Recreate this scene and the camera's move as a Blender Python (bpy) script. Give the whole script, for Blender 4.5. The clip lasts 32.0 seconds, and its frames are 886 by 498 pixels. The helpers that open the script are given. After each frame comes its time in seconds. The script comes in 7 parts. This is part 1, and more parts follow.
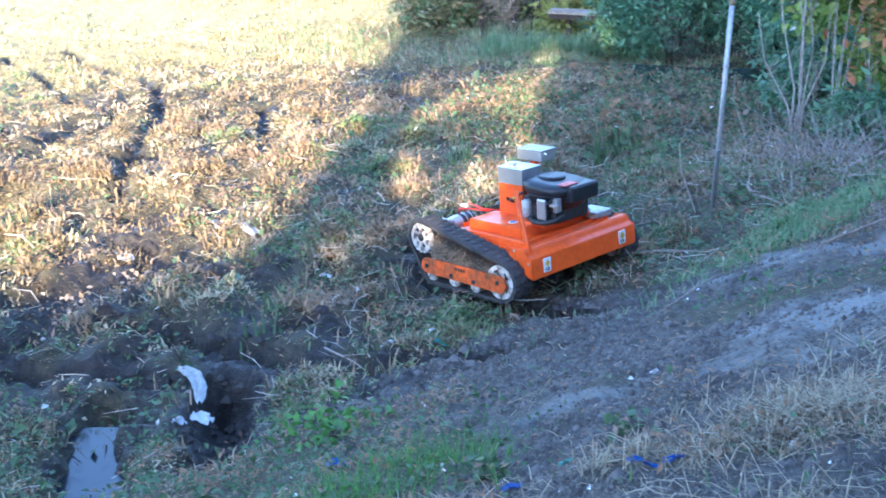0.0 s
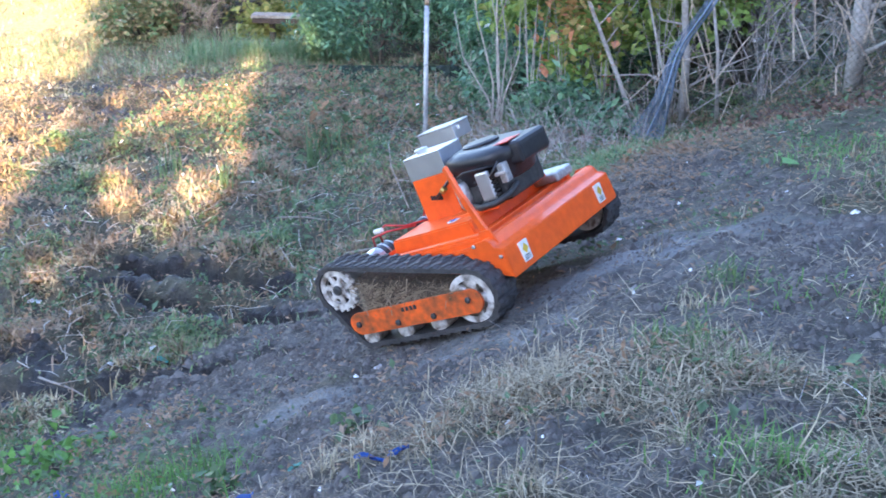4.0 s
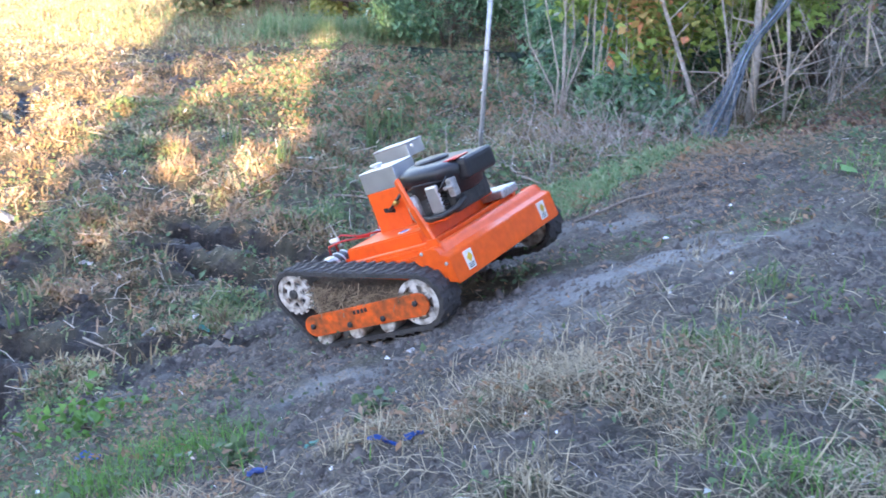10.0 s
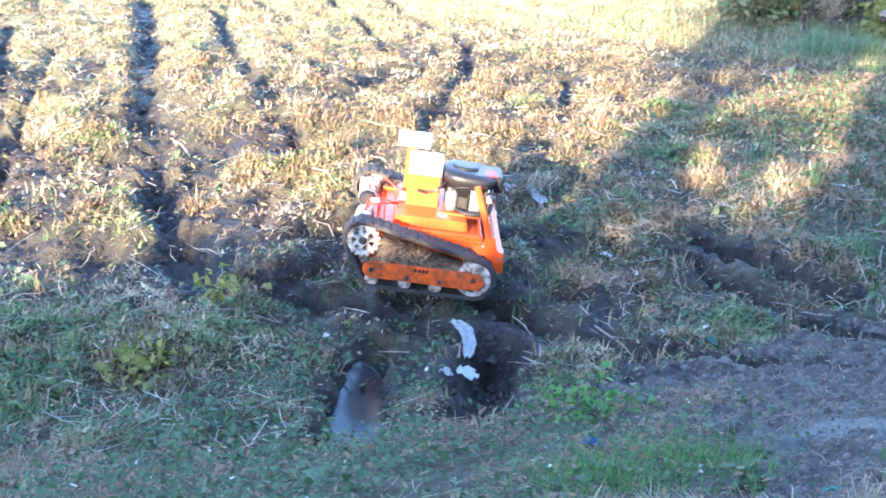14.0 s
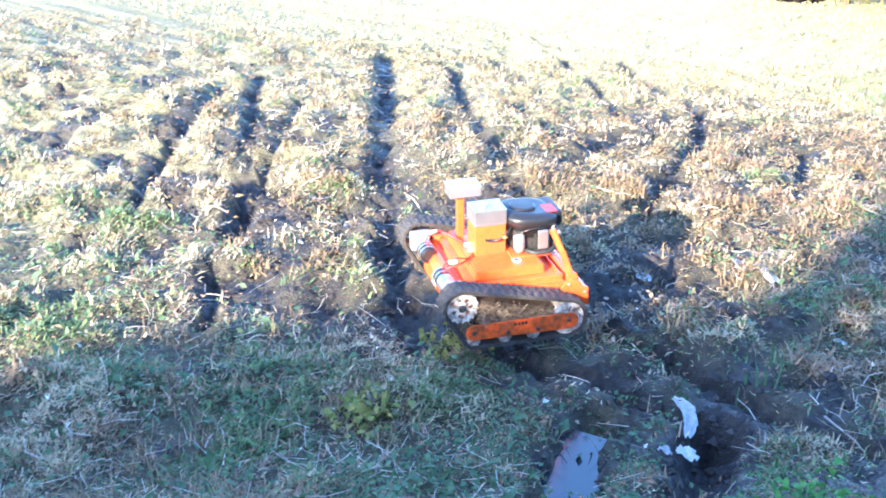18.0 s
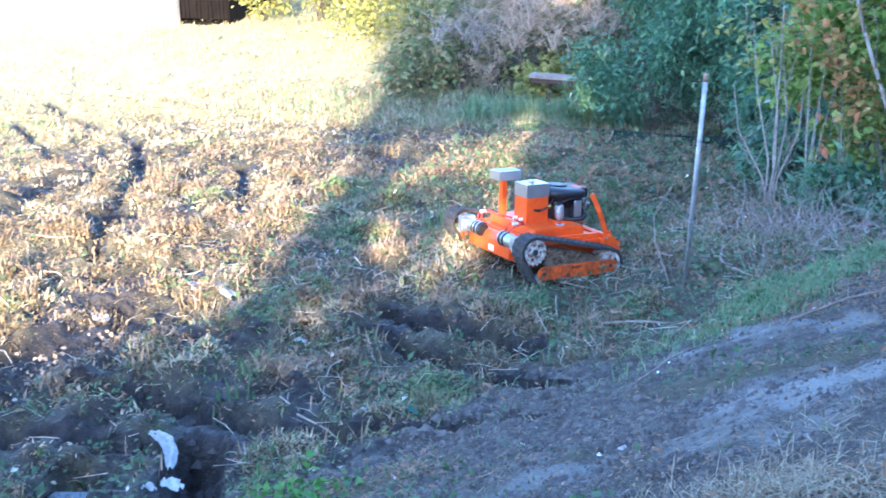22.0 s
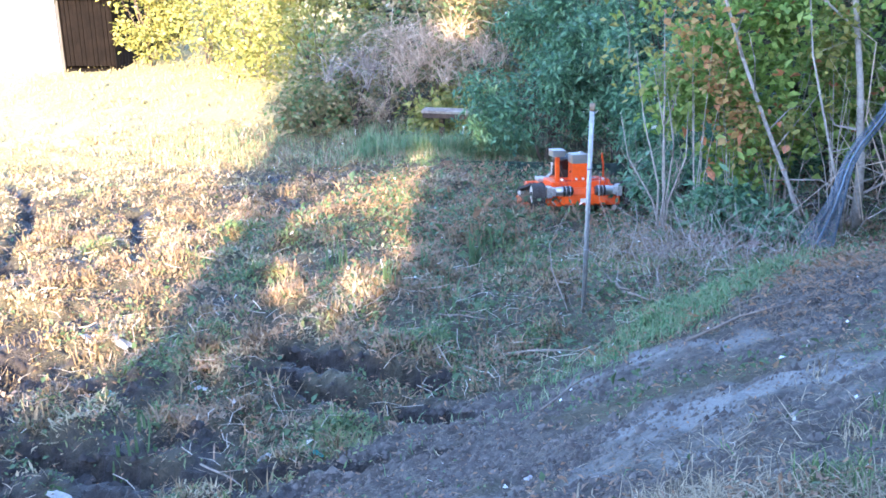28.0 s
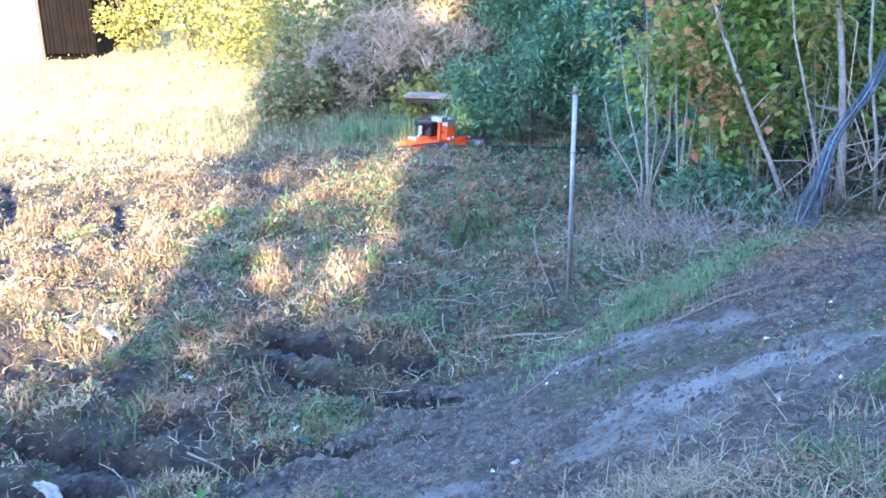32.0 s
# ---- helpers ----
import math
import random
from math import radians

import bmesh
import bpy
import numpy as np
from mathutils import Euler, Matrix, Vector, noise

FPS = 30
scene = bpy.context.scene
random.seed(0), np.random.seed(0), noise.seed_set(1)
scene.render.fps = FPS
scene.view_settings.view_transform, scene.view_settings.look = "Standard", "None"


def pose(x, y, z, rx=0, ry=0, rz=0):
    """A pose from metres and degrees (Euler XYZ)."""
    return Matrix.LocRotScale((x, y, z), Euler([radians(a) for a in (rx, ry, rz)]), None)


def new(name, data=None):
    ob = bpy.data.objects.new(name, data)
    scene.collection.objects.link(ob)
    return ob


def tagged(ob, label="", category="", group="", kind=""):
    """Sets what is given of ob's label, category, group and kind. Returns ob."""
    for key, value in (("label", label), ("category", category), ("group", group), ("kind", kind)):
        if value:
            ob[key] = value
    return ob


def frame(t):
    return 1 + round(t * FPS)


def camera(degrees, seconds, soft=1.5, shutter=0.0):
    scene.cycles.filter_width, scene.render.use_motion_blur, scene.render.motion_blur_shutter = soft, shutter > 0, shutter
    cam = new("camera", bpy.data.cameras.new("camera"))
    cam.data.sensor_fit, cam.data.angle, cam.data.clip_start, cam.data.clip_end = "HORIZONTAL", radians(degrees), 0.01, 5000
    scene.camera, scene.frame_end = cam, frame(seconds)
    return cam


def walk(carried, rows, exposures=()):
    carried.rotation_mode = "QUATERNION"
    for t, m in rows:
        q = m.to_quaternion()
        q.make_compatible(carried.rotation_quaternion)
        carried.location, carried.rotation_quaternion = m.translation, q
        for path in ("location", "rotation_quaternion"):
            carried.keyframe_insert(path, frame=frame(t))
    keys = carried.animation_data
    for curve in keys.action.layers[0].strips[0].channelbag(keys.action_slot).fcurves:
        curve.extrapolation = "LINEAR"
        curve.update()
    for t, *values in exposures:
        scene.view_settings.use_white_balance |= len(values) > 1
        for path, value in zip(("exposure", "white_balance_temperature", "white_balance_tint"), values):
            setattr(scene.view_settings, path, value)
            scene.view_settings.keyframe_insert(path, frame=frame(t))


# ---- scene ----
cam = camera(41.73, 32.0, soft=1.7, shutter=0.4)


def eye_pose(x, y, z, yaw, pitch, roll):
    return pose(x, y, z, 0, 0, yaw) @ pose(0, 0, 0, 90 + pitch) @ pose(0, 0, 0, 0, 0, roll)


def ride_pose(x, y, z, heading, nose, lean):
    return pose(x, y, z, 0, 0, heading) @ pose(0, 0, 0, 0, -nose) @ pose(0, 0, 0, lean)


# seconds, eye x, y, z, yaw, pitch, roll
EYE_ROWS = [
    (0, -0.08, 0.06, 3.63, 13.09, -23.69, -1.54), (0.5, -0.06, 0.06, 3.62, 10.29, -24.03, -1.50), (1, -0.05, 0.06, 3.62, 8.33, -24.21, -1.46),
    (1.5, -0.05, 0.05, 3.62, 8.70, -24.33, -1.41), (2, -0.04, 0.04, 3.62, 7.62, -24.18, -1.47), (2.5, -0.03, 0.04, 3.63, 5.78, -23.96, -1.43),
    (4.5, -0.04, 0.04, 3.65, -3.85, -23.75, 0.60), (5, -0.04, 0.05, 3.64, -6.28, -23.51, 1.39), (5.5, 0.03, 0.03, 3.66, -11.75, -22.81, 1.21),
    (6, 0.13, 0.02, 3.66, -16.57, -23.08, -0.93), (6.5, 0.23, 0.00, 3.68, -18.11, -22.80, -0.72), (7, 0.24, -0.06, 3.69, -17.60, -22.83, -1.04),
    (7.5, 0.23, -0.13, 3.72, -16.84, -22.10, 0.47), (8, 0.22, -0.15, 3.72, -16.32, -21.26, 0.25), (8.5, 0.19, -0.10, 3.69, -12.32, -22.52, 1.02),
    (9, 0.14, -0.03, 3.65, -6.14, -23.68, 1.36), (9.5, 0.10, 0.02, 3.65, 0.00, -24.61, 1.35), (10, 0.08, 0.07, 3.64, 1.75, -24.54, 2.03),
    (10.5, 0.08, 0.14, 3.63, 6.47, -23.66, 1.24), (11, 0.06, 0.14, 3.62, 9.94, -24.47, 0.71), (11.5, 0.03, 0.10, 3.64, 11.46, -25.25, 0.96),
    (12, -0.01, 0.07, 3.65, 14.98, -25.33, 1.46), (12.5, -0.03, 0.06, 3.67, 17.12, -25.15, 1.45), (13, -0.05, 0.04, 3.68, 20.10, -25.44, 0.73),
    (13.5, -0.08, 0.03, 3.67, 24.58, -25.12, 0.98), (14, -0.12, 0.01, 3.67, 27.92, -25.03, 1.35), (14.5, -0.15, -0.00, 3.69, 30.26, -24.65, 0.85),
    (15, -0.21, -0.02, 3.67, 33.77, -24.36, 1.44), (15.5, -0.22, -0.01, 3.67, 34.57, -24.14, 0.88), (17.5, -0.21, -0.09, 3.77, 40.83, -23.20, 1.74),
    (18, -0.19, -0.06, 3.76, 39.41, -22.50, 0.79), (18.5, -0.19, -0.00, 3.73, 35.81, -22.56, 0.52), (19, -0.16, -0.01, 3.74, 33.33, -22.13, 0.41),
    (19.5, -0.14, 0.01, 3.73, 31.27, -20.94, -0.19), (20, -0.10, 0.01, 3.73, 26.38, -21.99, 0.77), (20.5, -0.07, 0.05, 3.71, 22.11, -22.22, 0.04),
    (21, -0.05, 0.03, 3.73, 18.29, -22.67, -0.01), (21.5, -0.05, 0.05, 3.74, 15.07, -21.63, -0.28), (22, -0.04, 0.04, 3.74, 11.98, -20.99, -0.09),
    (22.5, -0.02, 0.04, 3.75, 9.75, -20.66, -0.05), (23, -0.02, 0.05, 3.75, 8.09, -20.42, 0.44), (23.5, -0.02, 0.06, 3.75, 9.07, -20.21, 0.06),
    (24, -0.02, 0.07, 3.74, 8.36, -20.28, 0.04), (24.5, -0.02, 0.08, 3.75, 7.48, -19.26, 0.11), (25, -0.01, 0.08, 3.75, 6.56, -19.67, 0.32),
    (25.5, -0.01, 0.08, 3.75, 6.51, -19.32, 0.65), (27.5, -0.00, 0.07, 3.75, 6.39, -19.71, -1.12), (28, -0.01, 0.05, 3.75, 6.83, -19.30, -1.16),
    (28.5, -0.01, 0.06, 3.76, 6.76, -19.87, -0.96), (29, -0.00, 0.05, 3.75, 6.53, -19.70, -1.46), (29.5, 0.00, 0.05, 3.75, 6.41, -20.09, -1.93),
    (30, 0.00, 0.05, 3.75, 6.34, -20.28, -1.45), (30.5, 0.01, 0.05, 3.75, 6.24, -19.91, -1.77), (31, 0.00, 0.05, 3.75, 6.10, -19.93, -2.04),
    (31.5, -0.01, 0.05, 3.76, 6.16, -20.03, -1.75), (32, -0.01, 0.06, 3.75, 6.05, -20.08, -1.57),
]
# seconds, stops, kelvin, tint
EXPOSURES = [(0, 3.48, 4900, 14), (1, 3.66, 5100, 16), (2.5, 3.68, 5400, 18), (4.8, 3.73, 6200, 24), (6, 3.86, 6850, 27), (8, 3.87, 6850, 27), (9.5, 3.75, 6450, 25), (10.3, 3.78, 5950, 23), (11, 3.68, 5450, 19), (13, 3.67, 5270, 16.5), (15, 3.66, 4850, 15), (18, 3.6, 4600, 14), (21, 3.58, 4600, 14), (23, 3.67, 5000, 18), (28, 3.72, 5200, 20), (32, 3.72, 5050, 20)]
walk(cam, [(r[0], eye_pose(*r[1:])) for r in EYE_ROWS], EXPOSURES)

# seconds, x, y, z, heading, nose up, lean
RIDE_ROWS = [
    (0, -1.21, 7.80, 0.00, -32.6, 6.2, -4), (0.5, -0.80, 7.44, 0.08, -30.2, 9.2, -1.8), (1, -0.65, 7.26, 0.15, -29.2, 15.2, -1.2),
    (1.5, -0.42, 7.10, 0.24, -32, 24.4, 0.4), (2, -0.16, 6.88, 0.38, -39.6, 30, 3.3), (2.5, -0.12, 6.36, 0.58, -36.6, 28.4, 1.9),
    (4.5, 0.77, 5.24, 1.19, -33.7, 24.4, 2), (5, 1.15, 4.79, 1.44, -34.3, 23.5, 3.1), (5.5, 1.49, 4.44, 1.63, -31.8, 19.5, 0),
    (6, 1.67, 4.24, 1.69, -30, 5.9, -3.8), (6.5, 1.64, 4.16, 1.70, -29.6, 8.2, -4.8), (7, 1.64, 4.14, 1.70, -29.6, 8.3, -5),
    (7.5, 1.64, 4.15, 1.70, -30, 8.6, -4.4), (8, 1.56, 4.34, 1.67, -33.4, 12.2, -0.6), (8.5, 1.17, 4.66, 1.49, -33.4, 24.6, 3.6),
    (9, 0.80, 4.98, 1.27, -30.4, 26.2, 1.6), (9.5, 0.38, 5.42, 1.00, -31.2, 25, 0.6), (10, -0.06, 5.88, 0.70, -27.2, 26.6, -1.5),
    (10.5, -0.52, 6.36, 0.38, -14.8, 24.6, -6.6), (11, -0.97, 6.64, 0.16, -10.8, 15, -6), (11.5, -1.38, 6.78, 0.08, -12.4, 4.8, -5),
    (12, -1.80, 6.80, 0.07, -9, -0.6, -6), (12.5, -2.28, 6.88, 0.08, -1.4, 0.4, -4), (13, -2.81, 6.94, 0.03, 6.8, 9.2, -2.7),
    (13.5, -3.35, 6.78, 0.01, 18, 0.1, -3.6), (14, -3.84, 6.73, -0.02, 28.5, -6.4, -4.8), (14.5, -4.31, 6.64, -0.02, 34.5, -2, -3.5),
    (15, -4.75, 6.48, 0.00, 42.5, 2.5, 0.5), (15.5, -5.20, 6.28, -0.02, 50, 3, 1), (17.5, -5.16, 5.94, 0.10, 48.1, 8.1, 6.4),
    (18, -4.92, 6.32, 0.05, 55, 2, 2.2), (18.5, -4.60, 7.07, -0.07, 54.4, 2.8, 2.2), (19, -4.21, 7.71, -0.14, 60.5, 4.1, 3.9),
    (19.5, -3.88, 8.28, -0.15, 56, 0.6, 3.2), (20, -3.57, 8.67, -0.16, 46.8, 0.9, 3.8), (20.5, -3.06, 8.97, -0.19, 38.5, -0.6, 0.4),
    (21, -2.41, 9.26, -0.18, 35, -0.4, -3.5), (21.5, -1.79, 9.54, -0.20, 34, -2, -4.8), (22, -1.26, 9.80, -0.21, 40.4, -4.3, -5.3),
    (22.5, -0.90, 10.05, -0.24, 54, -4.6, -4.8), (23, -0.72, 10.35, -0.28, 69, -5, -4.2), (23.5, -0.60, 10.85, -0.36, 75.5, -4.6, -3.4),
    (24, -0.46, 11.38, -0.45, 72.4, -4, -2.8), (24.5, -0.31, 12.02, -0.58, 69.5, -4.3, -3.2), (25, -0.18, 12.66, -0.71, 67.2, -4.6, -3.6),
    (25.5, -0.08, 13.15, -0.78, 72, -5, -2.8), (28, -0.02, 14.77, -0.91, 104.7, -7.6, 1.6), (30, -0.86, 17.73, -1.50, 127.3, -2.7, 5.8),
    (32, -2.12, 19.84, -1.90, 145.1, 0.1, 7.4),
]

# ---- world and sun ----
SUN_EL, SUN_AZ = radians(19), radians(-83.7)          # the sun stands behind the camera, low
world = bpy.data.worlds.new("sky")
scene.world = world
world.use_nodes = True
wn = world.node_tree.nodes
sky = wn.new("ShaderNodeTexSky")
sky.sky_type, sky.sun_disc = "NISHITA", False
sky.sun_elevation, sky.sun_rotation = SUN_EL, radians(90) - SUN_AZ
world.node_tree.links.new(sky.outputs[0], wn["Background"].inputs[0])
wn["Background"].inputs[1].default_value = 0.09
sun_data = bpy.data.lights.new("sun", "SUN")
sun_data.energy, sun_data.angle, sun_data.color = 3.2, radians(0.6), (1.0, 0.70, 0.36)
sun = new("sun", sun_data)
sun_way = Vector((math.cos(SUN_EL) * math.cos(SUN_AZ), math.cos(SUN_EL) * math.sin(SUN_AZ), math.sin(SUN_EL)))
sun.matrix_world = sun_way.to_track_quat("Z", "Y").to_matrix().to_4x4()

# ---- small helpers for meshes and materials ----
rng = np.random.default_rng(7)


def ground_z(x, y):
    """Height of the smooth ground: a sunken field, a bank with a flat top."""
    x, y = np.asarray(x, float), np.asarray(y, float)
    s = 0.72 * (x + 0.9) - 0.70 * (y - 6.6)
    top = 1.76 - 0.11 * np.clip(y - 3.5, -1.5, 9)
    base = -0.16 * np.clip(y - 9.7, 0, 12) - 0.05 * np.clip(-x - 2.5, 0, 12) - 0.03
    a, w = 0.12 + 0.47 * s, 0.25
    lo = np.where(a - base > w, a, np.where(a - base < -w, base, base + (a - base + w) ** 2 / (4 * w)))
    d = top - lo
    bump = 0.35 * np.exp(-(((x - 1.2) / 1.5) ** 2) - ((y - 8.8) / 2) ** 2)
    bump = bump - 0.17 * np.exp(-(((x + 0.9) / 2.0) ** 2) - ((y - 11.2) / 2.3) ** 2)
    return bump + np.where(d > w, lo, np.where(d < -w, top, top - (d + w) ** 2 / (4 * w)))


def mesh_of(name, verts, faces, mats=(), smooth=False):
    me = bpy.data.meshes.new(name)
    me.from_pydata([tuple(v) for v in verts], [], faces)
    for m in mats:
        me.materials.append(m)
    if smooth:
        me.polygons.foreach_set("use_smooth", [True] * len(me.polygons))
    me.update()
    return me


def quads(name, verts, loops_per, mat, smooth=True):
    """Fast mesh of many separate polygons with the same number of corners; verts is (n, k, 3)."""
    n, k = verts.shape[0], verts.shape[1]
    me = bpy.data.meshes.new(name)
    me.vertices.add(n * k)
    me.vertices.foreach_set("co", verts.reshape(-1).astype(np.float32))
    nf = n * len(loops_per)
    base = (np.arange(n) * k)[:, None, None] + np.array(loops_per)[None]
    me.loops.add(base.size)
    me.loops.foreach_set("vertex_index", base.reshape(-1).astype(np.int32))
    me.polygons.add(nf)
    c = len(loops_per[0])
    me.polygons.foreach_set("loop_start", (np.arange(nf) * c).astype(np.int32))
    me.polygons.foreach_set("loop_total", np.full(nf, c, np.int32))
    me.materials.append(mat)
    me.update(calc_edges=True)
    if smooth:
        me.polygons.foreach_set("use_smooth", np.ones(nf, bool))
    return me


def part(name, bm, material, parent, label="", m=None):
    """Links a bmesh as one mesh object under a thing or a part."""
    me = bpy.data.meshes.new(name)
    bm.normal_update()
    bm.to_mesh(me)
    bm.free()
    me.materials.append(material)
    ob = new(name, me)
    ob.parent = parent
    if m is not None:
        ob.matrix_basis = m
    if label:
        ob["label"] = label
    return ob


def box(bm, lo, hi, bevel=0.006, m=None, seg=2):
    """A bevelled box between two corners, added to bm."""
    lo, hi = Vector(lo), Vector(hi)
    geo = bmesh.ops.create_cube(bm, size=1.0, matrix=Matrix.Translation((lo + hi) / 2) @ Matrix.Diagonal((*(hi - lo), 1)))
    vs = geo["verts"]
    if bevel:
        es = list({e for v in vs for e in v.link_edges})
        out = bmesh.ops.bevel(bm, geom=es, offset=bevel, segments=seg, affect="EDGES", profile=0.6)
        vs = list({v for f in out["faces"] for v in f.verts} | {v for v in vs if v.is_valid})
    if m is not None:
        bmesh.ops.transform(bm, matrix=m, verts=vs)
    return vs


def tube(bm, pts, radii, sides=10, caps=True):
    """A round tube along points."""
    pts = [Vector(p) for p in pts]
    radii = [radii] * len(pts) if not hasattr(radii, "__len__") else radii
    rings, up = [], None
    for i, p in enumerate(pts):
        d = (pts[min(i + 1, len(pts) - 1)] - pts[max(i - 1, 0)]).normalized()
        if up is None:
            up = d.orthogonal().normalized()
        up = (up - d * up.dot(d)).normalized()
        side = d.cross(up)
        rings.append([bm.verts.new(p + (up * math.cos(a) + side * math.sin(a)) * radii[i]) for a in (2 * math.pi * k / sides for k in range(sides))])
    for a, b in zip(rings, rings[1:]):
        for k in range(sides):
            f = bm.faces.new((a[k], a[(k + 1) % sides], b[(k + 1) % sides], b[k]))
            f.smooth = True
    if caps:
        bm.faces.new(rings[0][::-1])
        bm.faces.new(rings[-1])
    return [v for r in rings for v in r]


def lathe(bm, profile, axis_m, sides=28):
    """Profile of (along, radius) turned about the local Z of axis_m."""
    rings = []
    for z, r in profile:
        rings.append([bm.verts.new(axis_m @ Vector((r * math.cos(a), r * math.sin(a), z))) for a in (2 * math.pi * k / sides for k in range(sides))])
    for a, b in zip(rings, rings[1:]):
        for k in range(sides):
            bm.faces.new((a[k], a[(k + 1) % sides], b[(k + 1) % sides], b[k]))
    bm.faces.new(rings[0][::-1])
    bm.faces.new(rings[-1])


def prism(bm, outline, y0, y1, bevel=0.0):
    """An outline in x, z pushed from y0 to y1."""
    a = [bm.verts.new((x, y0, z)) for x, z in outline]
    b = [bm.verts.new((x, y1, z)) for x, z in outline]
    n = len(outline)
    fs = [bm.faces.new(a), bm.faces.new(b[::-1])]
    for k in range(n):
        fs.append(bm.faces.new((a[k], b[k], b[(k + 1) % n], a[(k + 1) % n])))
    bmesh.ops.recalc_face_normals(bm, faces=fs)
    if bevel:
        bmesh.ops.bevel(bm, geom=[e for e in bm.edges if e.verts[0] in a + b or e.verts[1] in a + b], offset=bevel, segments=2, affect="EDGES")


def nodes_of(mat):
    nt = mat.node_tree
    return nt, nt.nodes["Principled BSDF"], nt.nodes, nt.links


def material(name, colour, rough=0.6, metal=0.0, dark=None, scale=40.0, bump=0.2, big=3.0, spread=0.5, vary=0.0):
    """A principled surface: two colours mixed by fine and coarse noise, with relief. vary: brightness change by object or piece."""
    mat = bpy.data.materials.new(name)
    mat.use_nodes = True
    nt, bsdf, nodes, links = nodes_of(mat)
    dark = dark or tuple(c * 0.6 for c in colour)
    co = nodes.new("ShaderNodeTexCoord")
    fine, coarse = nodes.new("ShaderNodeTexNoise"), nodes.new("ShaderNodeTexNoise")
    fine.inputs["Scale"].default_value, coarse.inputs["Scale"].default_value = scale, big
    fine.inputs["Detail"].default_value, coarse.inputs["Detail"].default_value = 6, 5
    for n in (fine, coarse):
        links.new(co.outputs["Object"], n.inputs["Vector"])
    mul = nodes.new("ShaderNodeMath")
    mul.operation = "MULTIPLY_ADD"
    mul.inputs[1].default_value = 0.5
    links.new(fine.outputs["Fac"], mul.inputs[0])
    half = nodes.new("ShaderNodeMath")
    half.operation = "MULTIPLY"
    half.inputs[1].default_value = 0.5
    links.new(coarse.outputs["Fac"], half.inputs[0])
    links.new(half.outputs[0], mul.inputs[2])
    ramp = nodes.new("ShaderNodeValToRGB")
    ramp.color_ramp.elements[0].position, ramp.color_ramp.elements[1].position = 0.5 - spread * 0.3, 0.5 + spread * 0.2
    ramp.color_ramp.elements[0].color, ramp.color_ramp.elements[1].color = (*dark, 1), (*colour, 1)
    links.new(mul.outputs[0], ramp.inputs[0])
    out = ramp.outputs[0]
    if vary:
        geo = nodes.new("ShaderNodeNewGeometry")
        hsv = nodes.new("ShaderNodeHueSaturation")
        mp = nodes.new("ShaderNodeMapRange")
        mp.inputs["To Min"].default_value, mp.inputs["To Max"].default_value = 1 - vary, 1 + vary
        links.new(geo.outputs["Random Per Island"], mp.inputs["Value"])
        links.new(mp.outputs[0], hsv.inputs["Value"])
        links.new(out, hsv.inputs["Color"])
        out = hsv.outputs[0]
    links.new(out, bsdf.inputs["Base Color"])
    rr = nodes.new("ShaderNodeMapRange")
    rr.inputs["To Min"].default_value, rr.inputs["To Max"].default_value = min(1, rough + 0.12), max(0.05, rough - 0.12)
    links.new(mul.outputs[0], rr.inputs["Value"])
    links.new(rr.outputs[0], bsdf.inputs["Roughness"])
    bsdf.inputs["Metallic"].default_value = metal
    if bump:
        b = nodes.new("ShaderNodeBump")
        b.inputs["Strength"].default_value, b.inputs["Distance"].default_value = bump, 0.01
        links.new(mul.outputs[0], b.inputs["Height"])
        links.new(b.outputs[0], bsdf.inputs["Normal"])
    return mat

# ---- materials of the mower ----
orange = material("orange_paint", (0.86, 0.115, 0.008), 0.36, dark=(0.62, 0.075, 0.01), scale=25, bump=0.05, spread=0.7)
orange_muddy = material("muddy_orange_paint", (0.80, 0.12, 0.01), 0.5, dark=(0.10, 0.05, 0.02), scale=28, big=9, bump=0.3, spread=0.55)
aluminium = material("brushed_aluminium", (0.58, 0.59, 0.60), 0.35, 0.85, dark=(0.48, 0.49, 0.51), scale=14, bump=0.02)
silver = material("cast_metal", (0.50, 0.50, 0.49), 0.5, 0.6, dark=(0.26, 0.25, 0.24), scale=45, bump=0.2)
black_plastic = material("black_plastic", (0.018, 0.019, 0.022), 0.42, dark=(0.010, 0.010, 0.012), scale=60, bump=0.08)
dark_metal = material("dark_engine_metal", (0.06, 0.058, 0.055), 0.55, 0.3, dark=(0.02, 0.02, 0.02), scale=40, bump=0.4)
rubber = material("muddy_rubber", (0.060, 0.055, 0.052), 0.75, dark=(0.022, 0.020, 0.019), scale=50, bump=0.5, big=8)
wheel_paint = material("muddy_white_wheel", (0.62, 0.58, 0.52), 0.55, dark=(0.10, 0.07, 0.05), scale=30, big=12, bump=0.3, spread=0.35)
mud_pack = material("packed_clipping", (0.13, 0.092, 0.060), 0.95, dark=(0.022, 0.016, 0.011), scale=75, bump=0.9, spread=0.45)
white_label = material("white_label", (0.75, 0.74, 0.70), 0.5, dark=(0.6, 0.58, 0.52), bump=0)
blue_print = material("blue_print", (0.02, 0.13, 0.42), 0.45, bump=0)
yellow_print = material("yellow_print", (0.75, 0.48, 0.04), 0.5, bump=0)
red_print = material("red_print", (0.55, 0.04, 0.03), 0.45, bump=0)
print_and_slot = material("dark_print_and_slot", (0.02, 0.02, 0.022), 0.6, bump=0)
brass = material("brass", (0.55, 0.36, 0.10), 0.4, 0.8, bump=0.1)

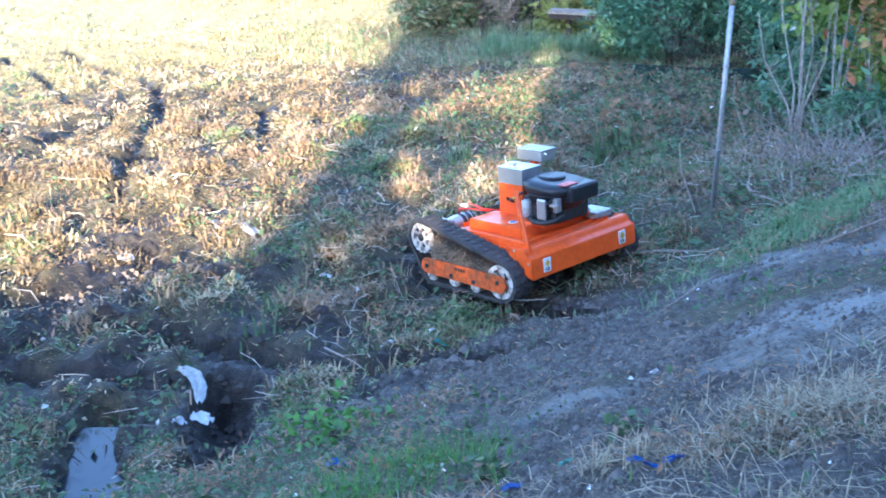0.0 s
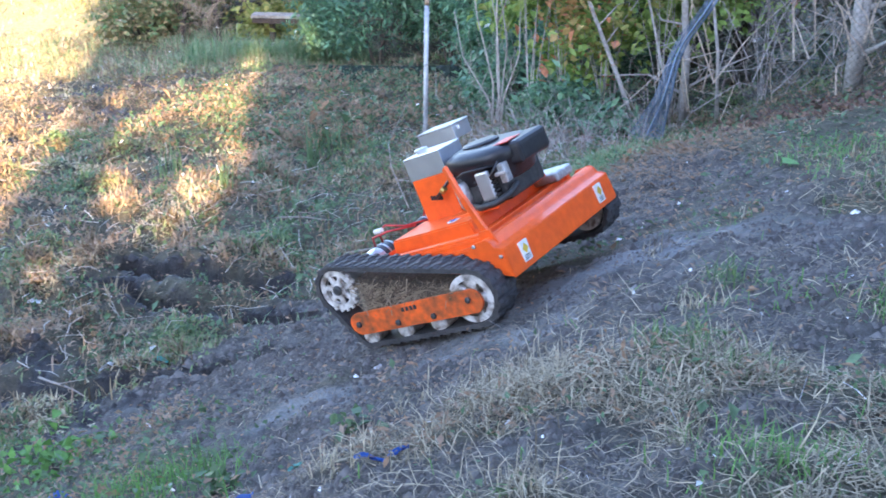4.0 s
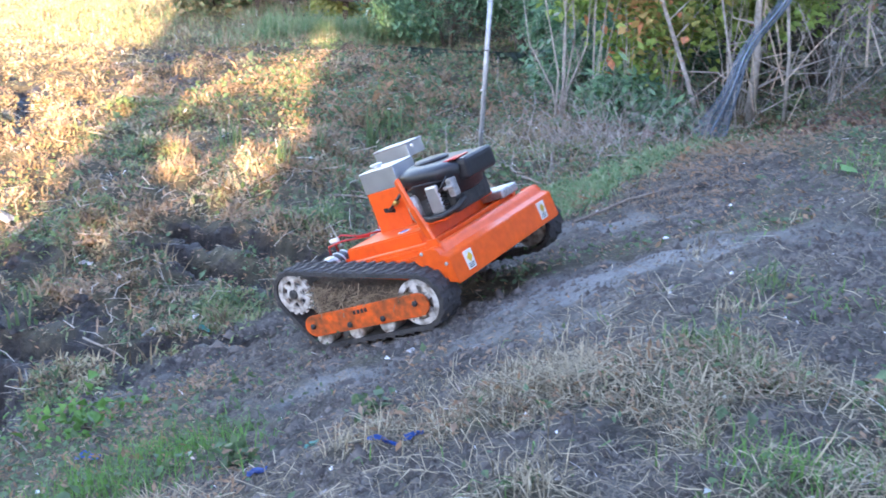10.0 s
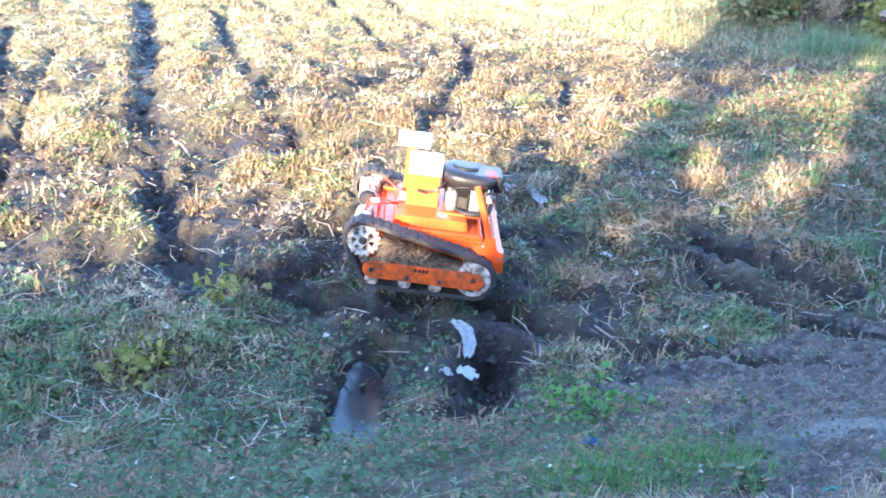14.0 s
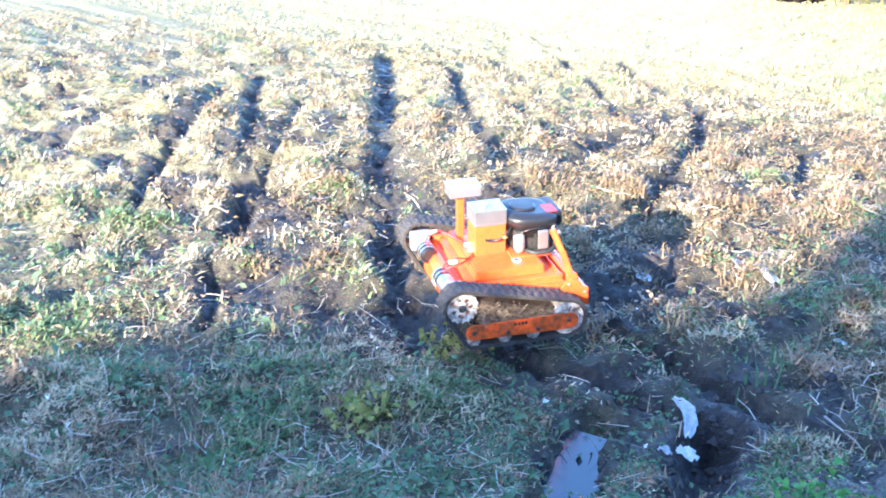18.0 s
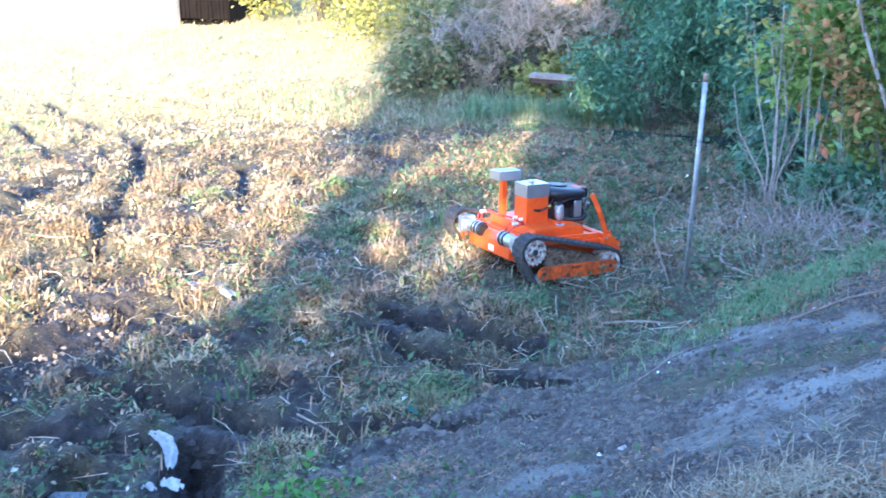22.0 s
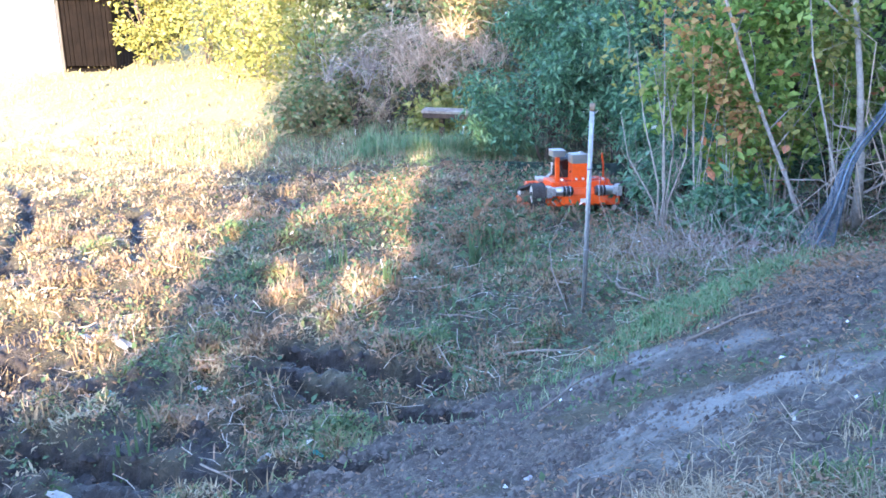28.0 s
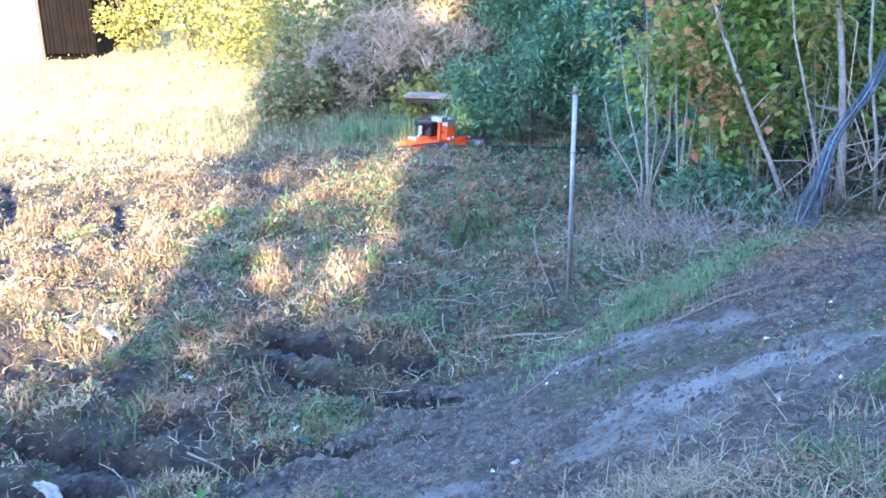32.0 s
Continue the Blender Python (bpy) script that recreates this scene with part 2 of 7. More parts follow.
# ---- the mower ----
S_AT, I_AT, R_AT = (-0.450, 0.354), (0.318, 0.166), (-0.365, 0.105)      # sprocket, idler, rear roller: x, z
S_R, I_R, R_R = 0.128, 0.144, 0.074                                       # belt radius round each
Y_IN, Y_OUT = 0.515, 0.685


def belt_loop():
    """Outline of the belt as a list of (x, z, nx, nz), evenly spaced, and its length."""
    circles = [(R_AT, R_R), (I_AT, I_R), (S_AT, S_R)]
    pts = []
    tangents = []
    for (c0, r0), (c1, r1) in zip(circles, circles[1:] + circles[:1]):
        dx, dz = c1[0] - c0[0], c1[1] - c0[1]
        d = math.hypot(dx, dz)
        a = math.atan2(dz, dx) - math.acos((r0 - r1) / d)
        tangents.append((a, c0, r0, c1, r1))
    n = len(tangents)
    for k in range(n):
        a_in, a_out = tangents[k - 1][0], tangents[k][0]
        c, r = tangents[k][1], tangents[k][2]
        while a_out < a_in:
            a_out += 2 * math.pi
        steps = max(3, int((a_out - a_in) * r / 0.012))
        for i in range(steps + 1):
            a = a_in + (a_out - a_in) * i / steps
            pts.append((c[0] + r * math.cos(a), c[1] + r * math.sin(a), math.cos(a), math.sin(a)))
        a, c0, r0, c1, r1 = tangents[k]
        p, q = pts[-1], (c1[0] + r1 * math.cos(a), c1[1] + r1 * math.sin(a))
        m = max(2, int(math.hypot(q[0] - p[0], q[1] - p[1]) / 0.03))
        for i in range(1, m):
            pts.append((p[0] + (q[0] - p[0]) * i / m, p[1] + (q[1] - p[1]) * i / m, math.cos(a), math.sin(a)))
    p = np.array(pts)
    seg = np.hypot(*(np.roll(p[:, :2], -1, 0) - p[:, :2]).T)
    at = np.concatenate([[0], np.cumsum(seg)])
    closed = np.vstack([p, p[:1]])
    return closed, at


LOOP, LOOP_AT = belt_loop()
LOOP_LEN = float(LOOP_AT[-1])
LINKS = 40


def belt_pose(d, y):
    """The pose of a tread that has gone d metres round the belt."""
    d = d % LOOP_LEN
    x, z, nx, nz = (float(np.interp(d, LOOP_AT, LOOP[:, k])) for k in range(4))
    return pose(x, y, z, 0, math.degrees(math.atan2(nx, nz)), 0)


mower = new("tracked_mower")
tagged(mower, "orange tracked remote slope mower with black engine, driving over mud", "mower")


def wheel_disc(bm, r_out, r_rim, r_hub, spokes, t, spoke_w):
    """A spoked disc about local Y."""
    def ring(r0, r1, n=36):
        v = [[bm.verts.new((r * math.cos(a), y, r * math.sin(a))) for a in (2 * math.pi * k / n for k in range(n))] for r, y in ((r0, -t), (r1, -t), (r1, t), (r0, t))]
        for a, b in zip(v, v[1:] + v[:1]):
            for k in range(n):
                bm.faces.new((a[k], b[k], b[(k + 1) % n], a[(k + 1) % n]))
    ring(r_rim, r_out)
    ring(0.006, r_hub)
    for k in range(spokes):
        m = Matrix.Rotation(2 * math.pi * k / spokes, 4, "Y")
        box(bm, (r_hub * 0.8, -t * 0.8, -spoke_w), (r_rim * 1.05, t * 0.8, spoke_w), 0.004, m, 1)
    bmesh.ops.recalc_face_normals(bm, faces=bm.faces)


treads, turners = [], []
tread_mesh = tooth_mesh = None
for sy, side in ((-1, "right"), (1, "left")):
    # the belt
    bm = bmesh.new()
    rings = []
    for x, z, nx, nz in LOOP[:-1]:
        rings.append([bm.verts.new((x - nx * o, sy * y, z - nz * o)) for o, y in ((0, Y_IN), (0, Y_OUT), (0.020, Y_OUT), (0.020, Y_IN))])
    for a, b in zip(rings, rings[1:] + rings[:1]):
        for k in range(4):
            bm.faces.new((a[k], a[(k + 1) % 4], b[(k + 1) % 4], b[k]))
    bmesh.ops.recalc_face_normals(bm, faces=bm.faces)
    belt = part("track_belt", bm, rubber, mower, "black rubber track caked in mud")
    for k in range(LINKS):
        if tread_mesh is None:
            bm = bmesh.new()
            box(bm, (-0.024, -0.085, -0.004), (0.024, 0.085, 0.005), 0.003, None, 1)
            for y0, y1, x0 in ((-0.085, -0.045, -0.020), (-0.042, 0.0, -0.004), (0.003, 0.042, -0.020), (0.045, 0.085, -0.004)):
                box(bm, (x0, y0, 0.003), (x0 + 0.024, y1, 0.012), 0.003, None, 1)
            tread = part("tread", bm, rubber, belt)
            tread_mesh = tread.data
        else:
            tread = new("tread", tread_mesh)
            tread.parent = belt
        treads.append((tread, sy, k * LOOP_LEN / LINKS))
    # toothed drive wheel and idler
    bm = bmesh.new()
    wheel_disc(bm, 0.106, 0.076, 0.046, 7, 0.012, 0.014)
    w = part("sprocket", bm, wheel_paint, mower, "muddy white toothed drive wheel")
    for k in range(18):
        if tooth_mesh is None:
            bm = bmesh.new()
            box(bm, (0.104, -0.010, -0.008), (0.118, 0.010, 0.008), 0.003, None, 1)
            tooth = part("tooth", bm, wheel_paint, w)
            tooth_mesh = tooth.data
        else:
            tooth = new("tooth", tooth_mesh)
            tooth.parent = w
        tooth.matrix_basis = Matrix.Rotation(2 * math.pi * k / 18, 4, "Y")
    bm = bmesh.new()
    lathe(bm, [(-0.03, 0.026), (0.02, 0.026), (0.026, 0.016)], pose(0, 0, 0, 90 if sy < 0 else -90), 16)
    part("hub", bm, dark_metal, w)
    turners.append((w, sy, (S_AT[0], sy * (Y_OUT - 0.022), S_AT[1]), S_R))
    bm = bmesh.new()
    wheel_disc(bm, 0.120, 0.090, 0.046, 5, 0.016, 0.020)
    w = part("idler", bm, wheel_paint, mower, "large white idler wheel smeared with mud")
    bm = bmesh.new()
    lathe(bm, [(-0.14, 0.111), (-0.015, 0.111)], pose(0, 0, 0, 90 if sy < 0 else -90), 28)
    part("drum", bm, wheel_paint, w)
    turners.append((w, sy, (I_AT[0], sy * (Y_OUT - 0.02), I_AT[1]), I_R))
    for x in (-0.365, -0.14, 0.07):
        bm = bmesh.new()
        lathe(bm, [(-0.06, 0.040), (-0.05, 0.048), (0.05, 0.048), (0.06, 0.040)], pose(x, sy * (Y_OUT - 0.07), 0.083, 90), 18)
        part("road_roller", bm, wheel_paint, mower)
    # side plate with bolts
    bm = bmesh.new()
    out = [(-0.37 - 0.062 * math.cos(a), 0.166 + 0.058 * math.sin(a)) for a in (math.radians(d) for d in range(90, -91, -15))]
    out += [(0.333 + 0.058 * math.cos(a), 0.158 + 0.060 * math.sin(a)) for a in (math.radians(d) for d in range(-90, 91, 15))]
    prism(bm, out, sy * (Y_OUT + 0.004), sy * (Y_OUT + 0.020), 0.003)
    plate = part("side_plate", bm, orange_muddy, mower, "orange side plate streaked with mud")
    for x, z in ((-0.375, 0.166), (-0.13, 0.135), (0.09, 0.130), (0.315, 0.170)):
        bm = bmesh.new()
        lathe(bm, [(0, 0.016), (0.010, 0.016), (0.014, 0.011)], pose(x, sy * (Y_OUT + 0.019), z, 90 if sy < 0 else -90), 6)
        part("bolt", bm, dark_metal, plate)
    bm = bmesh.new()
    for i, x in enumerate((-0.085, -0.058, -0.033, -0.008)):
        box(bm, (x, sy * (Y_OUT + 0.020), 0.182), (x + 0.018, sy * (Y_OUT + 0.0225), 0.204), 0.001, None, 1)
    part("marking", bm, print_and_slot, plate, "small dark bars of marking")
    # grass clippings packed inside the track
    bm = bmesh.new()
    nx_, nz_ = 34, 10
    grid = []
    for i in range(nx_ + 1):
        row = []
        u = i / nx_
        x = -0.33 + 0.60 * u
        top = 0.385 - 0.15 * u
        for j in range(nz_ + 1):
            z = 0.13 + (top - 0.13) * j / nz_
            y = Y_OUT - 0.035 + 0.030 * noise.noise((x * 14, z * 14, sy * 3.0)) + 0.020 * noise.noise((x * 50, z * 50, 1.0))
            row.append(bm.verts.new((x, sy * y, z)))
        grid.append(row)
    back = [[bm.verts.new((v.co.x, sy * (Y_IN + 0.02), v.co.z)) for v in (r[0], r[-1])] for r in grid]
    for i in range(nx_):
        for j in range(nz_):
            bm.faces.new((grid[i][j], grid[i + 1][j], grid[i + 1][j + 1], grid[i][j + 1]))
        bm.faces.new((grid[i][-1], grid[i + 1][-1], back[i + 1][1], back[i][1]))
        bm.faces.new((grid[i][0], back[i][0], back[i + 1][0], grid[i + 1][0]))
        bm.faces.new((back[i][0], back[i][1], back[i + 1][1], back[i + 1][0]))
    rl = random.Random(3 + sy)
    for k in range(900):
        u, w_ = rl.random(), rl.random()
        x, z = -0.33 + 0.60 * u, 0.14 + (0.385 - 0.15 * u - 0.14) * w_
        y = Y_OUT - 0.022 + rl.uniform(-0.012, 0.014)
        a, ln, th = rl.uniform(-1.0, 1.0), rl.uniform(0.01, 0.05), rl.uniform(0.0008, 0.002)
        d = Vector((math.cos(a), sy * rl.uniform(-0.3, 0.3), math.sin(a))) * ln
        o = Vector((-math.sin(a), 0, math.cos(a))) * th
        p = Vector((x, sy * y, z))
        bm.faces.new([bm.verts.new(q) for q in (p - d - o, p + d - o, p + d + o, p - d + o)])
    bmesh.ops.recalc_face_normals(bm, faces=bm.faces)
    tagged(part("packed_clipping", bm, mud_pack, mower, "brown grass clippings packed inside the track"), kind="stuff")

# deck in steps
bm = bmesh.new()
prism(bm, [(-0.40, 0.17), (-0.40, 0.32), (-0.36, 0.355), (0.372, 0.355), (0.382, 0.30), (0.382, 0.17)], -0.50, 0.50, 0.006)
deck = part("deck", bm, orange, mower)
bm = bmesh.new()
prism(bm, [(-0.335, 0.350), (-0.32, 0.385), (0.345, 0.385), (0.365, 0.350)], -0.475, 0.475, 0.006)
part("deck_step", bm, orange, deck)
bm = bmesh.new()
prism(bm, [(-0.265, 0.38), (-0.255, 0.460), (0.245, 0.460), (0.258, 0.38)], -0.375, 0.375, 0.008)
part("top_plate", bm, orange, deck)
# folded front lip
bm = bmesh.new()
prism(bm, [(0.384, 0.325), (0.384, 0.376), (0.397, 0.390), (0.432, 0.390), (0.447, 0.376), (0.460, 0.346), (0.507, 0.328), (0.518, 0.185), (0.504, 0.185), (0.494, 0.316), (0.450, 0.332), (0.440, 0.325)], -0.565, 0.565, 0.004)
lip = part("front_lip", bm, orange, mower, "folded orange front lip of the deck")
for sy in (-1, 1):
    bm = bmesh.new()
    prism(bm, [(0.30, 0.345), (0.345, 0.386), (0.43, 0.393), (0.450, 0.379), (0.463, 0.349), (0.509, 0.331), (0.518, 0.19), (0.42, 0.22)], sy * 0.557, sy * 0.572, 0.003)
    part("end_cheek", bm, orange, lip)
    bm = bmesh.new()
    box(bm, (0.505, sy * 0.415 - 0.036, 0.215), (0.5195, sy * 0.415 + 0.036, 0.312), 0.001, pose(0, 0, 0), 1)
    st = part("warning_label", bm, white_label, lip, "white warning label with a yellow sign")
    bm = bmesh.new()
    lathe(bm, [(0, 0.026), (0.002, 0.026)], pose(0.5195, sy * 0.415, 0.275, 0, 90), 4)
    part("warning_sign", bm, yellow_print, st)
    bm = bmesh.new()
    for z in (0.223, 0.232, 0.241):
        box(bm, (0.5192, sy * 0.415 - 0.027, z), (0.521, sy * 0.415 + 0.022, z + 0.004), 0, None, 1)
    part("text_bar", bm, print_and_slot, st)
    for x, z in ((0.36, 0.375), (0.485, 0.30)):
        bm = bmesh.new()
        lathe(bm, [(0, 0.010), (0.007, 0.010), (0.009, 0.006)], pose(x, sy * 0.572, z, 90 if sy < 0 else -90), 6)
        part("bolt", bm, silver, lip)
# engine tray and cross bars
bm = bmesh.new()
box(bm, (0.05, -0.24, 0.455), (0.345, 0.26, 0.472), 0.004)
part("engine_tray", bm, orange, deck)
bm = bmesh.new()
box(bm, (0.332, -0.46, 0.380), (0.352, 0.46, 0.402), 0.004)
part("cross_bar", bm, orange, deck)
# rear crossmember with a label
bm = bmesh.new()
prism(bm, [(-0.47, 0.20), (-0.47, 0.33), (-0.43, 0.385), (-0.38, 0.385), (-0.38, 0.20)], -0.30, 0.30, 0.006)
rear = part("rear_crossmember", bm, orange, mower)
bm = bmesh.new()
box(bm, (-0.4735, -0.045, 0.22), (-0.470, 0.045, 0.275), 0.001, None, 1)
part("paper_label", bm, white_label, rear, "pale paper label")
for sy in (-1, 1):
    bm = bmesh.new()
    box(bm, (-0.36, sy * 0.44 - 0.02, 0.345), (0.36, sy * 0.44 + 0.02, 0.402), 0.005, None, 2)
    part("side_rail", bm, orange, deck)
# tower with slot, tank and cap
bm = bmesh.new()
box(bm, (-0.19, -0.118, 0.455), (0.04, 0.080, 0.688), 0.006)
tower = part("tank_tower", bm, orange, mower)
# slot openings are not cut: dark pads stand for the shade inside
for y, nm in ((-0.1185, 1), (0.0805, -1)):
    bm = bmesh.new()
    for k in range(7):
        box(bm, (-0.115 + k * 0.010, y - 0.0015, 0.563 - 0.002 * k), (-0.103 + k * 0.010, y + 0.0015, 0.588 - 0.002 * k), 0.004, None, 1)
    part("cable_slot", bm, print_and_slot, tower)
bm = bmesh.new()
tube(bm, [(-0.08, -0.11, 0.575), (-0.05, -0.150, 0.578), (0.0, -0.165, 0.60), (0.05, -0.15, 0.64), (0.09, -0.12, 0.66)], 0.009, 8)
part("fuel_hose", bm, black_plastic, tower)
bm = bmesh.new()
tube(bm, [(0.005, -0.172, 0.598), (0.03, -0.168, 0.615)], 0.016, 10)
part("hose_valve", bm, brass, tower, "small brass valve")
bm = bmesh.new()
box(bm, (-0.194, -0.122, 0.686), (0.044, 0.084, 0.806), 0.005)
tank = part("fuel_tank", bm, aluminium, mower, "bare aluminium fuel tank")
bm = bmesh.new()
lathe(bm, [(0, 0.024), (0.012, 0.024), (0.014, 0.034), (0.022, 0.036), (0.026, 0.030)], pose(-0.11, -0.05, 0.806), 20)
part("filler_cap", bm, aluminium, tank)
bm = bmesh.new()
box(bm, (-0.194, -0.122, 0.795), (0.046, 0.086, 0.802), 0.001, None, 1)
part("weld_seam", bm, silver, tank)
for x, y in ((-0.194, -0.06), (-0.194, 0.03)):
    bm = bmesh.new()
    lathe(bm, [(0, 0.016), (0.03, 0.016), (0.036, 0.010)], pose(x + 0.002, y, 0.488, 0, -90), 12)
    part("switch_knob", bm, white_label, tower, "pale plastic knob")
# receiver box on its post
bm = bmesh.new()
box(bm, (-0.215, 0.255, 0.40), (-0.165, 0.310, 0.795), 0.005)
part("box_post", bm, orange, mower)
bm = bmesh.new()
box(bm, (-0.288, 0.198, 0.790), (-0.050, 0.362, 0.868), 0.005)
rbox = part("receiver_box", bm, aluminium, mower, "aluminium receiver box")
bm = bmesh.new()
box(bm, (-0.292, 0.194, 0.862), (-0.046, 0.366, 0.874), 0.003)
part("box_lid", bm, silver, rbox)
bm = bmesh.new()
lathe(bm, [(0, 0.010), (0.018, 0.010)], pose(-0.052, 0.24, 0.845, 0, 90), 10)
part("box_latch", bm, white_label, rbox)
# engine
engine = None
bm = bmesh.new()
box(bm, (0.09, -0.165, 0.465), (0.39, 0.195, 0.640), 0.02)
engine = part("engine", bm, dark_metal, mower, "black twin-cylinder petrol engine")
bm = bmesh.new()
prof = [(0.0, 0.02), (0.075, 0.0), (0.16, 0.0), (0.19, 0.02)]
n = 28
layers = []
for z, grow in ((0.560, -0.045), (0.575, -0.02), (0.66, -0.008), (0.668, 0.006), (0.715, 0.010), (0.728, -0.002), (0.742, -0.03), (0.747, -0.06)):
    ring = []
    for k in range(n):
        a = 2 * math.pi * k / n
        ca, sa = math.cos(a), math.sin(a)
        sq = 1 / (abs(ca) ** 3.2 + abs(sa) ** 3.2) ** 0.3125
        ring.append(bm.verts.new((0.245 + (0.195 + grow) * ca * sq, 0.015 + (0.205 + grow) * sa * sq, z - 0.012 * ca)))
    layers.append(ring)
for a, b in zip(layers, layers[1:]):
    for k in range(n):
        f = bm.faces.new((a[k], a[(k + 1) % n], b[(k + 1) % n], b[k]))
        f.smooth = True
bm.faces.new(layers[0][::-1])
bm.faces.new(layers[-1])
part("shroud", bm, black_plastic, engine, "black plastic cooling shroud")
bm = bmesh.new()
lathe(bm, [(0, 0.098), (0.014, 0.098), (0.022, 0.085), (0.024, 0.02)], pose(0.205, 0.015, 0.744, 0, 2), 30)
part("fan_screen", bm, black_plastic, engine)
bm = bmesh.new()
box(bm, (0.365, -0.10, 0.610), (0.485, 0.20, 0.730), 0.030, None, 3)
part("air_filter_cover", bm, black_plastic, engine)
bm = bmesh.new()
box(bm, (0.335, -0.11, 0.7330), (0.435, 0.03, 0.7380), 0.001, pose(0, 0, 0), 1)
part("red_decal", bm, red_print, engine, "faded red decal")
for sy, y in ((-1, -0.165), (1, 0.195)):
    bm = bmesh.new()
    for k in range(6):
        box(bm, (0.235, y - 0.045 * (sy < 0) * 1.0, 0.485 + 0.022 * k), (0.345, y + 0.045 * (sy > 0) + 0.004, 0.497 + 0.022 * k), 0.003, None, 1)
    part("cylinder_head", bm, dark_metal, engine, "finned dark cylinder head")
    bm = bmesh.new()
    box(bm, (0.255, y + sy * 0.040 - 0.012, 0.495), (0.335, y + sy * 0.040 + 0.012, 0.645), 0.012)
    part("rocker_cover", bm, aluminium, engine, "pale cast rocker cover")
bm = bmesh.new()
tube(bm, [(0.135, -0.165, 0.475), (0.130, -0.165, 0.50), (0.125, -0.165, 0.60), (0.122, -0.165, 0.615)], [0.030, 0.042, 0.042, 0.030], 18)
part("oil_filter", bm, silver, engine, "silver canister")
bm = bmesh.new()
tube(bm, [(0.165, -0.19, 0.49), (0.24, -0.235, 0.478), (0.33, -0.235, 0.480), (0.40, -0.19, 0.50), (0.42, -0.12, 0.53)], 0.017, 10)
part("exhaust_pipe", bm, dark_metal, engine, "dull dark curved exhaust pipe")
bm = bmesh.new()
box(bm, (0.20, 0.27, 0.405), (0.40, 0.45, 0.458), 0.018, None, 3)
tube(bm, [(0.30, 0.22, 0.50), (0.30, 0.26, 0.49), (0.30, 0.30, 0.45)], 0.020, 12)
part("muffler", bm, silver, engine, "grey steel muffler")
bm = bmesh.new()
tube(bm, [(0.12, -0.20, 0.64), (0.20, -0.215, 0.665), (0.29, -0.21, 0.662), (0.36, -0.17, 0.65)], 0.006, 7)
tube(bm, [(0.32, -0.20, 0.60), (0.36, -0.22, 0.62), (0.40, -0.19, 0.67)], 0.006, 7)
part("spark_lead", bm, black_plastic, engine)
bm = bmesh.new()
box(bm, (0.375, -0.185, 0.555), (0.415, -0.13, 0.655), 0.01)
box(bm, (0.365, -0.21, 0.60), (0.43, -0.18, 0.62), 0.006)
part("carburettor", bm, silver, engine)
# bent guard arm
bm = bmesh.new()
for p, q in (((0.405, -0.495, 0.40), (0.335, -0.478, 0.60)), ((0.337, -0.478, 0.59), (0.275, -0.441, 0.752))):
    p, q = Vector(p), Vector(q)
    d = q - p
    m = Matrix.Translation((p + q) / 2) @ d.to_track_quat("Z", "Y").to_matrix().to_4x4()
    box(bm, (-0.010, -0.022, -d.length / 2), (0.010, 0.022, d.length / 2), 0.004, m, 1)
arm = part("guard_arm", bm, orange, mower, "bent orange guard arm")
bm = bmesh.new()
prism(bm, [(0.36, 0.35), (0.375, 0.425), (0.44, 0.425), (0.46, 0.35)], -0.520, -0.502, 0.002)
part("arm_bracket", bm, orange, arm)
# badge
bm = bmesh.new()
lathe(bm, [(0, 0.042), (0.002, 0.042)], pose(0.075, -0.262, 0.460) @ Matrix.Diagonal((0.8, 1, 1, 1)), 28)
badge = part("badge", bm, white_label, mower, "oval white badge with a blue print")
bm = bmesh.new()
lathe(bm, [(0, 0.026), (0.0035, 0.026)], pose(0.075, -0.262, 0.4605) @ Matrix.Diagonal((0.75, 1, 1, 1)), 14)
part("badge_print", bm, blue_print, badge)
# drive motors at the rear
for sy in (-1, 1):
    bm = bmesh.new()
    box(bm, (-0.535, sy * 0.455 - 0.038, 0.300), (-0.385, sy * 0.455 + 0.038, 0.445), 0.016)
    box(bm, (-0.520, sy * 0.405 - 0.030, 0.320), (-0.400, sy * 0.405 + 0.030, 0.425), 0.012)
    motor = part("drive_motor", bm, silver, mower, "silver drive motor with black end and red cables")
    bm = bmesh.new()
    lathe(bm, [(-0.10, 0.046), (-0.02, 0.060), (0.0, 0.064), (0.03, 0.064)], pose(-0.462, sy * 0.31, 0.372, 90 * sy), 22)
    part("motor_flange", bm, aluminium, motor)
    bm = bmesh.new()
    lathe(bm, [(0.0, 0.066), (0.10, 0.066), (0.115, 0.058), (0.13, 0.050)], pose(-0.462, sy * 0.275, 0.372, 90 * sy), 22)
    part("motor_can", bm, black_plastic, motor)
    for k in (0.03, 0.085):
        bm = bmesh.new()
        lathe(bm, [(0.0, 0.0685), (0.010, 0.0685)], pose(-0.462, sy * (0.275 - k), 0.372, 90 * sy), 22)
        part("clamp_ring", bm, aluminium, motor)
    bm = bmesh.new()
    tube(bm, [(-0.46, sy * 0.20, 0.43), (-0.44, sy * 0.23, 0.50), (-0.36, sy * 0.25, 0.53), (-0.28, sy * 0.20, 0.49), (-0.20, sy * 0.10, 0.47)], 0.006, 7)
    tube(bm, [(-0.47, sy * 0.26, 0.43), (-0.43, sy * 0.30, 0.49), (-0.34, sy * 0.28, 0.50), (-0.24, sy * 0.16, 0.47)], 0.006, 7)
    part("red_cable", bm, red_print, motor, "red power cable")
    bm = bmesh.new()
    box(bm, (-0.43, sy * 0.27 - 0.014, 0.50), (-0.37, sy * 0.27 + 0.014, 0.525), 0.006, None, 1)
    part("cable_plug", bm, white_label, motor)


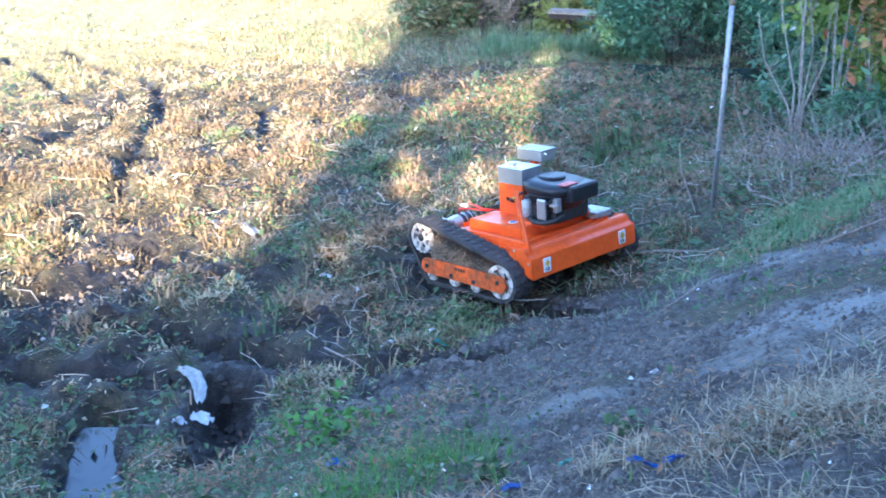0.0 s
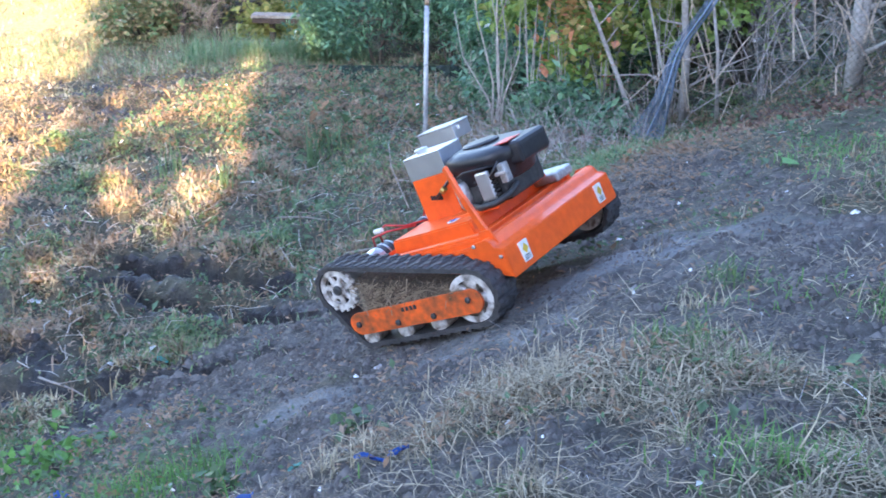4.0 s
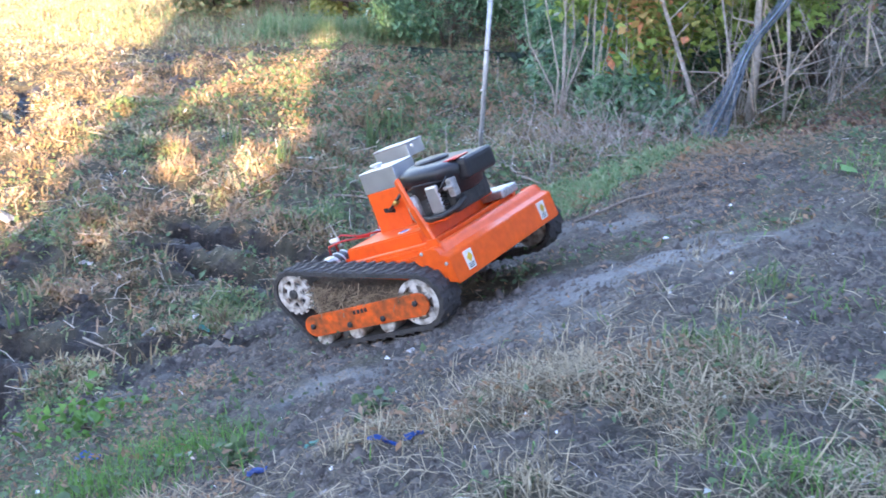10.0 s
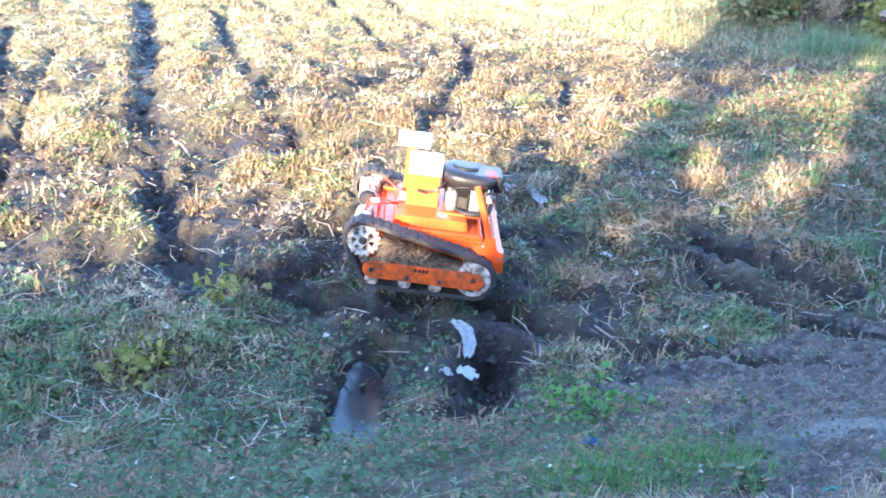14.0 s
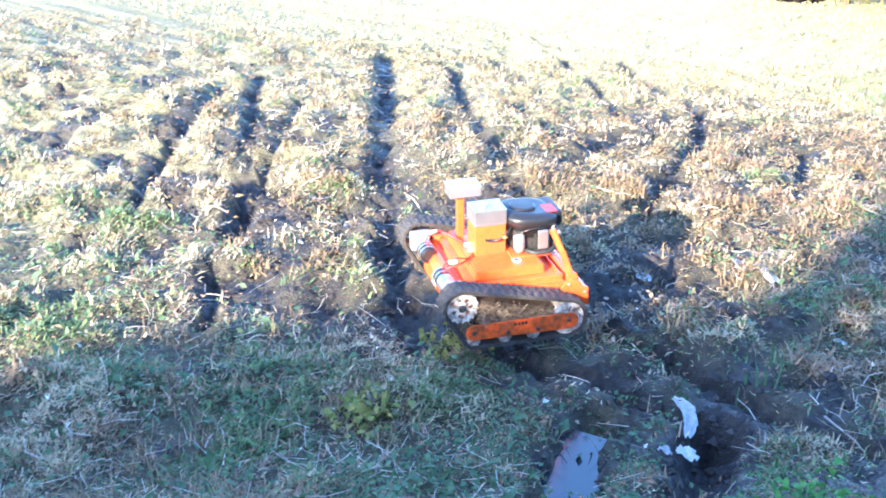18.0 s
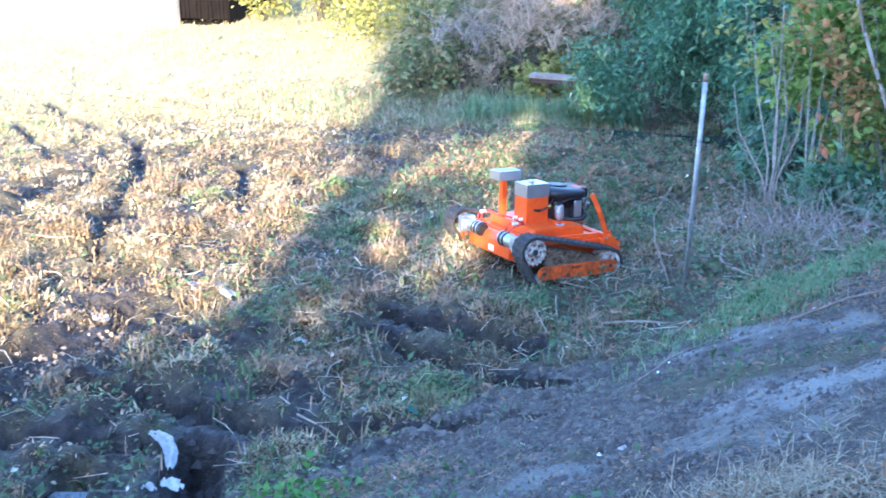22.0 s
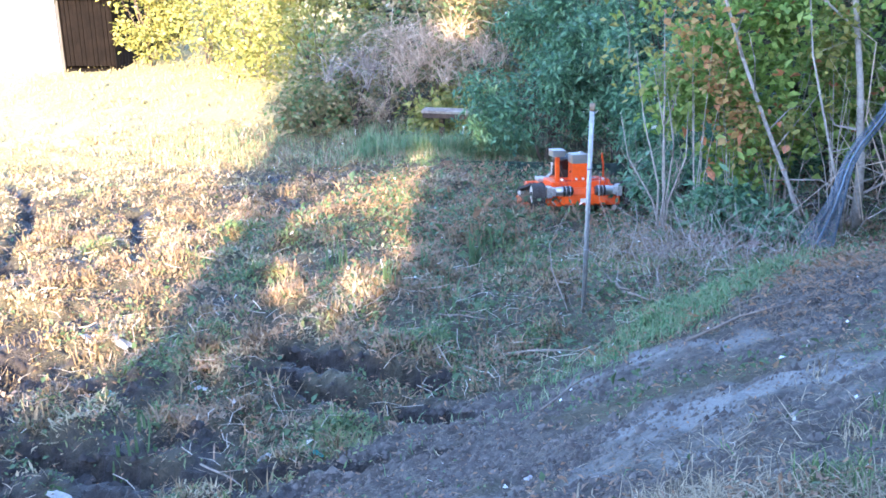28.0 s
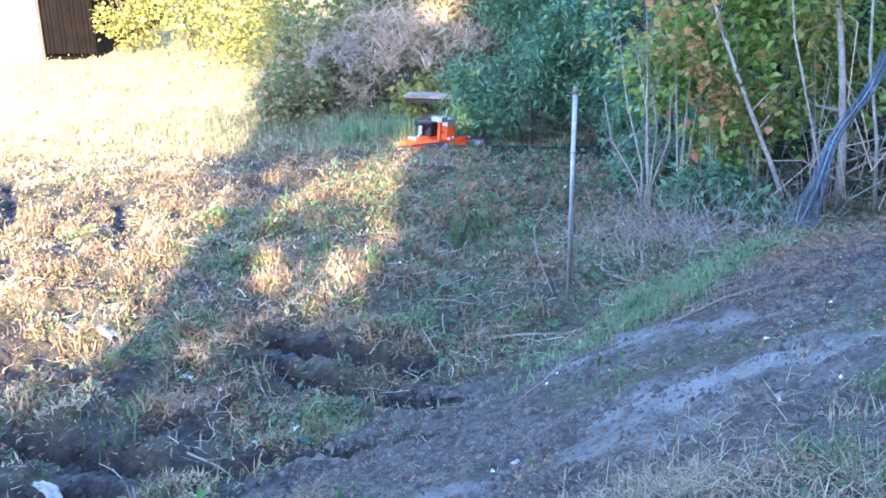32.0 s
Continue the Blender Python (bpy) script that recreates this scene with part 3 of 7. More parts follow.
def ride_at(t):
    """Place and heading of the mower at a time, straight between rows."""
    ts = [r[0] for r in RIDE_ROWS]
    return [float(np.interp(t, ts, [r[k] for r in RIDE_ROWS])) for k in range(1, 5)]


def motions():
    walk(mower, [(r[0], ride_pose(*r[1:])) for r in RIDE_ROWS])
    # how far each belt has run
    run = {-1: [0.0], 1: [0.0]}
    times = [k / 10 for k in range(321)]
    for t0, t1 in zip(times, times[1:]):
        a, b = ride_at(t0), ride_at(t1)
        h = radians((a[3] + b[3]) / 2)
        go = (b[0] - a[0]) * math.cos(h) + (b[1] - a[1]) * math.sin(h)
        for sy in (-1, 1):
            run[sy].append(run[sy][-1] + go + sy * -0.6 * radians(b[3] - a[3]))
    for sy in (-1, 1):
        keep, last = [], None
        for t, d in zip(times, run[sy]):
            if last is None or abs(d - last) > 0.05 or t == times[-1]:
                keep.append((t, d))
                last = d
        run[sy] = keep
    for w, sy, at, r in turners:
        walk(w, [(t, pose(*at) @ Matrix.Rotation(d / r, 4, "Y")) for t, d in run[sy]])
    for tread, sy, d0 in treads:
        walk(tread, [(t, belt_pose(d0 - d, sy * 0.6)) for t, d in run[sy]])

# ---- ground ----
TABLE = np.random.default_rng(11).random((128, 128))


def value_noise(x, y, scale, seed=0):
    x, y = np.asarray(x) * scale + 17.3 * seed, np.asarray(y) * scale + 9.1 * seed
    i, j = np.floor(x).astype(int), np.floor(y).astype(int)
    u, v = x - i, y - j
    u, v = u * u * (3 - 2 * u), v * v * (3 - 2 * v)
    a, b = TABLE[i % 128, j % 128], TABLE[(i + 1) % 128, j % 128]
    c, d = TABLE[i % 128, (j + 1) % 128], TABLE[(i + 1) % 128, (j + 1) % 128]
    return (a * (1 - u) + b * u) * (1 - v) + (c * (1 - u) + d * u) * v


def fbm(x, y, scale, seed=0, octaves=4):
    total, amp = 0.0, 0.5
    for k in range(octaves):
        total = total + amp * value_noise(x, y, scale * 2**k, seed + k)
        amp *= 0.5
    return total


def path_gap(x, y, line):
    """Distance to a line of points."""
    best = np.full(np.shape(x), 1e9)
    for (ax, ay), (bx, by) in zip(line, line[1:]):
        dx, dy = bx - ax, by - ay
        t = np.clip(((x - ax) * dx + (y - ay) * dy) / (dx * dx + dy * dy), 0, 1)
        best = np.minimum(best, np.hypot(x - ax - t * dx, y - ay - t * dy))
    return best


def path_near(x, y, lines):
    """Distance to the nearest of several lines."""
    return np.minimum.reduce([path_gap(x, y, f) for f in lines])


def soft(d, inner, outer):
    t = np.clip((outer - d) / (outer - inner), 0, 1)
    return t * t * (3 - 2 * t)


RUTS = [[(-2.25, 8.3), (-1.92, 8.12), (-1.5, 7.95), (-1.04, 7.77)], [(-2.4, 7.96), (-1.78, 7.57), (-1.26, 7.31), (-0.7, 6.94)],
        [(-4.2, 6.85), (-3.1, 6.55), (-2.4, 6.3), (-1.5, 6.3), (-0.8, 6.2)], [(-4.9, 6.0), (-3.9, 6.15), (-3.0, 6.0)]]
FURROWS = [[(-17.2, 18.5), (-12.5, 13.4), (-9.3, 9.85), (-8.2, 8.6), (-7.1, 7.5), (-6.6, 6.9), (-5.7, 6.3), (-4.9, 5.5)], [(-15.5, 18.75), (-11.0, 13.6), (-8.0, 10.4), (-7.2, 9.6), (-6.1, 8.5)],
           [(-16.7, 21.6), (-14.4, 19.5), (-11.7, 16.7), (-10.1, 15.35)], [(-11.8, 15.6), (-9.9, 13.8), (-8.4, 12.3)], [(-15.3, 22.7), (-12.8, 20.0), (-9.5, 15.6)],
           [(-14.4, 23.7), (-12.2, 21.3), (-8.9, 17.3), (-7.2, 14.0), (-6.1, 11.1), (-5.3, 9.2)], [(-14.4, 11.7), (-12.7, 9.95), (-11.2, 8.1), (-9.7, 6.5)],
           [(-15.5, 13.4), (-11.3, 9.5), (-9.7, 8.0), (-8.4, 6.8), (-7.7, 5.9), (-6.8, 5.1)], [(-12.2, 11.3), (-10.5, 9.3), (-9.5, 8.1), (-8.6, 7.1)], [(-10.4, 9.0), (-9.9, 9.5)], [(-6.3, 15.3), (-5.2, 12.7)],
           [(-8.04, 13.4), (-7.7, 12.1), (-7.3, 10.5)], [(-10.9, 15.2), (-9.5, 15.9)], [(-14.6, 13.7), (-13.7, 14.5)]]
FURROW_WIDTH = [1.45, 0.9, 0.8, 0.8, 0.8, 0.9, 0.75, 1.0, 0.75, 1.2, 1.0, 1.0, 0.8, 0.9]
PUDDLE = [(-3.50, 5.62), (-3.46, 5.42), (-3.36, 5.08), (-3.18, 4.78), (-2.98, 4.46)]
HOLE = [(-2.86, 5.95), (-2.70, 5.55), (-2.56, 5.15), (-2.50, 4.92)]
RAMP = [(-1.3, 5.9), (-0.4, 5.5), (0.45, 5.2), (1.3, 5.0), (1.9, 4.6)]
RAMP_4 = [(-1.1, 4.65), (-0.45, 4.32), (0.2, 4.24), (0.75, 4.16), (1.3, 4.1)]
RAMP_3 = [(1.9, 4.6), (2.3, 4.15), (2.6, 3.75)]
RAMP_2 = [(-0.5, 6.7), (0.4, 6.75), (1.05, 6.7), (1.7, 7.4)]
SAND = [[(0.48, 5.30), (0.62, 5.32), (0.85, 5.34), (1.1, 5.3), (1.38, 5.3)], [(0.33, 7.05), (0.66, 6.98), (0.97, 6.78)], [(0.2, 4.45), (0.65, 4.6)], [(-0.6, 4.5), (-0.3, 4.35)]]
# wet mud; the spots around (-6, 12) also darken for part shade there
MUD_AND_SHADE_SPOTS = [(-2.55, 6.45, 0.42), (-2.0, 6.1, 0.30), (-3.0, 6.9, 0.30), (-3.2, 6.35, 0.50), (-2.4, 6.25, 0.30), (-2.75, 4.75, 0.3), (-1.9, 5.85, 0.35), (-4.6, 7.5, 0.4), (-6.3, 6.2, 0.5), (-7.2, 6.6, 0.5), (-5.6, 7.0, 0.4), (-7.6, 8.2, 0.45), (-3.9, 6.5, 0.55), (-4.7, 6.2, 0.45), (-5.3, 5.2, 0.3), (-6.0, 4.5, 0.35), (-5.5, 3.7, 0.3), (-2.2, 5.3, 0.3), (-7.0, 13.4, 0.45), (-6.2, 11.6, 0.5), (-5.0, 11.1, 0.45), (-7.9, 12.7, 0.45), (-10.0, 9.3, 0.35), (-5.2, 8.5, 0.45), (-4.5, 8.0, 0.45), (-4.1, 7.1, 0.5), (-3.5, 7.6, 0.35), (-3.1, 6.9, 0.35), (-4.9, 6.9, 0.4), (-3.6, 7.35, 0.5), (-3.2, 7.15, 0.45), (-2.7, 6.7, 0.45)]


def wobble(x, y):
    return (fbm(x, y, 2.5, 17) - 0.47) * 0.16 + (fbm(x, y, 9, 19) - 0.47) * 0.14


def furrowed(x, y, verge=0.0):
    """Old wheel ruts running through the field, broken up by regrowth, 0 to 1; verge widens them."""
    best = np.zeros(np.shape(x))
    r = np.hypot(x, y)
    wob, gaps = wobble(x, y) * 1.1, np.clip(5.5 * fbm(x, y, 1.7, 63) - 1.2, np.clip((r - 10) / 8, 0.2, 0.75), 1)
    wide = 1 + 0.05 * np.clip(r - 11, 0, 12)
    for f, w in zip(FURROWS, FURROW_WIDTH):
        best = np.maximum(best, soft(path_gap(x, y, f) + wob - verge, 0.05 * w * wide, 0.14 * w * wide))
    return best * gaps


def mounds(x, y):
    """Heaps of regrowth between the ruts, 0 to 1."""
    return np.clip((0.6 * value_noise(x, y, 2.1, 31) + 0.4 * value_noise(x, y, 4.7, 33) - 0.36) * 2.6, 0, 1)


def churned(x, y):
    """Small open mud holes between the heaps out in the field."""
    return np.clip((0.395 + 0.065 * np.clip((11 - y) / 3, 0, 1) - fbm(x, y, 2.3, 55, 3)) * 16, 0, 1) * np.clip((-x - 2.6) / 1.5, 0, 1) * np.clip((y - 4.6 - 0.15 * (x + 6)) / 1.5, 0, 1) * np.clip((26 - np.hypot(x, y)) / 8, 0, 1)


def masks(x, y):
    """Bare dirt, wet mud and pale sand, 0 to 1."""
    n = fbm(x, y, 1.6, 3) - 0.47
    m = fbm(x, y, 5.0, 9) - 0.47
    dirt = np.maximum(soft(path_gap(x, y, RAMP) + n * 1.2 + m * 0.7, 0.42, 0.95), soft(path_gap(x, y, RAMP_2) + n * 0.9 + m * 0.5, 0.35, 0.75))
    dirt = np.maximum(dirt, 0.9 * soft(path_gap(x, y, RAMP_4) + n * 1.0 + m * 0.8, 0.22, 0.58))
    dirt = np.maximum(dirt, 0.85 * np.clip((0.475 - fbm(x, y, 2.1, 79)) * 12, 0, 1) * np.clip((bank_s(x, y) - 1.7) * 2, 0, 1) * np.clip((2.6 - x) * 1.5, 0, 1))
    dirt = np.maximum(dirt, soft(path_gap(x, y, RAMP_3) + n * 0.9 + m * 0.7, 0.14, 0.48))
    mud = np.zeros(np.shape(x))
    for r in RUTS:
        mud = np.maximum(mud, soft(path_gap(x, y, r) + wobble(x, y) * 0.4 + m * 0.25, 0.10, 0.17))
    mud = np.maximum(mud, np.clip(furrowed(x, y) * 1.2, 0, 1))
    mud = np.maximum(mud, 0.9 * churned(x, y))
    broken = np.clip(5.5 * fbm(x, y, 5.5, 57) - 1.6, 0.3, 1)
    for a, b, r in MUD_AND_SHADE_SPOTS:
        mud = np.maximum(mud, 0.95 * broken * soft(np.hypot((x - a) * 0.8, (y - b) * 1.3) + n * r * 2.6 + m * r * 1.6, r * 0.4, r))
    mud = np.maximum(mud, soft(path_gap(x, y, HOLE) + m * 0.3, 0.22, 0.40))
    mud = np.maximum(mud, 0.8 * soft(path_gap(x, y, PUDDLE) + m * 0.6 + n * 0.4, 0.14, 0.32))
    sand = np.zeros(np.shape(x))
    for k, s in enumerate(SAND):
        sand = np.maximum(sand, (0.75, 0.7, 0.5, 0.5)[k] * soft(path_gap(x, y, s) + m * 1.2 + n * 0.6, -0.02, (0.62, 0.30, 0.26, 0.26)[k]))
    return dirt, mud, sand


def bank_s(x, y):
    return 0.72 * (x + 0.9) - 0.70 * (y - 6.6)


def height(x, y):
    """Height of the ground with its ruts, holes and lumps."""
    x, y = np.asarray(x, float), np.asarray(y, float)
    z = ground_z(x, y)
    far = np.clip((np.hypot(x, y) - 30) / 30, 0, 1)
    z = z + (fbm(x, y, 1.3, 1) - 0.47) * 0.14 * (1 - far) + (fbm(x, y, 6.0, 5) - 0.47) * np.where(bank_s(x, y) < 0.3, 0.15, 0.085) * (1 - far)
    wob = wobble(x, y)
    field = np.clip((-0.2 - bank_s(x, y)) / 1.5, 0, 1) * (1 - far)
    z = z + field * ((mounds(x, y) - 0.45) * 0.13 + (value_noise(x, y, 8.3, 34) - 0.5) * 0.05) - 0.07 * churned(x, y) + (1 - far) * np.clip(bank_s(x, y) + 0.3, 0, 1) * ((fbm(x, y, 7, 35, 2) - 0.38) * 0.075 - 0.02 * np.clip(4 * fbm(x, y, 3.2, 37) - 2.1, 0, 1))
    for r in RUTS:
        d = path_gap(x, y, r) + wob * 0.3
        z = z - 0.25 * soft(d, 0.07, 0.105) + 0.03 * soft(np.abs(d - 0.24), 0.0, 0.11) * np.clip(2 * fbm(x, y, 4, 7), 0, 1.5)
    z = z - 0.17 * furrowed(x, y)
    z = z - 0.30 * soft(path_gap(x, y, HOLE) + wob * 0.8, 0.06, 0.24)
    p = soft(path_gap(x, y, PUDDLE) + 0.5 * (fbm(x, y, 4, 2) - 0.47), 0.10, 0.26)
    z = z * (1 - p) + np.minimum(z, -0.36) * p
    return z


def spaced(*runs):
    return np.unique(np.round(np.concatenate([np.arange(a, b, s) for a, b, s in runs]), 4))


def ground_material():
    mat = bpy.data.materials.new("field_soil")
    mat.use_nodes = True
    nt, bsdf, nodes, links = nodes_of(mat)
    att = nodes.new("ShaderNodeAttribute")
    att.attribute_name = "wear"
    sep = nodes.new("ShaderNodeSeparateColor")
    links.new(att.outputs["Color"], sep.inputs[0])
    co = nodes.new("ShaderNodeTexCoord")

    def noise_of(scale, detail=8):
        n = nodes.new("ShaderNodeTexNoise")
        n.inputs["Scale"].default_value, n.inputs["Detail"].default_value = scale, detail
        links.new(co.outputs["Object"], n.inputs["Vector"])
        return n.outputs["Fac"]

    fine, mid, big = noise_of(70), noise_of(14), noise_of(2.2)

    def ramp(fac, stops):
        r = nodes.new("ShaderNodeValToRGB")
        for k, (p, c) in enumerate(stops):
            e = r.color_ramp.elements[k] if k < 2 else r.color_ramp.elements.new(p)
            e.position, e.color = p, (*c, 1)
        links.new(fac, r.inputs[0])
        return r.outputs[0]

    def mix(fac, a, b):
        m = nodes.new("ShaderNodeMix")
        m.data_type = "RGBA"
        links.new(fac, m.inputs[0])
        links.new(a, m.inputs[6])
        links.new(b, m.inputs[7])
        return m.outputs[2]

    litter = mix(mid, ramp(fine, [(0.35, (0.020, 0.017, 0.013)), (0.65, (0.10, 0.084, 0.060))]), ramp(fine, [(0.3, (0.025, 0.028, 0.016)), (0.68, (0.10, 0.088, 0.062))]))
    litter = mix(big, litter, ramp(mid, [(0.35, (0.05, 0.05, 0.03)), (0.65, (0.15, 0.14, 0.085))]))
    dirt = mix(fine, ramp(mid, [(0.3, (0.023, 0.020, 0.017)), (0.7, (0.096, 0.085, 0.072))]), ramp(mid, [(0.35, (0.053, 0.048, 0.041)), (0.7, (0.175, 0.160, 0.138))]))
    mud = ramp(mid, [(0.3, (0.012, 0.0105, 0.0095)), (0.7, (0.044, 0.037, 0.033))])
    sand = mix(mid, ramp(fine, [(0.3, (0.115, 0.115, 0.105)), (0.7, (0.25, 0.25, 0.24))]), ramp(fine, [(0.3, (0.25, 0.255, 0.24)), (0.7, (0.43, 0.44, 0.42))]))
    c = mix(sep.outputs[0], litter, dirt)
    c = mix(sep.outputs[2], c, sand)
    c = mix(sep.outputs[1], c, mud)
    c = mix(att.outputs["Alpha"], c, ramp(mid, [(0.3, (0.20, 0.19, 0.09)), (0.7, (0.36, 0.34, 0.18))]))
    links.new(c, bsdf.inputs["Base Color"])
    rough = nodes.new("ShaderNodeMapRange")
    rough.inputs["To Min"].default_value, rough.inputs["To Max"].default_value = 0.95, 0.48
    links.new(sep.outputs[1], rough.inputs["Value"])
    links.new(rough.outputs[0], bsdf.inputs["Roughness"])
    add = nodes.new("ShaderNodeMath")
    links.new(fine, add.inputs[0])
    links.new(mid, add.inputs[1])
    b = nodes.new("ShaderNodeBump")
    b.inputs["Strength"].default_value, b.inputs["Distance"].default_value = 0.9, 0.03
    links.new(add.outputs[0], b.inputs["Height"])
    links.new(b.outputs[0], bsdf.inputs["Normal"])
    return mat


def build_ground():
    xs = spaced((-420, -60, 30), (-60, -18, 2.0), (-18, -7, 0.11), (-7, -2.6, 0.045), (-2.6, -0.4, 0.03), (-0.4, 4.5, 0.05), (4.5, 9, 0.16), (9, 60, 2.0), (60, 421, 30))
    ys = spaced((-420, -40, 30), (-40, 0, 2.0), (0, 2, 0.25), (2, 6.7, 0.05), (6.7, 8.5, 0.03), (8.5, 9.5, 0.05), (9.5, 25, 0.12), (25, 60, 1.5), (60, 421, 30))
    X, Y = np.meshgrid(xs, ys)
    x, y = X.ravel(), Y.ravel()
    verts = np.stack([x, y, height(x, y)], -1)
    nx, ny = len(xs), len(ys)
    j, i = np.meshgrid(np.arange(ny - 1), np.arange(nx - 1), indexing="ij")
    a = (j * nx + i).ravel()
    faces = np.stack([a, a + 1, a + 1 + nx, a + nx], -1)
    me = bpy.data.meshes.new("ground")
    me.vertices.add(len(verts))
    me.vertices.foreach_set("co", verts.ravel().astype(np.float32))
    me.loops.add(faces.size)
    me.loops.foreach_set("vertex_index", faces.ravel().astype(np.int32))
    me.polygons.add(len(faces))
    me.polygons.foreach_set("loop_start", (np.arange(len(faces)) * 4).astype(np.int32))
    me.polygons.foreach_set("loop_total", np.full(len(faces), 4, np.int32))
    me.update(calc_edges=True)
    me.polygons.foreach_set("use_smooth", np.ones(len(faces), bool))
    d, m, s = masks(x, y)
    verts[:, 2] += m * (fbm(x, y, 11, 65, 3) - 0.44) * 0.10 * (np.hypot(x, y) < 16)
    me.vertices.foreach_set("co", verts.ravel().astype(np.float32))
    wear = me.color_attributes.new("wear", "FLOAT_COLOR", "POINT")
    wear.data.foreach_set("color", np.stack([d, m, s, np.maximum(np.clip((y - 17 + 0.25 * (x + 8)) / 6, 0, 1) * np.clip((-x - 4) / 4, 0, 1), 0.75 * np.clip((-x - 8.5) / 3, 0, 1)) * (1 - m)], -1).ravel().astype(np.float32))
    me.materials.append(ground_material())
    tagged(new("ground", me), "churned muddy field floor with a worn earth bank", "ground", kind="structure")


build_ground()

# ---- water ----
water_mat = bpy.data.materials.new("standing_water")
water_mat.use_nodes = True
wb = water_mat.node_tree.nodes["Principled BSDF"]
wb.inputs["Base Color"].default_value, wb.inputs["Roughness"].default_value = (0.020, 0.024, 0.028, 1), 0.16
wb.inputs["Specular IOR Level"].default_value = 0.8
for line, z, w in ((PUDDLE, -0.235, 0.50), ([(-2.4, 18.6), (-1.0, 18.2), (0.2, 18.1), (1.0, 18.6)], None, 0.9)):
    pts = [Vector((*p, 0)) for p in line]
    z = z if z is not None else float(ground_z(-0.4, 18.2)) + 0.02
    left, right = [], []
    for k, p in enumerate(pts):
        d = (pts[min(k + 1, len(pts) - 1)] - pts[max(k - 1, 0)]).normalized()
        s = Vector((-d.y, d.x, 0)) * w * (0.6 if k in (0, len(pts) - 1) else 1)
        left.append((*(p + s).xy, z))
        right.append((*(p - s).xy, z))
    n = len(pts)
    tagged(new("puddle", mesh_of("puddle", left + right, [(k, k + 1, n + k + 1, n + k) for k in range(n - 1)], [water_mat])), "still dark rain water lying in a muddy hollow", "water", kind="structure")


# ---- plants: materials ----
def piece_material(name, colours, rough=0.75, through_light=0.25):
    """A leaf or straw surface whose colour is picked piece by piece from the given ones."""
    mat = bpy.data.materials.new(name)
    mat.use_nodes = True
    nt, bsdf, nodes, links = nodes_of(mat)
    geo = nodes.new("ShaderNodeNewGeometry")
    r = nodes.new("ShaderNodeValToRGB")
    for k, c in enumerate(colours):
        p = k / (len(colours) - 1)
        e = r.color_ramp.elements[0] if k == 0 else (r.color_ramp.elements[1] if k == len(colours) - 1 else r.color_ramp.elements.new(p))
        e.position, e.color = p, (*c, 1)
    links.new(geo.outputs["Random Per Island"], r.inputs[0])
    co = nodes.new("ShaderNodeTexCoord")
    n = nodes.new("ShaderNodeTexNoise")
    n.inputs["Scale"].default_value, n.inputs["Detail"].default_value = 30, 3
    links.new(co.outputs["Object"], n.inputs["Vector"])
    hsv = nodes.new("ShaderNodeHueSaturation")
    mp = nodes.new("ShaderNodeMapRange")
    mp.inputs["To Min"].default_value, mp.inputs["To Max"].default_value = 0.4, 1.6
    links.new(n.outputs["Fac"], mp.inputs["Value"])
    links.new(mp.outputs[0], hsv.inputs["Value"])
    links.new(r.outputs[0], hsv.inputs["Color"])
    links.new(hsv.outputs[0], bsdf.inputs["Base Color"])
    bsdf.inputs["Roughness"].default_value = rough
    if through_light:
        tr = nodes.new("ShaderNodeBsdfTranslucent")
        links.new(hsv.outputs[0], tr.inputs["Color"])
        mixer = nodes.new("ShaderNodeMixShader")
        mixer.inputs[0].default_value = through_light
        links.new(bsdf.outputs[0], mixer.inputs[1])
        links.new(tr.outputs[0], mixer.inputs[2])
        links.new(mixer.outputs[0], nodes["Material Output"].inputs[0])
    return mat


straw_mat = piece_material("dry_straw", [(0.42, 0.37, 0.29), (0.30, 0.25, 0.18), (0.20, 0.16, 0.11), (0.10, 0.08, 0.06), (0.26, 0.24, 0.16), (0.52, 0.48, 0.39)])
leaf_litter_mat = piece_material("leaf_litter", [(0.269, 0.19, 0.129), (0.381, 0.291, 0.196), (0.112, 0.081, 0.058), (0.168, 0.174, 0.095), (0.47, 0.392, 0.291), (0.056, 0.045, 0.036), (0.224, 0.168, 0.123), (0.336, 0.202, 0.112)])
shred_mat = piece_material("trodden_shreds", [(0.22, 0.18, 0.13), (0.32, 0.27, 0.21), (0.13, 0.10, 0.075), (0.26, 0.22, 0.17)])
sun_toned_litter_mat = piece_material("sun_toned_litter", [(0.306, 0.207, 0.099), (0.198, 0.135, 0.068), (0.378, 0.279, 0.144), (0.108, 0.072, 0.041), (0.243, 0.189, 0.09), (0.063, 0.045, 0.032), (0.171, 0.162, 0.068)])
weed_mat = piece_material("green_weeds", [(0.081, 0.138, 0.057), (0.149, 0.218, 0.098), (0.218, 0.265, 0.127), (0.057, 0.098, 0.046), (0.287, 0.299, 0.172), (0.115, 0.184, 0.086)], 0.6)
pale_tuft_mat = piece_material("pale_regrowth", [(0.52, 0.44, 0.29), (0.44, 0.37, 0.235), (0.34, 0.28, 0.175), (0.54, 0.47, 0.32), (0.25, 0.20, 0.13), (0.46, 0.41, 0.25)])
tan_tuft_mat = piece_material("tan_regrowth", [(0.335, 0.26, 0.149), (0.27, 0.2, 0.112), (0.391, 0.316, 0.195), (0.186, 0.135, 0.074), (0.316, 0.279, 0.149), (0.121, 0.084, 0.047)])
brown_tuft_mat = piece_material("brown_regrowth", [(0.27, 0.185, 0.115), (0.35, 0.25, 0.155), (0.17, 0.115, 0.075), (0.10, 0.07, 0.048), (0.30, 0.225, 0.135), (0.36, 0.28, 0.18)])
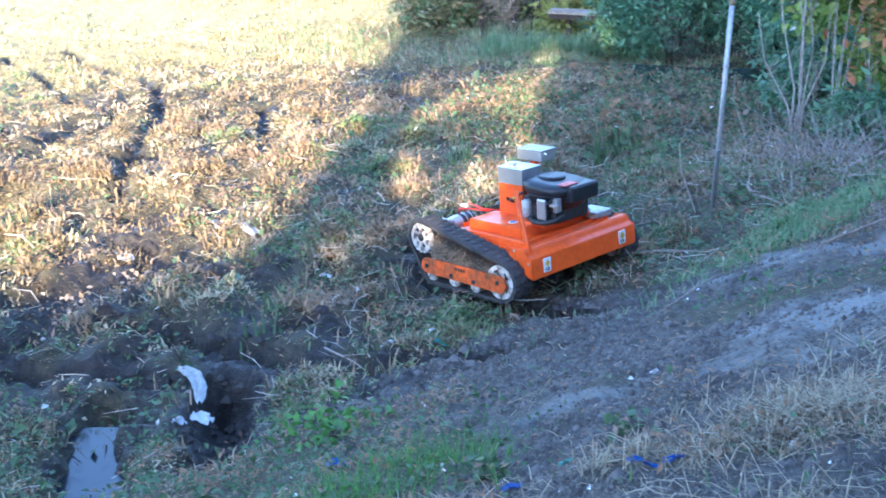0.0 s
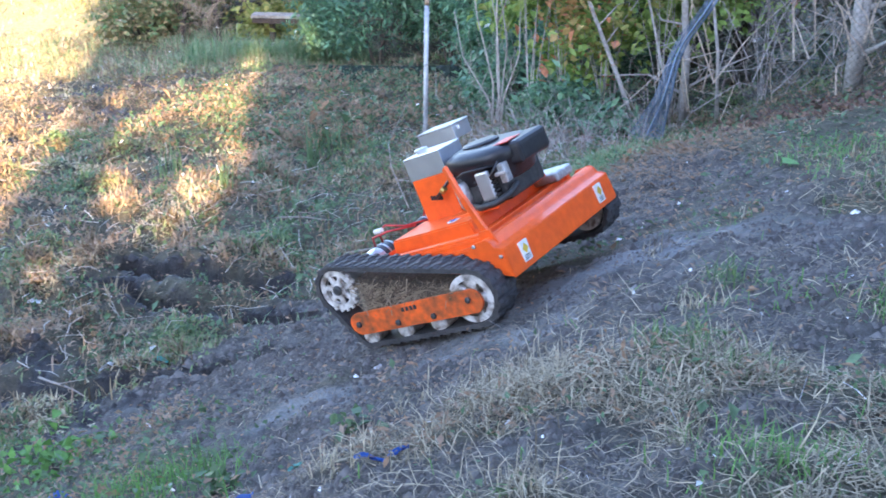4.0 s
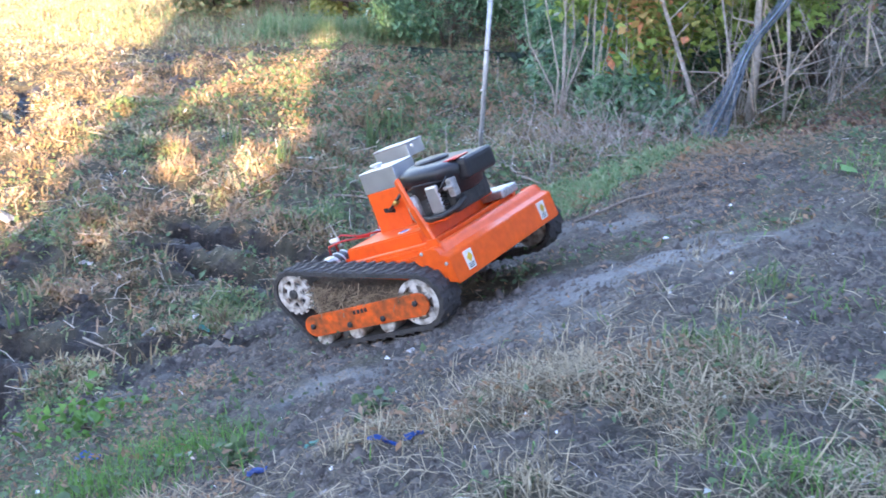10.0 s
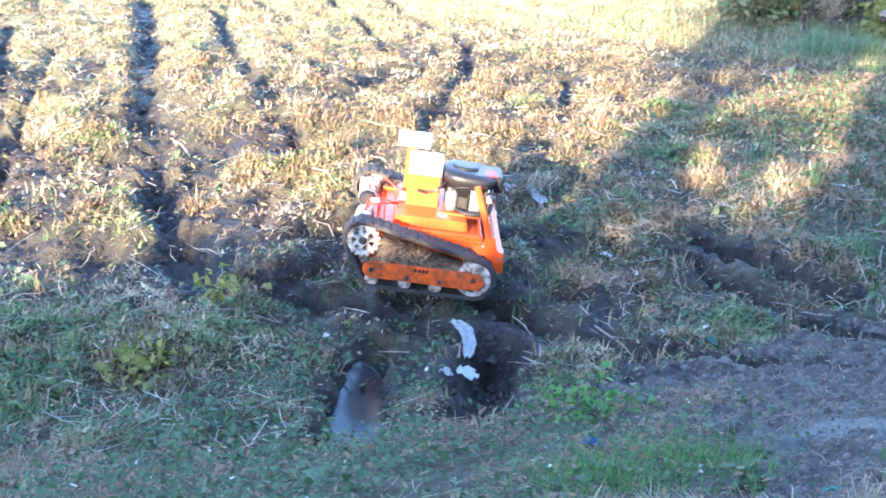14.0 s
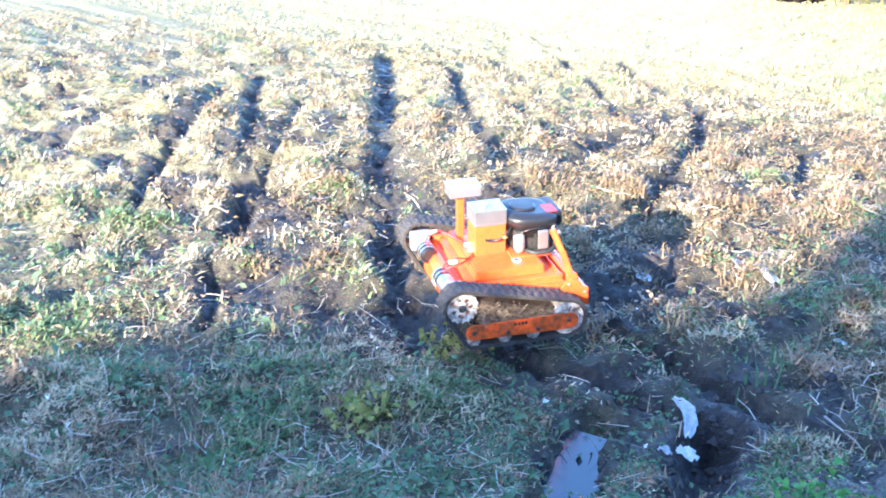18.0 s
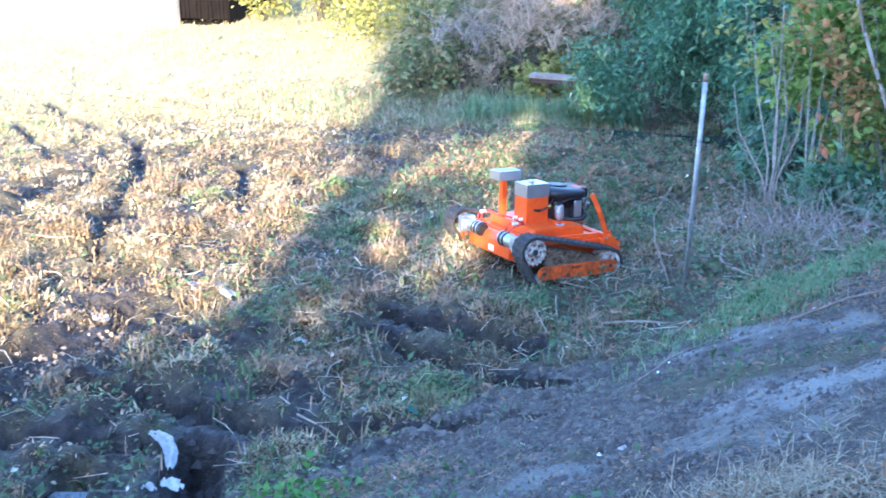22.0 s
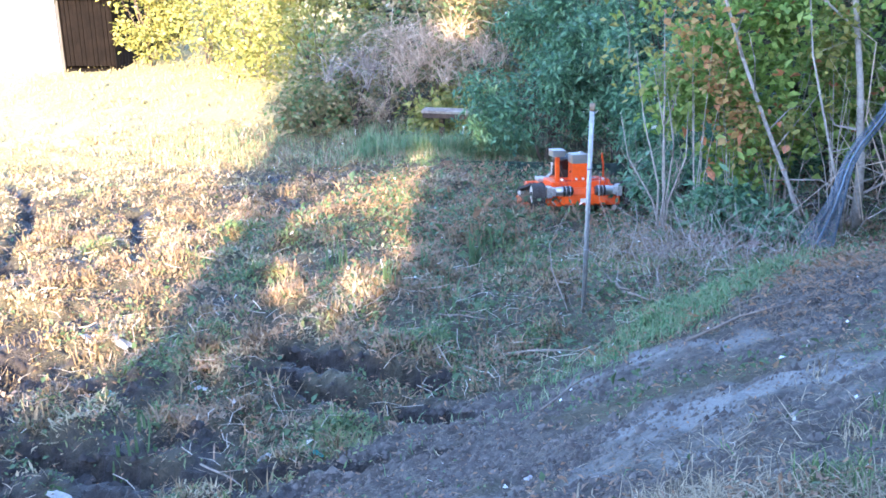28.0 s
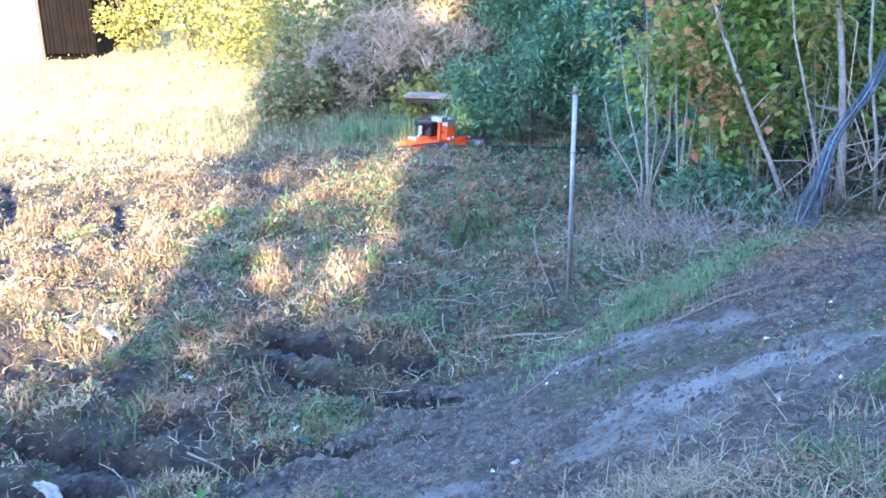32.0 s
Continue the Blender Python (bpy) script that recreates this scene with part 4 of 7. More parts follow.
olive_tuft_mat = piece_material("olive_regrowth", [(0.207, 0.244, 0.116), (0.305, 0.317, 0.159), (0.134, 0.189, 0.085), (0.427, 0.403, 0.244), (0.098, 0.128, 0.067), (0.256, 0.305, 0.134)])
bank_straw_mat = piece_material("bank_straw", [(0.56, 0.473, 0.316), (0.425, 0.343, 0.222), (0.328, 0.278, 0.162), (0.657, 0.575, 0.409), (0.367, 0.38, 0.188), (0.174, 0.13, 0.077), (0.502, 0.418, 0.274), (0.096, 0.074, 0.046)])
tussock_mat = piece_material("green_tussock", [(0.20, 0.30, 0.10), (0.30, 0.38, 0.16), (0.42, 0.43, 0.24), (0.14, 0.22, 0.08), (0.50, 0.46, 0.30), (0.07, 0.11, 0.05)], 0.6, 0.3)
grass_mat = piece_material("green_grass", [(0.13, 0.29, 0.06), (0.20, 0.38, 0.09), (0.30, 0.37, 0.14), (0.40, 0.38, 0.20), (0.12, 0.24, 0.06)], 0.6)
dead_grass_mat = piece_material("dead_grass", [(0.58, 0.48, 0.33), (0.46, 0.36, 0.23), (0.27, 0.19, 0.115), (0.68, 0.60, 0.46), (0.22, 0.16, 0.10)])
slope_mat = piece_material("slope_grass", [(0.09, 0.23, 0.09), (0.16, 0.34, 0.13), (0.23, 0.37, 0.16), (0.07, 0.16, 0.07), (0.33, 0.37, 0.20)], 0.55, 0.3)
# pale, even far-grass colours carry the glare of the sunlit far field
far_grass_mat = piece_material("sunlit_far_grass", [(0.40, 0.38, 0.18), (0.46, 0.42, 0.23), (0.36, 0.37, 0.15), (0.50, 0.45, 0.28), (0.40, 0.34, 0.19)], 0.75, 0.45)
lush_mat = piece_material("lush_grass", [(0.13, 0.29, 0.075), (0.19, 0.38, 0.10), (0.30, 0.42, 0.15), (0.09, 0.19, 0.055), (0.42, 0.43, 0.23), (0.16, 0.33, 0.085)], 0.55, 0.3)
packed_straw_mat = piece_material("packed_straw", [(0.14, 0.095, 0.06), (0.24, 0.17, 0.11), (0.08, 0.055, 0.035), (0.30, 0.23, 0.15)], 0.85, 0.1)
brown_stalk_mat = piece_material("brown_stalks", [(0.30, 0.20, 0.13), (0.42, 0.30, 0.20), (0.18, 0.12, 0.08), (0.46, 0.38, 0.26)], 0.8, 0.1)


# ---- plants: scattered pieces ----
def polar(n, near=2.2, far=27.0, a0=-46.0, a1=68.0, power=1.0):
    """Places on the ground, thinning out with distance. Angles from the y axis to the left."""
    r = near * (far / near) ** (rng.random(n) ** power)
    a = np.radians(rng.uniform(a0, a1, n))
    return -r * np.sin(a), r * np.cos(a), r


def lying(name, label, x, y, length, width, mat, lift=0.03, tilt=14.0, category="litter"):
    """Thin bent pieces lying on the ground."""
    n = len(x)
    a, p = rng.uniform(0, 2 * np.pi, n), np.radians(rng.normal(0, tilt, n))
    L, W = length * rng.uniform(0.4, 1.3, n), width * rng.uniform(0.6, 1.4, n)
    z = height(x, y) + np.abs(rng.normal(0, lift, n)) + 0.004
    d = np.stack([np.cos(a) * np.cos(p), np.sin(a) * np.cos(p), np.sin(p)], -1)
    s = np.stack([-np.sin(a), np.cos(a), rng.normal(0, 0.5, n)], -1)
    s /= np.linalg.norm(s, axis=1, keepdims=True)
    c = np.stack([x, y, z], -1)
    bend = rng.normal(0, 0.12, n)[:, None] * L[:, None] * s
    dd, ss = d * L[:, None] / 2, s * W[:, None] / 2
    v = np.stack([c - dd - ss, c - dd + ss, c + bend - ss, c + bend + ss, c + dd - ss * 0.6, c + dd + ss * 0.6], 1)
    ob = new(name, quads(name, v, [(0, 2, 3, 1), (2, 4, 5, 3)], mat))
    return tagged(ob, label, category, kind="stuff")


def leaf_verts(c, d, s, up, L, W, fold):
    """Folded leaves: centre of the base, direction, side, up, length, width."""
    L, W, fold = L[:, None], W[:, None], fold[:, None]
    mid = c + d * L * 0.45
    return np.stack([c, mid - s * W / 2 + up * W * fold, c + d * L, mid + s * W / 2 + up * W * fold], 1)


def leaves_at(c, size, droop=0.3, flat=0.0, narrow=1.0):
    """Leaves of random turn at the places c."""
    n = len(c)
    a, p = rng.uniform(0, 2 * np.pi, n), rng.normal(-droop, 0.5, n) * (1 - flat)
    d = np.stack([np.cos(a) * np.cos(p), np.sin(a) * np.cos(p), np.sin(p)], -1)
    s = np.cross(d, rng.normal(0, 0.5, (n, 3)) * (1 - flat * 0.8) + np.array([0, 0, 1.0]))
    s /= np.linalg.norm(s, axis=1, keepdims=True) + 1e-9
    up = np.cross(s, d)
    size = np.broadcast_to(size, (n,)) * rng.uniform(0.6, 1.4, n)
    return leaf_verts(c, d, s, up, size, size * narrow * rng.uniform(0.45, 0.8, n), rng.uniform(-0.1, 0.6, n))


LEAF_FACES = [(0, 1, 2), (0, 2, 3)]


def leaf_litter(name, label, x, y, size, mat, lift=0.03, category="litter", droop=0.0, narrow=1.0):
    z = height(x, y) + np.abs(rng.normal(0, lift, len(x))) + 0.006
    size = size * np.exp(rng.normal(0, 0.35, len(x)))
    ob = new(name, quads(name, leaves_at(np.stack([x, y, z], -1), size, droop, 0.15, narrow), LEAF_FACES, mat, False))
    return tagged(ob, label, category, kind="stuff")


def blade_verts(base, L, W, lean, curl):
    """Upright blades, bent over by curl."""
    n = len(base)
    a = rng.uniform(0, 2 * np.pi, n)
    out = np.stack([np.cos(a), np.sin(a), np.zeros(n)], -1)
    side = np.stack([-np.sin(a), np.cos(a), np.zeros(n)], -1) * (W / 2)[:, None]
    up = np.array([0, 0, 1.0])
    t1, t2 = lean, lean + curl
    p1 = base + (out * np.sin(t1)[:, None] + up * np.cos(t1)[:, None]) * (L * 0.55)[:, None]
    p2 = p1 + (out * np.sin(t2)[:, None] + up * np.cos(t2)[:, None]) * (L * 0.45)[:, None]
    return np.stack([base - side, base + side, p1 - side * 0.8, p1 + side * 0.8, p2], 1)


BLADE_FACES = [(0, 1, 3), (0, 3, 2), (2, 3, 4)]


def grass(name, label, x, y, length, width, mat, lean=0.35, curl=0.5, category="grass"):
    n = len(x)
    base = np.stack([x, y, height(x, y) - 0.01], -1)
    v = blade_verts(base, length * rng.uniform(0.4, 1.3, n), width * rng.uniform(0.7, 1.3, n), np.abs(rng.normal(0, lean, n)), np.abs(rng.normal(curl, 0.4, n)))
    return tagged(new(name, quads(name, v, BLADE_FACES, mat)), label, category, kind="stuff")


def flat_straw(name, label, x, y, length, width, mat):
    """Blades lying almost flat, tangled and slightly arched."""
    n = len(x)
    base = np.stack([x, y, height(x, y) + rng.uniform(0.0, 0.05, n)], -1)
    v = blade_verts(base, length * rng.uniform(0.4, 1.3, n), width * rng.uniform(0.6, 1.4, n), rng.normal(1.2, 0.22, n), rng.normal(0.5, 0.5, n))
    return tagged(new(name, quads(name, v, BLADE_FACES, mat)), label, "straw", kind="stuff")


def pick(x, y, keep):
    k = rng.random(len(x)) < keep
    return x[k], y[k]


def clumped(x, y, count, radius):
    """Each place turned into a clump of places."""
    n = len(x)
    r = np.repeat(np.asarray(radius) * np.ones(n), count)
    return np.repeat(x, count) + rng.normal(0, 1, n * count) * r, np.repeat(y, count) + rng.normal(0, 1, n * count) * r


def tufts(name, label, x, y, count, mat):
    """Low domed clumps of short bent blades and narrow leaves; larger and coarser with distance."""
    r = np.hypot(x, y)
    reach = (0.075 + 0.0035 * r) * rng.uniform(0.6, 1.5, len(x))
    gx, gy = clumped(x, y, count, reach)
    off = np.hypot(gx - np.repeat(x, count), gy - np.repeat(y, count)) / np.repeat(reach, count)
    rr = np.repeat(r, count)
    k = rng.random(len(gx)) > 1.3 * furrowed(gx, gy, 0.05)
    gx, gy, off, rr = gx[k], gy[k], off[k], rr[k]
    n = len(gx)
    broad = rng.random(n) < 0.45
    base = np.stack([gx, gy, height(gx, gy) + rng.random(n) * 0.06 * np.exp(-off**2) - 0.005], -1)
    long = (0.070 + 0.0026 * rr) * rng.uniform(0.4, 1.3, n) * np.where(broad, 0.62, 1.0)
    v = blade_verts(base, long, (0.0055 + 0.0007 * rr) * rng.uniform(0.6, 1.5, n) * np.where(broad, 1.8, 1.0), np.abs(rng.normal(0.75, 0.35, n)) + 0.25 * off, rng.normal(0.6, 0.6, n))
    return tagged(new(name, quads(name, v, BLADE_FACES, mat)), label, "weeds", kind="stuff")


def clods(name, label, x, y, size, mat):
    """Rough lumps of earth."""
    n = len(x)
    c = np.stack([x, y, height(x, y)], -1)
    dirs = np.array([(1, 0, 0), (0, 1, 0), (-1, 0, 0), (0, -1, 0), (0, 0, 0.8), (0.7, 0.7, 0.5), (-0.7, 0.6, 0.55)], float)[:5]
    a = rng.uniform(0, 2 * np.pi, n)
    R = np.stack([np.stack([np.cos(a), -np.sin(a), 0 * a], -1), np.stack([np.sin(a), np.cos(a), 0 * a], -1), np.stack([0 * a, 0 * a, 1 + 0 * a], -1)], 1)
    v = np.einsum("nij,kj->nki", R, dirs) * (size * rng.uniform(0.4, 1.5, n))[:, None, None] * rng.uniform(0.6, 1.4, (n, 5, 1))
    v[:, :4, 2] -= 0.006
    v = np.concatenate([v + c[:, None], c[:, None] + np.array([0, 0, -0.02])], 1)
    return tagged(new(name, quads(name, v, [(0, 1, 4), (1, 2, 4), (2, 3, 4), (3, 0, 4)], mat, False)), label, "soil", kind="stuff")


mud_clod_mat = piece_material("mud_clods", [(0.013, 0.011, 0.010), (0.036, 0.030, 0.026), (0.022, 0.019, 0.017), (0.055, 0.046, 0.040)], 0.7, 0.0)
dirt_clod_mat = piece_material("dirt_clods", [(0.06, 0.05, 0.043), (0.13, 0.112, 0.098), (0.085, 0.07, 0.06), (0.18, 0.16, 0.14)], 0.9, 0.0)


def scatter_ground_cover():
    # crumbled earth in the ruts and on the bare ramp
    x, y, r = polar(90000, 3.0, 22)
    d, m, s = masks(x, y)
    x, y = pick(x, y, 0.8 * np.clip(m * 1.4 - 0.3, 0, 1) * np.clip(3 * fbm(x, y, 4, 13) - 0.7, 0.1, 1))
    clods("mud_clods", "crumbled wet black mud in the ruts", x, y, 0.012 + 0.0022 * np.hypot(x, y), mud_clod_mat)
    x, y, r = polar(110000, 2.4, 9, -40, 30)
    d, m, s = masks(x, y)
    x, y = pick(x, y, 1.0 * d * (1 - m) * (1 - 0.5 * s) * np.clip(4 * fbm(x, y, 3, 15) - 1.1, 0.15, 1))
    clods("dirt_clods", "loose crumbs of dry dirt on the ramp", x, y, (0.005 + 0.0014 * np.hypot(x, y)) * rng.choice([0.8, 1.0, 1.9], len(x), p=[0.5, 0.4, 0.1]), dirt_clod_mat)
    # straw lying everywhere, thick on the mown bank
    x, y, r = polar(170000)
    d, m, s = masks(x, y)
    thick = np.where(bank_s(x, y) > 2.4, 0.50, np.where(((x < -4) & (y < 6.5)) | (x < -8.5), 0.34, 0.20)) * (1 - 0.93 * d) * (1 - 0.97 * m) * (1 - 0.97 * s) * np.clip(3.6 * fbm(x, y, 1.8, 21) + 3.6 * fbm(x, y, 5, 23) - 2.95, 0.03, 1)
    x, y = pick(x, y, thick)
    rr = np.hypot(x, y)
    lying("straw_litter", "dry mown straw strewn over the mud", x, y, np.where(bank_s(x, y) > 2.4, 0.085, 0.045 + 0.004 * rr), 0.0012 + 0.00052 * rr, bank_straw_mat, 0.025)
    # fine shreds on the bare dirt
    x, y, r = polar(60000, 2.4, 9, -40, 30)
    d, m, s = masks(x, y)
    x, y = pick(x, y, np.maximum(d, 0.1) * (1 - 0.5 * s) * 0.55 * np.clip(4 * fbm(x, y, 2.4, 27) - 1.2, 0.1, 1))
    lying("straw_shreds", "short straw shreds trodden into bare dirt", x, y, 0.045, 0.0028, shred_mat, 0.006, 10)
    # leaf litter over the field
    x, y, r = polar(420000, 3.0)
    d, m, s = masks(x, y)
    keep = np.where(bank_s(x, y) > 1.0, 0.3, np.maximum(0.25 + 0.7 * mounds(x, y), 0.6 * np.clip((x + 2.6) / 1, 0, 1))) * (1 - 0.92 * d) * (1 - 0.95 * m) * (1 - s) * np.clip(2.2 * fbm(x, y, 2.2, 33) + 3.4 * fbm(x, y, 6.5, 35) - 2.05, 0.04, 1)
    x, y = pick(x, y, keep)
    leaf_litter("leaf_litter", "crumpled brown leaf litter over the field", x, y, 0.018 + 0.0013 * np.hypot(x, y), leaf_litter_mat, 0.05, narrow=0.55)
    # low green weeds in patches
    x, y, r = polar(330000, 2.6)
    d, m, s = masks(x, y)
    near_left = np.clip((-1.6 - x) * 1.5, 0, 1) * np.clip((6.2 - y + (x + 2) * -0.1) * 1.2, 0, 1)
    keep = np.clip((0.55 * fbm(x, y, 1.6, 41) + 0.45 * fbm(x, y, 5.0, 43) - 0.42 + 0.16 * near_left + 0.05 * np.clip((x + 2.6) / 1, 0, 1) * np.clip((y - 7.2) / 1, 0, 1)) * 10, 0.06, 1) * (1 - d) * (1 - m) * np.where(bank_s(x, y) > 2.2, 0.15, np.where(bank_s(x, y) > -0.4, 0.30, 0.75)) * np.clip((22 - y) / 10, 0.12, 1) * np.where((x < -4.5) & (y > 6.5), 0.18, np.where(x < -4.2, 0.30, 0.9))
    x, y = pick(x, y, keep)
    leaf_litter("low_weeds", "low green weeds sprouting through litter", x, y, (0.018 + 0.0015 * np.hypot(x, y)) * np.where((x < -2) & (y < 6.3), 1.2, 1.0), weed_mat, 0.06, "weeds", -0.4, 0.9)
    # tan litter out in the open field, the sun's gold put into its colour
    x, y, r = polar(360000, 5.0, 27, 5, 68)
    d, m, s = masks(x, y)
    keep = 0.9 * np.clip((-x - 2.6) / 2, 0, 1) * np.clip((y - 5.6) / 2, 0, 1) * (1 - d) * (1 - 0.95 * m) * np.clip(2.2 * fbm(x, y, 1.8, 37) + 3.4 * fbm(x, y, 5.5, 39) - 2.1, 0.03, 1)
    x, y = pick(x, y, keep)
    leaf_litter("sun_toned_litter", "tan leaf litter in heaps over the open field, golden for sunlight", x, y, 0.020 + 0.0013 * np.hypot(x, y), sun_toned_litter_mat, 0.06, narrow=0.5)
    # long dead stems lying about
    x, y, r = polar(8500, 3.4, 20)
    d, m, s = masks(x, y)
    x, y = pick(x, y, (1 - 0.97 * d) * (1 - 0.7 * m) * (1 - s) * (bank_s(x, y) < 0.0) * np.clip(4 * fbm(x, y, 1.2, 29) - 1.3, 0.1, 1))
    lying("dead_stems", "long dead plant stems lying over the litter", x, y, 0.24, 0.0030 + 0.0004 * np.hypot(x, y), straw_mat, 0.07, 10)
    # standing dead stalks in the field
    x, y, r = polar(6000, 3.2)
    d, m, s = masks(x, y)
    keep = np.clip((fbm(x, y, 1.1, 51) - 0.42) * 5, 0, 1) * (1 - d) * (1 - m) * (bank_s(x, y) < 0.6)
    x, y = pick(x, y, keep)
    x, y = clumped(x, y, 5, 0.05)
    grass("stubble", "short dead brown stubble in the field", x, y, 0.11 + 0.003 * np.hypot(x, y), 0.005 + 0.0007 * np.hypot(x, y), brown_stalk_mat, 1.0, 0.6, "stubble")
    # dead grass tufts in the field
    x, y, r = polar(2200, 4.5)
    d, m, s = masks(x, y)
    keep = (1 - d) * (1 - m) * (bank_s(x, y) < -0.3) * np.clip((fbm(x, y, 0.6, 61) - 0.35) * 4, 0, 1)
    x, y = pick(x, y, keep)
    x, y = clumped(x, y, 26, 0.07)
    grass("dead_grass_tufts", "pale dead grass tufts lying over", x, y, 0.17, 0.006 + 0.0006 * np.hypot(x, y), tan_tuft_mat, 0.95, 0.8)
    # low clumps of regrowth on the heaps of the field
    for far0, far1, count, n in ((3.2, 9.5, 13000, 30), (9.5, 15.0, 9000, 26), (15.0, 25.0, 9500, 14)):
        x, y, r = polar(count, far0, far1, -22, 66)
        d, m, s = masks(x, y)
        x, y = pick(x, y, (1 - d) * (1 - m) * np.clip(mounds(x, y) * 1.9 - 0.35, 0.05, 1) * np.clip((path_near(x, y, RUTS[:2]) - 0.17) * 6, 0, 1) * np.clip((0.1 - bank_s(x, y)) * 1.5, 0, 1) * (np.hypot((x - 0.07) * 1.6, y - 8.5) > 0.55) * (path_gap(x, y, PUDDLE) > 0.4))
        open_field = np.clip((-x - 3.5) / 2, 0, 1) * np.clip((y - 6) / 2, 0, 1)
        green = fbm(x, y, 1.3, 67) - 0.47 + rng.normal(0, 0.05, len(x)) + 0.05 * np.clip((x + 3.0) / 2, 0, 1) * np.clip((y - 7) / 2, 0, 1) - 0.10 * open_field
        pale = fbm(x, y, 1.7, 69) - 0.47 + rng.normal(0, 0.05, len(x)) + 0.15 * np.clip((-x - 6.0) / 2, 0, 1) - 0.10 * np.clip((x + 8.0) / 1.5, 0, 1) * np.clip((y - 6) / 2, 0, 1) + 0.06 * np.clip((-x - 3) / 1, 0, 1) * np.clip((6.3 - y) / 0.6, 0, 1)
        kinds = np.where(green > 0.10, 4, np.where(green > 0.045, 3, np.where(pale > 0.03, 0, np.where(pale > -0.06, 1, 2))))
        for k, (nm, lab, mat) in enumerate((("pale_regrowth", "clumps of bleached straw coloured regrowth", pale_tuft_mat), ("tan_regrowth", "clumps of dry tan regrowth over the field", tan_tuft_mat), ("brown_regrowth", "clumps of withered brown weeds over the field", brown_tuft_mat),
                                            ("olive_regrowth", "clumps of low olive green weeds over the field", olive_tuft_mat), ("green_regrowth", "clumps of fresh green weeds in the field", tussock_mat))):
            tufts(nm, lab, x[kinds == k], y[kinds == k], n, mat)
    # mown grass on the bank top, straw coloured with green
    x, y = rng.uniform(-0.6, 4.8, 130000), rng.uniform(1.9, 5.6, 130000)
    d, m, s = masks(x, y)
    keep = np.clip((bank_s(x, y) - 2.2) * 2, 0, 1) * (1 - 0.96 * d) * (1 - 0.95 * m) * np.clip((fbm(x, y, 2.6, 71) - 0.43) * 9, 0.07 + 0.12 * np.clip(x - 1, 0, 1), 0.9) * np.clip(0.45 + (x - 0.2) * 0.5, 0.35, 1)
    x, y = pick(x, y, keep)
    k = rng.random(len(x)) < np.clip((fbm(x, y, 1.4, 73) - 0.43) * 7, 0.06, 0.85) * np.clip(0.2 + (x - 0.5) * 0.9, 0.2, 1)
    grass("bank_grass", "green grass among straw on the bank", x[k], y[k], 0.10, 0.0052, grass_mat, 0.75, 1.1)
    x, y = pick(x[~k], y[~k], 0.45)
    flat_straw("bank_dead_grass", "bleached mown grass lying on the bank", x, y, 0.13, 0.0040, bank_straw_mat)
    # handfuls of cut straw lying in heaps with bare soil between
    x, y = rng.uniform(-1.2, 4.6, 3000), rng.uniform(2.0, 5.2, 3000)
    d, m, s = masks(x, y)
    x, y = pick(x, y, np.clip((bank_s(x, y) - 1.9) * 2, 0, 1) * (1 - 0.95 * d) * (1 - m) * np.clip((fbm(x, y, 2.1, 79) - 0.485) * 9, 0.01, 0.55))
    gx, gy = clumped(x, y, 30, 0.07)
    flat_straw("straw_heaps", "handfuls of bleached cut straw on the bank", gx, gy, 0.125, 0.0048, bank_straw_mat)
    # tussocks of bleached and green grass
    x, y = rng.uniform(-0.8, 4.6, 4200), rng.uniform(2.0, 5.4, 4200)
    d, m, s = masks(x, y)
    x, y = pick(x, y, np.clip((bank_s(x, y) - 2.1) * 2, 0, 1) * (1 - 0.93 * d) * (1 - m) * 0.26 * np.clip((fbm(x, y, 2.6, 71) - 0.46) * 9, 0.03, 1))
    k = (fbm(x, y, 1.5, 77) + 0.10 * np.exp(-((x - 1.55) / 0.35) ** 2 - ((y - 3.25) / 0.3) ** 2) > 0.49) & (x > 0.75)
    gx, gy = clumped(x[k], y[k], 60, 0.06)
    grass("green_tussocks", "tussocks of fresh green grass on the bank", gx, gy, 0.18, 0.0060, tussock_mat, 0.75, 1.4)
    gx, gy = clumped(x[~k], y[~k], 60, 0.06)
    grass("straw_tussocks", "tussocks of bleached grass on the bank", gx, gy, 0.13, 0.0045, bank_straw_mat, 1.15, 1.0)
    # tall grass before the far plank
    x, y = rng.uniform(-4.2, -0.8, 7000), rng.uniform(21.0, 22.05, 7000)
    x, y = pick(x, y, np.clip(2.2 * fbm(x, y, 1.2, 99) - 0.3, 0, 1))
    grass("ditch_grass", "soft green grass hanging along the far ditch", x, y, 0.58, 0.014, slope_mat, 0.6, 1.1)
    # lush strip at the back of the bank
    x, y = rng.uniform(2.2, 6.4, 70000), rng.uniform(3.0, 8.6, 70000)
    edge = (x - 3.0) * 0.8 + (y - 5.2) * 0.6
    d, m, s = masks(x, y)
    keep = np.clip(edge * 1.2 + (fbm(x, y, 1.2, 81) - 0.45) * 3, 0, 1) * np.clip(5 * fbm(x, y, 3.5, 83) - 1.5, 0.15, 1) * (1 - m) * np.clip((7.4 - y) / 1.2, 0, 1)
    x, y = pick(x, y, keep)
    k = rng.random(len(x)) < np.clip((fbm(x, y, 1.3, 85) - 0.33) * 4.5, 0.15, 0.85)
    grass("lush_grass", "fresh green grass at the back of the bank", x[k], y[k], 0.13, 0.006, lush_mat, 0.75, 0.9)
    k2 = rng.random(len(x)) < 0.12
    leaf_litter("lush_weeds", "broad green weed leaves among grass", x[k2], y[k2], 0.032, lush_mat, 0.05, "weeds", -0.4)
    grass("lush_dead_grass", "straw coloured grass at the back of the bank", x[~k], y[~k], 0.14, 0.0045, bank_straw_mat, 0.85, 1.0)
